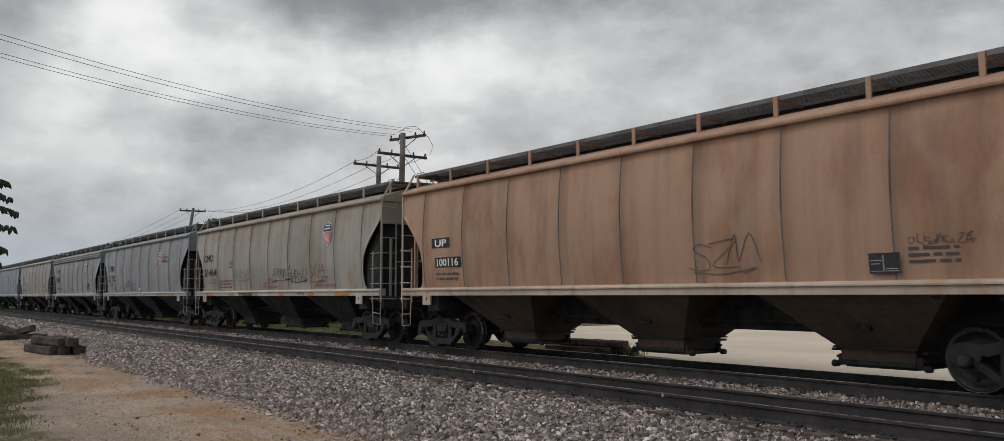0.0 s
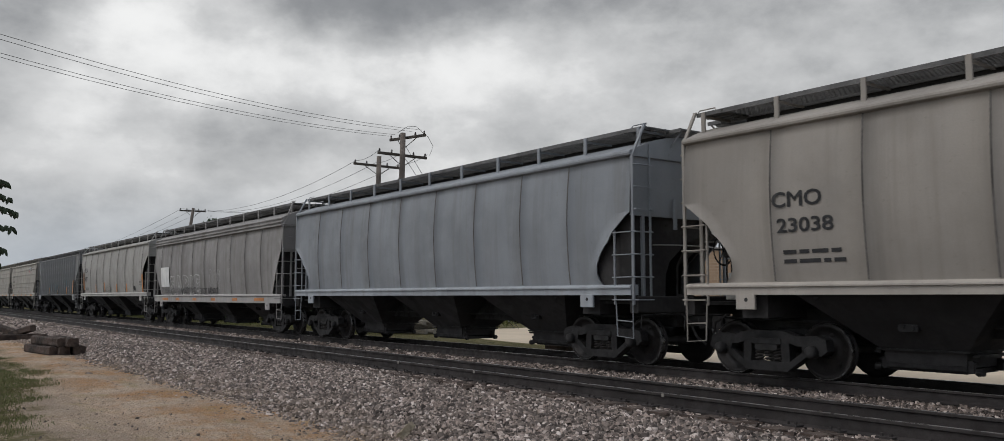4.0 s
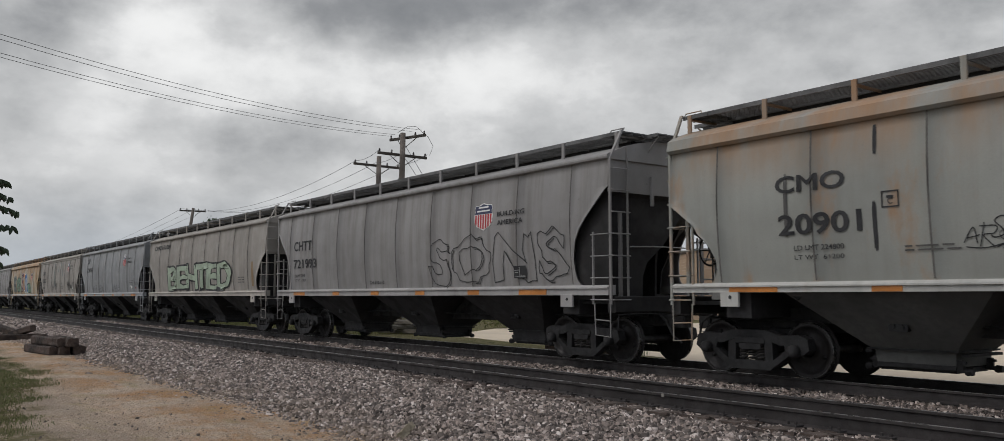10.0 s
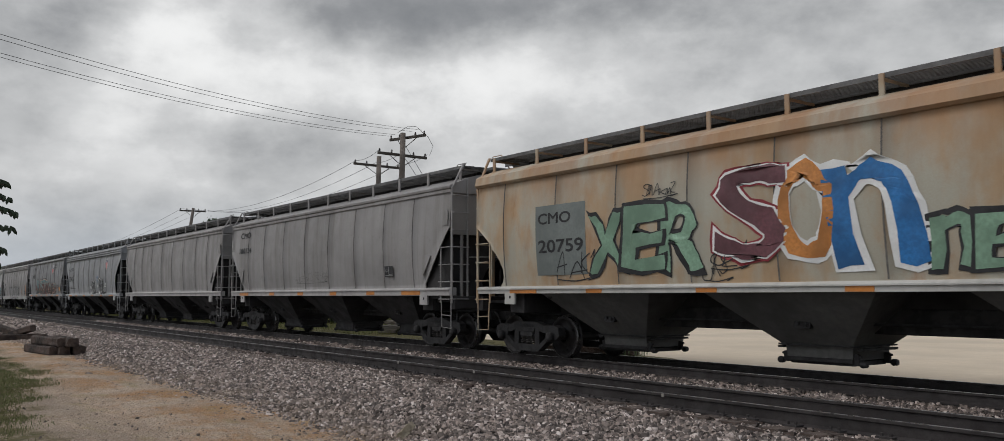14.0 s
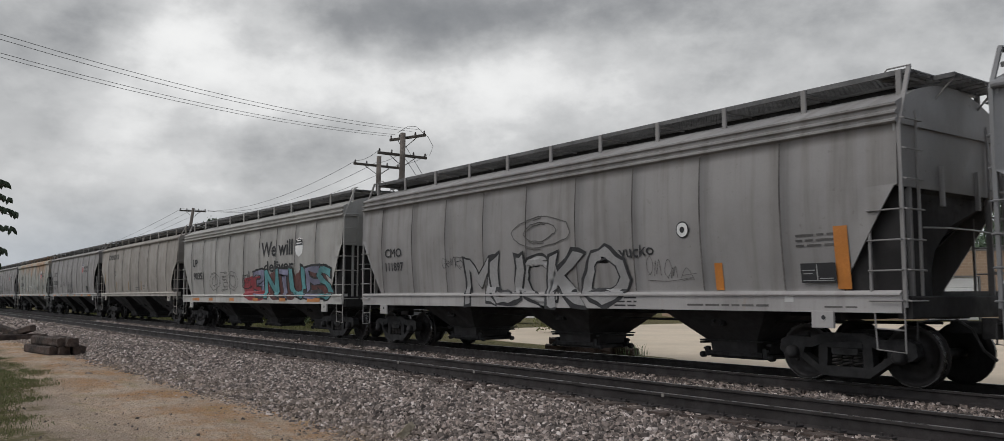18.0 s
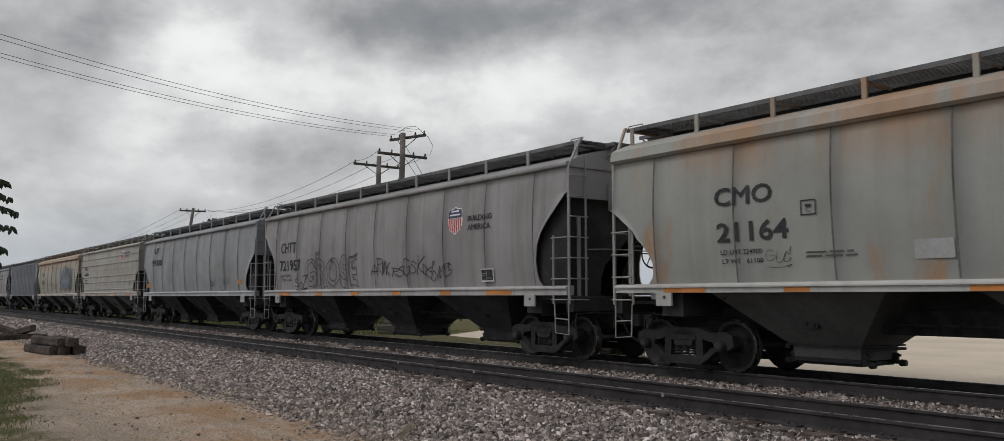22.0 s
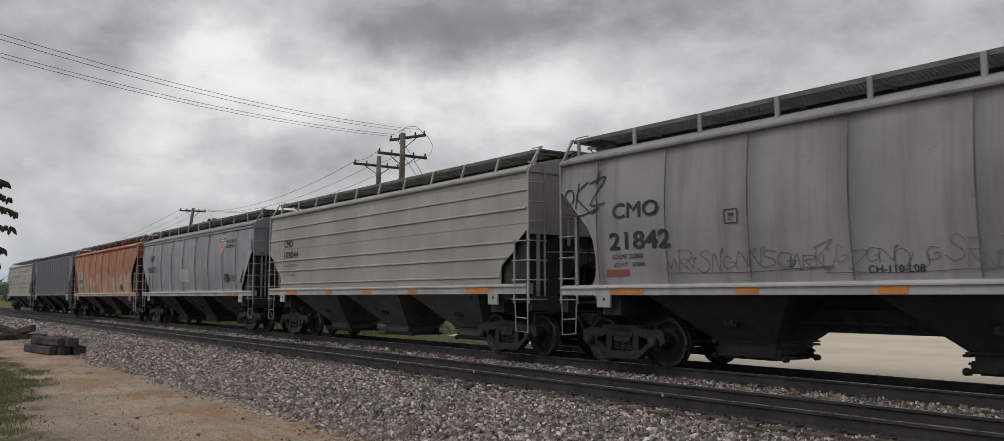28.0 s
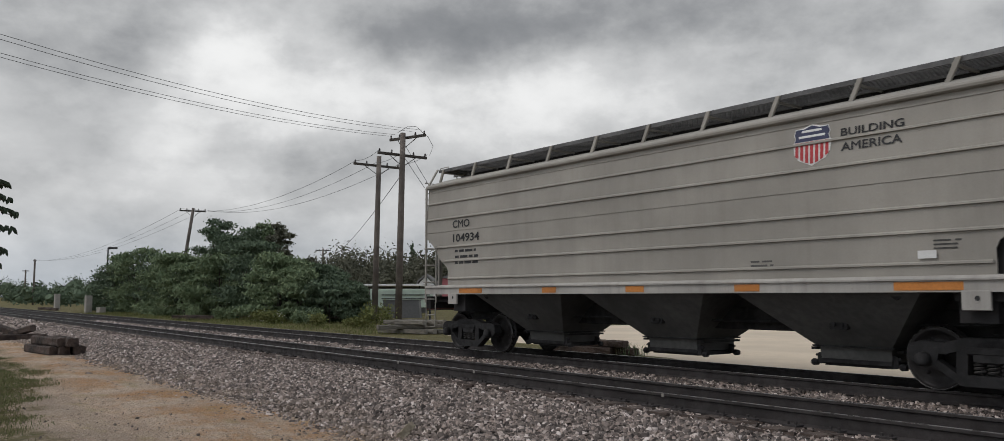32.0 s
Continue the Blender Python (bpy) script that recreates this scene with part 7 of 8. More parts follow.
        g = Geo().add([tuple(v.co) for v in order], [tuple(order[v] for v in f.verts) for f in sorted(faces, key=lambda f: f.index)])
        made = part("letter", wrap(g.mesh("letter"), kind, 0.009), mat, car)
    bm.free()
    return made


def emblem(car, kind, x0, x1, z0, z1, style):
    """A shield with a dark band above and upright stripes below, as plain shapes."""
    w, h = x1 - x0, z1 - z0

    def shield(s):
        pts = [(0.5, 0.0), (0.62, 0.06), (0.86, 0.16), (0.97, 0.32), (1.0, 0.55), (0.94, 0.70), (0.98, 0.78), (0.93, 0.92), (0.72, 0.93), (0.5, 1.0)]
        pts = pts + [(1 - a, b) for a, b in pts[-2:0:-1]]
        return [(x0 + w * (0.5 + (a - 0.5) * s), z0 + h * (0.5 + (b - 0.5) * s)) for a, b in pts]

    def poly(name, pts, lift, mat, parent):
        me = Geo().add([(a, b, 0) for a, b in pts], [tuple(range(len(pts)))]).mesh(name)
        return part(name, wrap(me, kind, lift), mat, parent)

    back = poly("emblem", shield(1.0), 0.004, STENCIL_WHITE, car)
    back["label"] = "striped shield emblem"
    cut = z0 + h * 0.60
    poly("emblem_band", [(x0 + w * 0.04, cut), (x0 + w * 0.96, cut), (x0 + w * 0.925, z0 + h * 0.70), (x0 + w * 0.96, z0 + h * 0.78), (x0 + w * 0.915, z0 + h * 0.905), (x0 + w * 0.70, z0 + h * 0.90), (x0 + w * 0.5, z0 + h * 0.965), (x0 + w * 0.30, z0 + h * 0.90), (x0 + w * 0.085, z0 + h * 0.905), (x0 + w * 0.04, z0 + h * 0.78), (x0 + w * 0.075, z0 + h * 0.70)], 0.008, NAVY if style == "logo" else STENCIL, back)
    for z in (0.815, 0.685):
        poly("emblem_bar", [(x0 + w * (0.24 if z > 0.75 else 0.16), z0 + h * z), (x0 + w * (0.76 if z > 0.75 else 0.84), z0 + h * z), (x0 + w * (0.76 if z > 0.75 else 0.84), z0 + h * (z + 0.055)), (x0 + w * (0.24 if z > 0.75 else 0.16), z0 + h * (z + 0.055))], 0.011, STENCIL_WHITE, back)
    if style == "logo2":
        return back
    mat = RED_PAINT if style == "logo" else STENCIL
    for k in range(7):
        a, b = 0.06 + 0.131 * k, 0.06 + 0.131 * k + 0.085
        low = lambda q: 0.05 + 0.40 * abs(q - 0.5) ** 1.6 * 2.0
        poly("emblem_stripe", [(x0 + w * a, z0 + h * low(a)), (x0 + w * b, z0 + h * low(b)), (x0 + w * b, cut - 0.01), (x0 + w * a, cut - 0.01)], 0.008, mat, back)
    return back


# amber reflectors along the sills
STRIPS = {
    "round_band": [(-6.2, 0.95), (-4.2, 0.5), (-1.65, 0.5), (0.9, 0.5), (3.48, 0.54), (6.05, 0.97)],
    "lip": [(-6.6, 0.95), (-4.3, 0.46), (-1.45, 0.46), (1.4, 0.46), (4.24, 0.46), (6.75, 0.95)],
    "rail_rib": [(-5.45, 0.96), (-2.5, 0.46), (0.03, 0.48), (2.6, 0.5), (5.6, 0.96)],
    "round": [(-6.5, 0.9), (-3.7, 0.46), (-1.2, 0.46), (1.28, 0.46), (3.74, 0.48), (6.0, 0.96)],
}
STRIPS["low_sill"] = STRIPS["round_band"]
for i in (1, 2, 3, 6, 9, 10, 11, 12, 14, 15, 16, 17, 19, 20, 22, 24, 25, 26, 28, 29, 32, 33, 34, 37):
    kind = TRAIN[i][0]
    s0, s1 = KINDS[kind]["sill"]
    m = min(0.115, (s1 - s0) * 0.6)
    zc = s0 + (s1 - s0) * 0.45 - 0.02
    for x, w in STRIPS.get(kind, STRIPS["round"]):
        me = Geo().box(x - w / 2, x + w / 2, -1.583, -1.574, zc - m / 2, zc + m / 2).mesh("reflector")
        part("reflector", me, AMBER, CARS[i])
# lettering and graffiti, car by car: paint, what, from x, to x, from z, to z
sign(0, "black", "plate", -6.82, -5.98, 2.55, 2.8)
sign(0, "white", "UP", -6.66, -6.12, 2.58, 2.76)
sign(0, "black", "plate", -6.69, -5.54, 2.06, 2.31)
sign(0, "white", "100116", -6.6, -5.63, 2.09, 2.28)
sign(0, "boxes", "box", 5.09, 5.56, 1.66, 1.95)
sign(0, "dark", "scribble", 1.77, 3.12, 1.71, 2.41)
sign(0, "dark", "scribble", 5.7, 6.56, 2.02, 2.19)
sign(0, "dark", "bars3", 5.67, 6.38, 1.76, 2.03)
sign(0, "dark", "bars2", -6.68, -5.65, 1.7, 1.94)
sign(1, "black", "CMO", -7.16, -5.98, 2.77, 3.07)
sign(1, "black", "21464", -7.13, -5.59, 2.17, 2.49)
sign(1, "black", "LD LMT 223300", -6.68, -5.59, 1.98, 2.05)
sign(1, "black", "LT WT  62700", -6.6, -5.64, 1.86, 1.93)
sign(1, "black", "scribble", 0.5, 2.06, 1.88, 2.39)
sign(1, "black", "scribble", 2.04, 3.45, 1.81, 2.39)
sign(1, "dark", "scribble", -3.72, -1.71, 1.93, 2.43)
sign(1, "rust", "CAUTION", -0.13, 0.37, 1.90, 1.99)
sign(1, "rust", "OPEN HATCH", -0.43, 0.28, 1.77, 1.86)
sign(1, "rust", "bars1", 0.34, 0.80, 1.77, 1.90)
sign(1, "rust", "BEFORE UNLOADING CAR", -0.51, 0.86, 1.64, 1.73)
sign(1, "rust", "CAUTION", 4.52, 5.02, 1.90, 1.99)
sign(1, "rust", "OPEN HATCH", 4.22, 4.93, 1.77, 1.86)
sign(1, "rust", "BEFORE UNLOADING CAR", 4.12, 5.5, 1.64, 1.73)
sign(1, "black", "tag:SAVE", 2.63, 3.25, 1.39, 1.49)
sign(1, "black", "scribble", -2.94, -1.5, 1.37, 1.50)
sign(1, "rust", "bars3", -5.27, -3.77, 1.63, 2.0)
sign(1, "rust", "scribble", 3.64, 4.69, 1.8, 2.34)
sign(1, "black", "plate C", -3.98, -3.72, 2.47, 2.75)
sign(1, "logo", "logo", 4.7, 5.29, 2.92, 3.68)
sign(2, "black", "CMO", -6.8, -5.62, 2.78, 3.1)
sign(2, "black", "21713", -6.87, -5.33, 2.2, 2.55)
sign(2, "black", "bars2", -6.83, -5.89, 1.89, 2.12)
sign(2, "black", "scribble", -3.05, -1.39, 1.72, 2.25)
sign(2, "black", "scribble", -1.31, -0.59, 1.78, 2.14)
sign(2, "black", "CH-110-L08", -1.55, -0.71, 1.66, 1.76)
sign(2, "black", "plate C", -4.1, -3.84, 2.53, 2.8)
sign(2, "white", "plate", 0.06, 0.32, 1.66, 1.79)
sign(2, "logo", "logo", 3.63, 4.37, 2.89, 3.55)
sign(2, "black", "BUILDING", 4.49, 5.51, 3.18, 3.28)
sign(2, "black", "AMERICA", 4.5, 5.4, 2.98, 3.11)
sign(3, "black", "CMO", -6.23, -5.07, 3.03, 3.33)
sign(3, "black", "20383", -6.46, -4.88, 2.4, 2.75)
sign(3, "black", "bars2", -6.18, -4.46, 1.79, 1.99)
sign(3, "black", "plate C", -4.66, -4.4, 2.74, 2.98)
sign(3, "black", "bars2", -1.28, 0.03, 1.78, 1.89)
sign(3, "logo", "logo", 3.67, 4.48, 2.96, 3.62)
sign(3, "boxes", "box", 4.65, 5.24, 1.85, 2.17)
sign(4, "black", "CMO", -6.06, -5.16, 2.73, 2.98)
sign(4, "black", "23038", -5.98, -4.98, 2.33, 2.56)
sign(4, "black", "bars2", -5.89, -4.79, 1.79, 2.08)
sign(4, "dark", "bars3", 5.43, 6.13, 2.02, 2.24)
sign(4, "dark", "bars3", 5.54, 6.28, 1.71, 1.91)
sign(6, "white", "plate", -6.87, -5.5, 1.8, 2.73)
sign(6, "black", "FURX", -6.78, -5.89, 2.32, 2.65)
sign(6, "black", "843595", -6.79, -5.54, 1.92, 2.19)
sign(6, "whitepaint", "outline:SARIE", -5.47, -0.95, 1.4, 2.29)
sign(6, "black", "scribble", -6.35, -2.34, 1.41, 1.74)
sign(6, "black", "tag:BANDIT", 0.13, 1.41, 1.45, 1.70)
sign(6, "black", "tag:BANDIT", -2.17, -1.30, 1.45, 1.74)
sign(6, "black", "tag:BANDIT", -3.65, -2.63, 1.45, 1.74)
sign(6, "black", "tag:BANDIT", -0.97, -0.07, 1.45, 1.71)
sign(6, "palegrey", "outline:OOO", 0.34, 1.73, 1.73, 2.45)
sign(7, "black", "FCTX", -7.06, -6.16, 2.87, 3.16)
sign(7, "black", "1007", -7.01, -6.18, 2.31, 2.6)
sign(7, "black", "bars2", -6.92, -5.92, 1.7, 1.93)
sign(7, "amber", "plate", -7.48, -7.26, 1.78, 2.86)
sign(7, "amber", "plate", -3.87, -3.7, 1.63, 2.09)
sign(7, "amber", "plate", -1.47, -1.25, 1.62, 2.18)
sign(7, "amber", "plate", 1.59, 1.81, 1.6, 2.05)
sign(7, "amber", "plate", 3.95, 4.17, 1.59, 2.04)
sign(7, "amber", "plate", 7.36, 7.58, 1.58, 2.5)
sign(7, "boxes", "box", 5.66, 6.08, 1.67, 1.89)
sign(7, "dark", "bars3", 6.8, 7.37, 1.94, 2.16)
sign(7, "dark", "scribble", -1.74, 0.13, 1.65, 2.17)
sign(7, "dark", "bars2", -0.02, 0.45, 1.67, 1.88)
sign(8, "black", "U", -5.47, -5.13, 2.72, 3.06)
sign(8, "black", "P", -4.82, -4.5, 2.71, 3.05)
sign(8, "black", "89", -5.66, -5.07, 2.16, 2.51)
sign(8, "black", "98", -4.82, -4.26, 2.16, 2.5)
sign(8, "black", "1", -3.95, -3.82, 2.16, 2.48)
sign(8, "logo3", "logo", -0.43, 0.19, 2.69, 3.4)
sign(8, "teal", "fat:EAN", -3.72, -0.37, 1.5, 2.40)
sign(8, "black", "scribble", 2.55, 3.05, 1.95, 2.45)
sign(8, "teal", "fat:REMO", -0.37, 2.6, 1.57, 2.24)
sign(8, "deepgreen", "cloud", 2.85, 6.0, 1.52, 2.36)
sign(8, "deepgreen", "cloud", -0.35, 2.55, 1.52, 2.0)
sign(8, "deepgreen", "cloud", -3.7, -0.5, 1.52, 2.05)
sign(8, "teal", "fat:YEM", 3.01, 5.75, 1.50, 2.62)
sign(8, "amber", "plate", -2.51, -2.33, 1.57, 2.03)
sign(8, "amber", "plate", 1.27, 1.38, 1.54, 2.09)
sign(8, "amber", "plate", 4.68, 4.81, 1.54, 2.01)
sign(8, "amber", "plate", 6.92, 7.12, 1.54, 2.49)
sign(8, "black", "CH-100", 5.67, 6.19, 1.72, 1.83)
sign(8, "black", "-120", 6.48, 6.8, 1.72, 1.84)
sign(8, "white", "plate", 4.89, 5.37, 1.74, 2.07)
sign(8, "boxes", "box", 4.93, 5.34, 1.77, 2.03)
sign(8, "dark", "bars3", 5.86, 6.16, 1.92, 2.31)
sign(9, "black", "CMO", -6.2, -5.47, 3.03, 3.25)
sign(9, "black", "104555", -6.2, -5.02, 2.67, 2.87)
sign(9, "black", "bars3", -6.17, -5.14, 2.07, 2.46)
sign(9, "logo", "logo", 3.61, 4.25, 3.34, 3.96)
sign(9, "black", "BUILDING", 4.25, 5.36, 3.78, 3.88)
sign(9, "black", "AMERICA", 4.26, 5.28, 3.56, 3.67)
sign(9, "dark", "bars2", -2.5, -2.07, 1.78, 1.91)
sign(9, "dark", "bars3", 2.6, 3.03, 1.75, 1.89)
sign(10, "black", "CMO", -6.22, -5.5, 3.04, 3.22)
sign(10, "black", "105087", -6.23, -5.06, 2.61, 2.84)
sign(10, "black", "LD LMT 225000 LO", -6.18, -5.14, 2.35, 2.41)
sign(10, "black", "LT WT   61000", -6.17, -5.3, 2.21, 2.27)
sign(10, "black", "CU FT   5239", -6.14, -5.29, 2.04, 2.12)
sign(10, "dark", "bars2", -2.47, -2.04, 1.78, 1.89)
sign(11, "black", "CMO", -6.09, -4.87, 2.95, 3.22)
sign(11, "black", "20901", -6.05, -4.62, 2.28, 2.61)
sign(11, "logo", "logo", 5.04, 5.7, 2.69, 3.4)
sign(11, "black", "BUILDING", 5.84, 6.91, 3.14, 3.26)
sign(11, "black", "AMERICA", 5.84, 6.81, 2.93, 3.06)
sign(11, "dark", "scribble", -2.76, -1.18, 1.92, 2.39)
sign(11, "black", "scribble", 2.62, 3.66, 1.89, 2.28)
sign(11, "greyplate", "plate", 1.97, 2.56, 1.95, 2.21)
sign(11, "boxes", "box", 6.21, 6.61, 2.01, 2.22)
sign(11, "dark", "bars3", 4.91, 5.63, 1.91, 2.2)
sign(12, "black", "CHTT", -6.87, -5.47, 2.84, 3.16)
sign(12, "black", "721993", -6.9, -5.1, 2.26, 2.56)
sign(12, "logo", "logo", 3.83, 4.59, 2.87, 3.52)
sign(12, "black", "BUILDING", 4.76, 5.77, 3.16, 3.27)
sign(12, "black", "AMERICA", 4.76, 5.72, 2.96, 3.08)
sign(12, "blackline", "outline:SONS", 1.81, 7.16, 1.66, 2.74)
sign(12, "boxes", "box", 5.37, 5.81, 1.74, 2.01)
sign(12, "black", "LD LMT 223000", -6.85, -6.02, 1.98, 2.07)
sign(12, "black", "LT WT   63000", -6.83, -5.99, 1.83, 1.91)
sign(12, "black", "CH-110-L10", -1.53, -0.68, 1.68, 1.78)
sign(13, "black", "CMO101001", -7.01, -4.27, 3.6, 3.82)
sign(13, "piece", "fat:BEHTED", -4.39, 4.2, 1.56, 2.79)
sign(13, "dark", "bars3", 5.09, 5.73, 1.83, 2.11)
sign(13, "tanplate", "plate", 6.53, 6.74, 1.72, 2.64)
sign(14, "black", "UP", -6.0, -5.23, 3.41, 3.73)
sign(14, "black", "112076", -6.13, -4.39, 2.87, 3.16)
sign(14, "logo", "logo", 3.63, 4.32, 2.98, 3.69)
sign(14, "black", "BUILDING", 4.58, 5.57, 3.4, 3.49)
sign(14, "black", "AMERICA", 4.58, 5.54, 3.17, 3.28)
sign(14, "black", "scribble", -4.47, -3.1, 1.65, 2.06)
sign(14, "black", "scribble", -2.67, -1.33, 1.66, 2.04)
sign(14, "black", "scribble", 1.25, 2.59, 1.64, 2.02)
sign(14, "dark", "bars3", 5.14, 5.87, 1.96, 2.22)
sign(14, "white", "plate", 5.56, 5.84, 1.78, 1.91)
sign(14, "black", "bars1", 5.59, 5.81, 1.76, 1.90)
sign(14, "palegrey", "plate", 5.18, 5.40, 1.86, 1.96)
sign(14, "black", "EMPTY LOAD", 6.28, 6.86, 2.06, 2.12)
sign(14, "black", "bars1", 6.28, 6.98, 1.94, 2.04)
sign(14, "redpaint", "plate", 6.36, 6.52, 1.76, 1.86)
sign(15, "black", "CMO", -6.51, -5.4, 3.02, 3.31)
sign(15, "black", "22662", -6.53, -5.0, 2.44, 2.75)
sign(15, "black", "bars2", -6.5, -5.53, 1.94, 2.1)
sign(15, "logo", "logo", 3.78, 4.46, 3.05, 3.73)
sign(15, "black", "BUILDING", 4.67, 5.67, 3.41, 3.53)
sign(15, "black", "AMERICA", 4.66, 5.61, 3.23, 3.34)
sign(15, "black", "VANDO", -1.03, -0.26, 2.07, 2.33)
sign(15, "blackline", "outline:O", -1.21, -0.51, 1.9, 2.49)
sign(15, "black", "VANDO", 3.68, 4.88, 2.06, 2.33)
sign(15, "blackline", "outline:O", 3.9, 4.69, 1.82, 2.47)
sign(15, "dark", "bars3", -2.38, -1.63, 1.85, 2.17)
sign(15, "black", "WARNING", 1.47, 1.99, 2.22, 2.3)
sign(15, "dark", "bars3", 1.32, 2.12, 1.9, 2.13)
sign(15, "boxes", "box", 5.06, 5.49, 1.92, 2.17)
sign(15, "green", "plate", 5.44, 5.65, 1.75, 1.89)
sign(15, "white", "plate", 5.75, 5.95, 1.87, 2.02)
sign(15, "dark", "bars3", 5.63, 6.33, 2.16, 2.33)
sign(15, "black", "plate C", -4.25, -3.99, 2.76, 3.0)
sign(16, "tealgrey", "plate", -6.09, -4.49, 1.78, 3.26)
sign(16, "black", "CMO", -6.0, -4.93, 2.86, 3.1)
sign(16, "black", "20759", -6.0, -4.56, 2.25, 2.53)
sign(16, "mint", "fat:XER", -4.37, -1.43, 1.73, 3.06)
sign(11, "black", "LD LMT 224800", -5.79, -4.93, 2.04, 2.12)
sign(11, "black", "LT WT  61200", -5.79, -4.94, 1.9, 1.97)
sign(11, "black", "plate C", -4.31, -4.05, 2.59, 2.83)
sign(11, "dark", "bars2", -4.01, -3.24, 1.94, 2.05)
sign(11, "black", "scribble", -3.18, -2.69, 1.96, 2.31)
sign(11, "dark", "cloud", -5.94, -5.87, 2.25, 3.27)
sign(11, "black", "cloud", -4.43, -4.37, 3.37, 3.82)
sign(11, "black", "cloud", -4.46, -4.39, 1.98, 2.71)
sign(15, "tealgrey", "cloud", -1.5, -1.24, 2.01, 3.89)
sign(15, "tealgrey", "cloud", 0.16, 0.39, 3.12, 3.59)
sign(15, "tealgrey", "cloud", 0.98, 1.19, 3.32, 3.82)
sign(15, "tealgrey", "cloud", 1.86, 2.05, 2.77, 3.81)
sign(16, "black", "scribble", -1.53, -0.89, 1.59, 2.06)
sign(16, "black", "scribble", -2.89, -2.02, 3.13, 3.4)
sign(16, "black", "scribble", -5.45, -4.23, 1.65, 2.26)
sign(16, "plum", "fat:S", -1.17, 0.25, 1.81, 3.56)
sign(16, "orange", "fat:O", 0.05, 1.07, 1.77, 3.49)
sign(16, "blue", "fat:n", 0.97, 2.36, 1.67, 3.37)
sign(16, "mint", "fat:nER", 2.47, 4.36, 1.63, 2.5)
sign(16, "black", "scribble", -1.35, -0.55, 1.78, 2.26)
sign(16, "logo", "logo", 4.45, 5.24, 2.74, 3.4)
sign(17, "black", "CMO", -6.91, -5.87, 3.53, 3.76)
sign(17, "black", "180124", -6.94, -5.7, 2.96, 3.17)
sign(17, "boxes", "box", 4.64, 5.11, 1.88, 2.17)
sign(17, "dark", "scribble", -1.68, 0.83, 1.76, 2.09)
sign(19, "black", "CMO", -6.46, -5.29, 3.06, 3.31)
sign(19, "black", "20415", -6.67, -5.24, 2.37, 2.72)
sign(19, "black", "bars2", -6.43, -4.65, 1.83, 2.03)
sign(19, "logo", "logo", 4.56, 5.1, 2.95, 3.66)
sign(19, "dice", "fat:RL", 0.72, 2.45, 1.45, 2.40)
sign(19, "dice", "fat:RL", 2.86, 4.60, 1.44, 2.46)
sign(19, "black", "plate C", -4.99, -4.73, 2.73, 2.98)
for x, z, h in ((0.3, 1.92, 0.105), (0.53, 1.91, 0.105), (2.36, 1.98, 0.10), (2.55, 1.98, 0.095), (4.36, 2.02, 0.13), (4.63, 2.02, 0.13)):
    sign(19, "white", "eye", x - h, x + h, z - h, z + h)
sign(19, "bluepaint", "FREE", 2.14, 2.61, 2.44, 2.58)
sign(19, "bluepaint", "TECHO", 2.17, 2.68, 2.21, 2.37)
sign(20, "black", "UP", -5.28, -4.57, 3.44, 3.76)
sign(20, "black", "99216", -5.75, -4.09, 2.83, 3.14)
sign(20, "logo", "logo", 3.52, 4.26, 3.07, 3.74)
sign(20, "black", "BUILDING", 4.43, 5.42, 3.68, 3.77)
sign(20, "black", "AMERICA", 4.42, 5.38, 3.47, 3.59)
sign(20, "maroon", "cloud", -4.26, 5.51, 1.52, 2.39)
sign(20, "nightteal", "fat:JUSTO", -3.96, 1.97, 1.5, 2.78)
sign(20, "nightteal", "fat:CRASS", 2.09, 5.16, 1.48, 2.41)
sign(20, "black", "scribble", 6.92, 7.78, 3.02, 3.72)
sign(20, "black", "2020", 5.57, 6.36, 1.95, 2.23)
sign(20, "amber", "plate", 6.39, 6.91, 1.78, 2.02)
sign(21, "black", "CMO", -6.72, -5.82, 2.4, 2.64)
sign(21, "black", "111897", -6.71, -5.75, 2.02, 2.26)
sign(21, "silver", "fat:MUCKO", -2.73, 2.6, 1.08, 2.31)
sign(21, "black", "bars3", 2.36, 2.96, 1.12, 1.34)
sign(21, "dark", "bars1", 4.2, 5.9, 1.14, 1.22)
sign(21, "whitepaint", "plate", 6.2, 6.36, 1.25, 1.37)
sign(21, "dark", "bars1", 6.9, 7.5, 1.14, 1.2)
sign(21, "black", "tag:yucko", 2.5, 3.44, 2.02, 2.30)
sign(21, "black", "eye", 4.0, 4.3, 2.36, 2.66)
sign(21, "dark", "scribble", 3.21, 4.32, 1.61, 2.02)
sign(21, "black", "scribble", -3.82, -2.79, 2.02, 2.38)
sign(21, "boxes", "box", 6.51, 7.11, 1.54, 1.84)
sign(21, "amber", "plate", 7.1, 7.33, 1.44, 2.38)
sign(21, "amber", "plate", 4.81, 4.98, 1.44, 1.9)
sign(21, "dark", "bars3", 6.44, 7.1, 2.06, 2.3)
sign(21, "dark", "outline:O", -0.89, 1.12, 2.39, 3.02)
sign(22, "black", "UP", -6.6, -5.95, 2.61, 2.94)
sign(22, "black", "90351", -6.53, -5.16, 2.06, 2.37)
sign(22, "dark", "outline:OEO", -4.37, -0.96, 1.61, 2.31)
sign(22, "black", "We will", 1.53, 4.38, 2.75, 3.29)
sign(22, "black", "deliver", 1.79, 4.46, 2.2, 2.6)
sign(22, "logo2", "logo", 4.62, 5.24, 2.65, 3.3)
sign(22, "black", "scribble", -0.49, 0.5, 1.63, 2.39)
sign(22, "redpaint", "cloud", -0.4, 2.26, 1.18, 2.1)
sign(22, "maroon", "cloud", 2.13, 4.75, 1.19, 2.22)
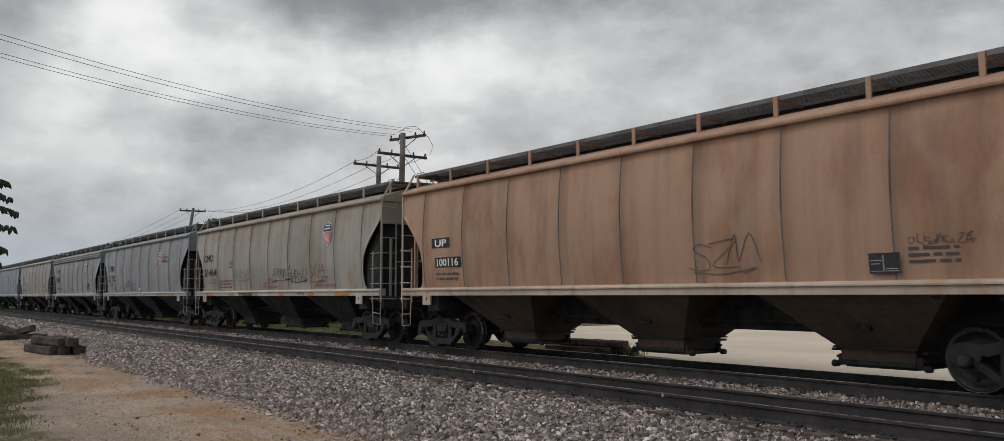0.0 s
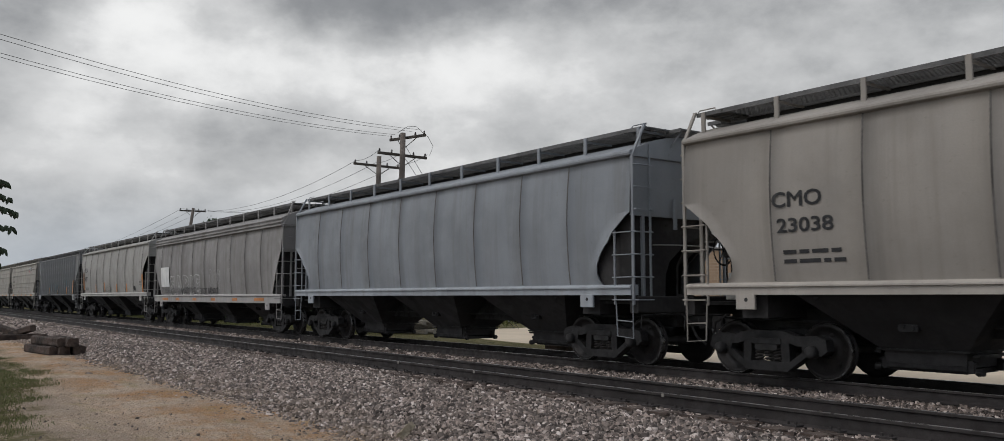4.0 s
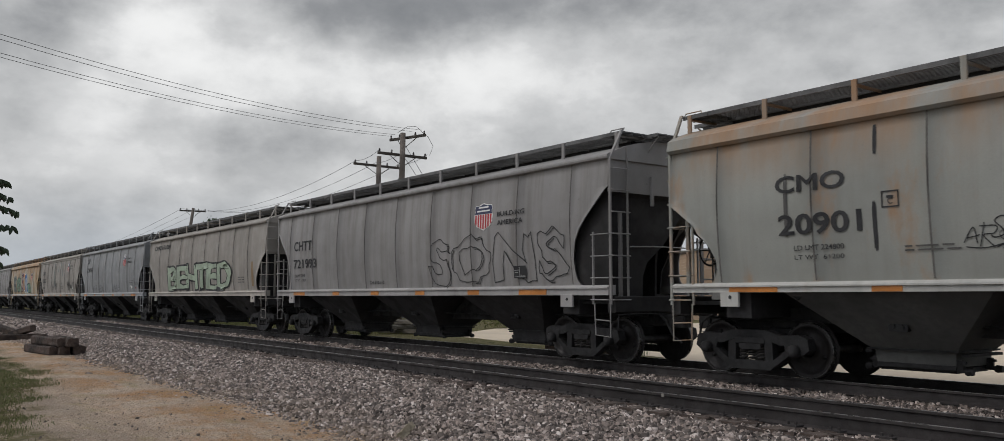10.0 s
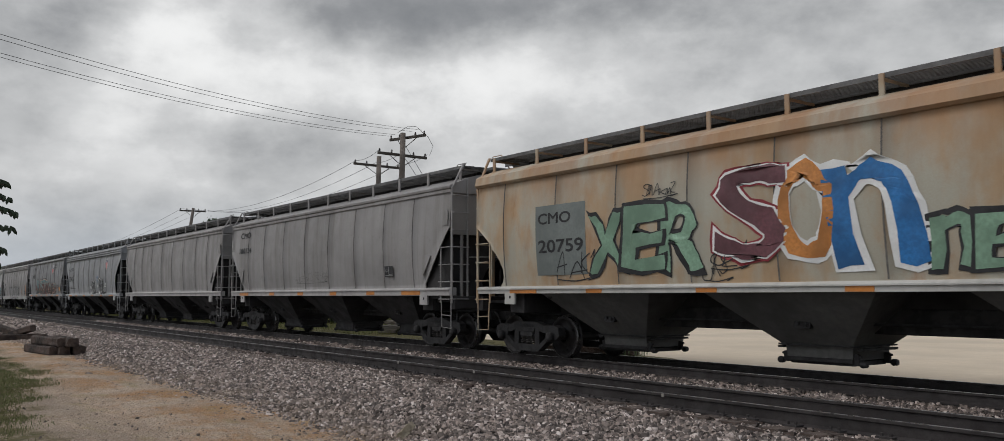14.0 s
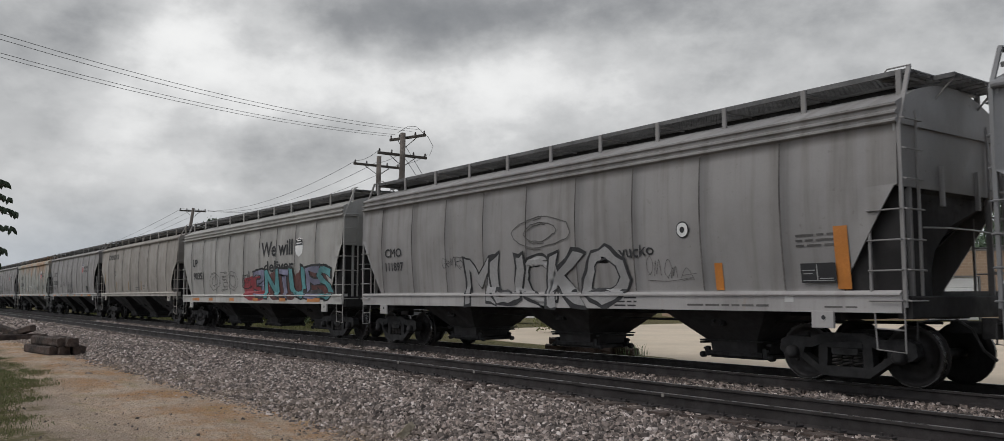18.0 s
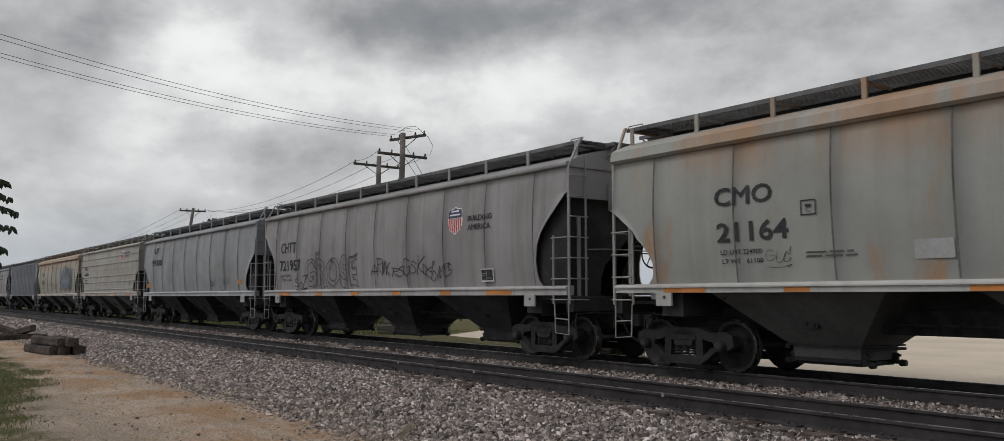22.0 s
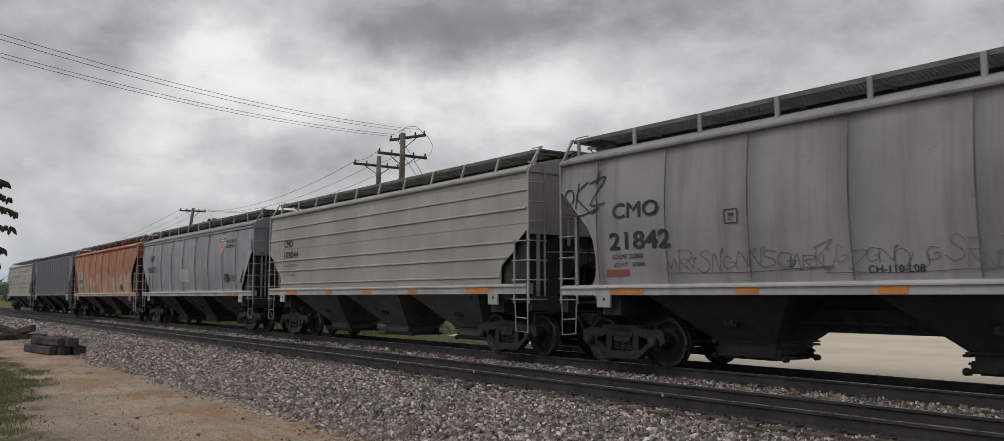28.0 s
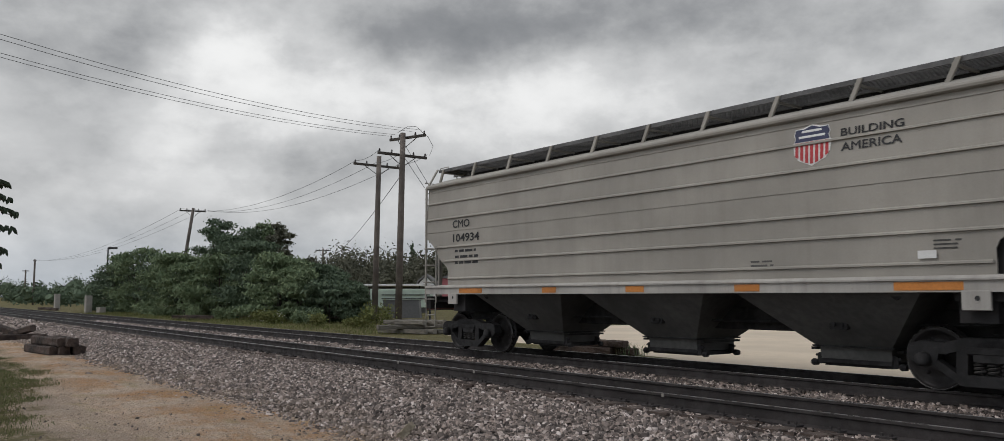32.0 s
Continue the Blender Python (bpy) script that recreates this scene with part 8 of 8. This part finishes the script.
sign(22, "maroon", "cloud", 4.55, 7.1, 1.22, 2.26)
sign(22, "violet", "fat:3NTUE", 0.76, 6.48, 1.23, 2.4)
sign(22, "teal2", "fat:S", 6.32, 7.39, 1.19, 2.35)
sign(23, "black", "CMO101130", -5.98, -3.58, 3.46, 3.76)
sign(23, "tanplate", "plate", -6.83, -6.64, 2.05, 2.65)
sign(23, "tanplate", "plate", -4.01, -3.84, 1.72, 2.18)
sign(23, "tanplate", "plate", -1.26, -1.12, 1.7, 2.16)
sign(23, "tanplate", "plate", 1.43, 1.6, 1.69, 2.15)
sign(23, "black", "plate C", -4.25, -3.98, 2.53, 2.8)
sign(23, "dark", "bars2", 0.29, 1.11, 1.67, 1.84)
sign(23, "dark", "bars3", 1.79, 2.26, 1.71, 1.95)
sign(24, "black", "CHTT", -6.6, -5.4, 2.82, 3.13)
sign(24, "black", "720824", -6.82, -4.97, 2.22, 2.52)
sign(24, "black", "bars2", -6.88, -5.98, 1.83, 2.11)
sign(24, "graffgrey", "outline:SHRED", -1.19, 0.66, 1.55, 2.34)
sign(24, "black", "scribble", -3.03, -2.29, 2.12, 2.47)
sign(24, "dark", "PALM", -4.22, -3.47, 2.02, 2.23)
sign(24, "black", "CH-110-L10", -1.54, -0.94, 1.68, 1.78)
sign(24, "black", "plate C", -4.03, -3.76, 2.53, 2.78)
sign(24, "logo", "logo", 3.63, 4.22, 2.86, 3.53)
sign(24, "black", "BUILDING", 4.41, 5.45, 3.18, 3.31)
sign(24, "black", "AMERICA", 4.42, 5.39, 2.94, 3.09)
sign(24, "boxes", "box", 5.05, 5.52, 1.74, 2.03)
sign(25, "black", "CMO", -5.84, -4.67, 2.85, 3.16)
sign(25, "black", "21164", -5.81, -4.39, 2.24, 2.57)
sign(25, "black", "LD LMT 224900", -5.75, -4.91, 2.03, 2.11)
sign(25, "black", "LT WT   61100", -5.73, -4.9, 1.88, 1.96)
sign(25, "black", "plate C", -4.16, -3.89, 2.58, 2.82)
sign(25, "greyplate", "plate", -2.4, -1.85, 1.85, 2.12)
sign(25, "dark", "bars2", -4.11, -3.25, 1.91, 2.03)
sign(25, "dark", "scribble", -4.85, -4.37, 1.79, 2.12)
sign(25, "logo", "logo", 4.77, 5.42, 2.71, 3.41)
sign(25, "black", "BUILDING", 5.57, 6.59, 3.14, 3.24)
sign(25, "black", "AMERICA", 5.58, 6.57, 2.94, 3.05)
sign(25, "whitepaint", "outline:BONER", -1.15, 1.85, 1.84, 2.35)
sign(25, "black", "scribble", 2.76, 4.59, 1.92, 2.3)
sign(25, "boxes", "box", 6.03, 6.43, 1.98, 2.22)
sign(26, "black", "CHTT", -6.76, -5.51, 2.81, 3.17)
sign(26, "black", "721957", -6.88, -5.12, 2.2, 2.57)
sign(26, "blackline", "outline:GROSE", -4.78, -1.02, 1.63, 2.55)
sign(26, "black", "scribble", -0.2, 2.99, 1.83, 2.42)
sign(26, "black", "scribble", 2.8, 3.94, 1.66, 2.17)
sign(26, "logo", "logo", 3.91, 4.56, 2.84, 3.53)
sign(26, "black", "BUILDING", 4.79, 5.78, 3.14, 3.27)
sign(26, "black", "AMERICA", 4.79, 5.73, 2.92, 3.06)
sign(26, "white", "plate", 5.32, 5.82, 1.68, 1.98)
sign(26, "boxes", "box", 5.34, 5.79, 1.71, 1.96)
sign(26, "black", "LD LMT 222700", -6.82, -5.99, 1.99, 2.09)
sign(26, "black", "LT WT   63300", -6.8, -5.96, 1.85, 1.94)
sign(26, "black", "scribble", -5.6, -4.74, 1.54, 2.17)
sign(26, "black", "plate C", -3.94, -3.67, 2.52, 2.76)
sign(27, "black", "UP", -5.88, -5.15, 3.43, 3.74)
sign(27, "black", "99300", -6.23, -4.47, 2.84, 3.15)
sign(27, "amber", "plate", 6.07, 6.54, 1.82, 1.99)
sign(27, "dark", "bars3", 4.4, 5.18, 1.79, 2.07)
sign(27, "black", "scribble", 2.78, 3.43, 1.79, 2.01)
sign(27, "amber", "plate", -7.3, -6.61, 1.77, 2.0)
sign(28, "black", "CMO", -6.36, -5.6, 3.02, 3.25)
sign(28, "black", "104554", -6.35, -5.16, 2.66, 2.85)
sign(28, "logo", "logo", 3.44, 4.1, 3.36, 3.98)
sign(28, "black", "BUILDING", 4.34, 5.35, 3.72, 3.85)
sign(28, "black", "AMERICA", 4.3, 5.28, 3.51, 3.64)
sign(28, "black", "bars3", -6.29, -5.47, 2.11, 2.44)
sign(28, "dark", "bars3", 5.53, 5.88, 1.94, 2.15)
sign(29, "black", "CMO", -6.07, -4.92, 2.92, 3.22)
sign(29, "black", "20796", -6.06, -4.65, 2.29, 2.64)
sign(29, "black", "bars2", -6.0, -5.19, 1.94, 2.15)
sign(29, "black", "BUILDING", 5.68, 6.79, 3.13, 3.22)
sign(29, "black", "AMERICA", 5.67, 6.76, 2.93, 3.03)
sign(29, "bluefade", "oval0", 2.01, 2.74, 2.75, 3.40)
sign(29, "bluefade", "oval1", 4.49, 5.18, 2.61, 3.42)
sign(29, "bluefade", "oval2", 5.12, 6.52, 1.83, 3.36)
sign(29, "bluefade", "oval3", 2.87, 4.08, 1.86, 3.48)
sign(29, "bluefade", "oval4", 3.72, 4.47, 1.84, 3.47)
sign(29, "bluefade", "oval5", 2.21, 3.26, 1.82, 2.84)
sign(29, "bluefade", "oval6", 4.27, 4.86, 1.87, 2.98)
sign(29, "bluefade", "oval7", 4.79, 5.60, 1.85, 2.96)
sign(29, "black", "CH-110-L05", -0.92, -0.17, 1.92, 2.03)
sign(29, "black", "bars3", -0.11, 0.59, 1.92, 2.21)
sign(29, "dark", "scribble", -4.17, -0.72, 2.13, 2.4)
sign(29, "black", "plate C", -4.46, -4.17, 2.64, 2.86)
sign(29, "greyplate", "plate", -2.67, -2.16, 1.92, 2.19)
sign(30, "logo", "logo", -1.3, -0.65, 2.76, 3.45)
sign(30, "boxes", "box", 3.89, 4.34, 1.81, 2.09)
sign(31, "black", "bars2", 2.62, 4.71, 2.97, 3.59)
sign(32, "black", "CMO", -6.81, -5.6, 2.82, 3.12)
sign(32, "black", "21842", -6.91, -5.33, 2.22, 2.56)
sign(32, "black", "LD LMT 222800", -6.84, -6.03, 2.05, 2.14)
sign(32, "black", "LT WT   63200", -6.81, -6.0, 1.9, 1.98)
sign(32, "black", "CH-110-L08", -1.57, -0.73, 1.67, 1.78)
sign(32, "black", "scribble", -8.19, -7.2, 2.96, 3.81)
sign(32, "dark", "scribble", -5.46, -2.12, 1.73, 2.19)
sign(32, "dark", "scribble", -2.33, 0.54, 1.67, 2.11)
sign(32, "black", "plate C", -4.11, -3.83, 2.55, 2.8)
sign(32, "rust", "plate", -7.04, -6.41, 1.72, 1.85)
sign(32, "logo", "logo", 3.68, 4.30, 2.88, 3.56)
sign(32, "black", "BUILDING", 4.47, 5.45, 3.22, 3.34)
sign(32, "black", "AMERICA", 4.47, 5.42, 3.0, 3.12)
sign(32, "black", "scribble", 7.25, 8.0, 3.25, 3.85)
sign(32, "white", "plate", 5.30, 5.74, 1.68, 1.98)
sign(32, "boxes", "box", 5.33, 5.71, 1.71, 1.95)
sign(32, "dark", "bars3", 5.92, 6.55, 1.94, 2.22)
sign(33, "black", "CMO", -6.2, -5.48, 3.01, 3.25)
sign(33, "black", "105044", -6.19, -4.98, 2.64, 2.87)
sign(33, "black", "LD LMT 225000 LO", -6.19, -5.08, 2.36, 2.43)
sign(33, "black", "LT WT   61000", -6.17, -5.27, 2.2, 2.28)
sign(33, "black", "CU FT   5239", -6.15, -5.25, 2.04, 2.11)
sign(34, "black", "UP", -6.34, -5.58, 3.08, 3.38)
sign(34, "black", "93013", -6.75, -5.33, 2.51, 2.81)
sign(34, "logo", "logo", 4.18, 4.91, 3.1, 3.81)
sign(34, "black", "BUILDING", 5.04, 6.07, 3.47, 3.6)
sign(34, "black", "AMERICA", 5.02, 6.03, 3.27, 3.41)
sign(34, "greyplate", "plate", -1.26, 0.05, 1.99, 2.58)
sign(34, "boxes", "box", 4.92, 5.37, 1.93, 2.24)
sign(34, "dark", "bars3", 5.41, 6.11, 1.93, 2.17)
sign(35, "greyplate", "plate", -6.83, -5.3, 2.03, 2.98)
sign(35, "black", "U P", -6.45, -5.91, 2.6, 2.85)
sign(35, "black", "100099", -6.72, -5.46, 2.18, 2.44)
sign(35, "dark", "bars2", -6.52, -5.43, 1.65, 1.92)
sign(35, "dark", "scribble", -4.89, -3.41, 1.75, 2.21)
sign(35, "dark", "scribble", -2.96, -1.86, 1.7, 2.22)
sign(35, "black", "plate C", -3.99, -3.72, 2.26, 2.51)
sign(35, "boxes", "box", 4.89, 5.38, 1.71, 2.01)
sign(36, "black", "U", -5.19, -4.86, 2.69, 3.06)
sign(36, "black", "P", -4.60, -4.32, 2.68, 3.06)
sign(36, "black", "89", -5.45, -4.90, 2.18, 2.57)
sign(36, "black", "82", -4.62, -4.08, 2.17, 2.55)
sign(36, "black", "2", -3.74, -3.48, 2.17, 2.54)
sign(36, "black", "LD LMT", -5.38, -4.92, 1.97, 2.05)
sign(36, "black", "222300", -4.56, -4.12, 1.96, 2.04)
sign(36, "black", "LT WT", -5.38, -4.94, 1.80, 1.88)
sign(36, "black", "63700", -4.48, -4.12, 1.79, 1.87)
sign(36, "black", "LO", -3.74, -3.55, 1.96, 2.04)
sign(36, "black", "plate C", -2.85, -2.62, 2.48, 2.75)
sign(36, "logo3", "logo", -0.49, 0.08, 2.74, 3.46)
sign(36, "amber", "plate", 6.16, 6.28, 1.59, 2.53)
sign(36, "amber", "plate", 3.0, 3.12, 1.6, 2.07)
sign(36, "amber", "plate", 0.30, 0.42, 1.6, 2.08)
sign(36, "amber", "plate", -2.39, -2.27, 1.59, 2.06)
sign(36, "amber", "plate", -4.91, -4.79, 1.57, 2.04)
sign(36, "amber", "plate", -6.33, -6.21, 1.57, 2.49)
sign(36, "white", "plate", 4.78, 5.23, 1.81, 2.11)
sign(36, "boxes", "box", 4.82, 5.19, 1.83, 2.07)
sign(36, "black", "CH-100", 5.55, 6.08, 1.75, 1.87)
sign(36, "black", "-120", 6.39, 6.69, 1.77, 1.89)
sign(36, "dark", "bars3", 5.56, 6.04, 1.98, 2.33)
sign(37, "black", "CMO", -6.27, -5.53, 3.02, 3.21)
sign(37, "black", "104934", -6.26, -5.12, 2.67, 2.87)
sign(37, "black", "bars3", -6.17, -5.17, 2.07, 2.5)
sign(37, "logo", "logo", 3.52, 4.19, 3.34, 4.0)
sign(37, "black", "BUILDING", 4.35, 5.34, 3.73, 3.85)
sign(37, "black", "AMERICA", 4.35, 5.31, 3.5, 3.63)
sign(37, "dark", "bars3", 5.69, 6.07, 1.95, 2.11)
sign(37, "white", "plate", 5.48, 5.74, 1.85, 1.96)
sign(37, "dark", "bars2", 2.67, 3.11, 1.79, 1.92)


def travelled(t):
    """Metres run by the train; its speed drifts a little about the mean."""
    q = t / 32
    return SPEED * t + (((-1.199 * q + 4.871) * q - 5.683) * q + 2.173) * q - 0.159


def motions():
    SPIN = SPEED / WHEEL_R
    first = None
    for car in CARS:
        rows = []
        for t in [0.0, 1 / 30] + [0.5 * i for i in range(1, 64)] + [32 - 1 / 30, 32.0]:
            rows.append((t, pose(car["start"] + travelled(t), TRACK_Y, RAIL_Z)))
        walk(car, rows)
        for o in car.children_recursive:
            if o.name.split(".")[0] != "wheelset":
                continue
            if first is None:
                first = o
                walk(o, [(i / 30, pose(0, 0, 0, 0, math.degrees(SPIN * i / 30) % 360, 0)) for i in range(961)])
            else:
                # all wheels have one size and one speed: they share the turning
                o.rotation_mode = "QUATERNION"
                o.animation_data_create()
                o.animation_data.action = first.animation_data.action
                o.animation_data.action_slot = first.animation_data.action_slot
    sway = []
    for i in range(65):
        t = 0.5 * i
        sway.append((t, pose(-6.90, 0.615, 2.60, 0.5 * math.sin(1.3 * t), 0.9 * math.sin(0.9 * t + 1), 0.8 * math.sin(0.53 * t))))
    walk(BRANCH, sway)
    # the cloud deck drifts north and sinks a little towards the horizon
    across = Vector((0.592, 0.806, 0))
    deck = []
    for t in (0.0, 1 / 30, 8.0, 16.0, 24.0, 32 - 1 / 30, 32.0):
        q = 1 - t / 16
        deck.append((t, Matrix.Rotation(radians(0.95 * q), 4, across) @ Matrix.Rotation(radians(3.0 * q), 4, "Z")))
    walk(SKY, deck)


motions()
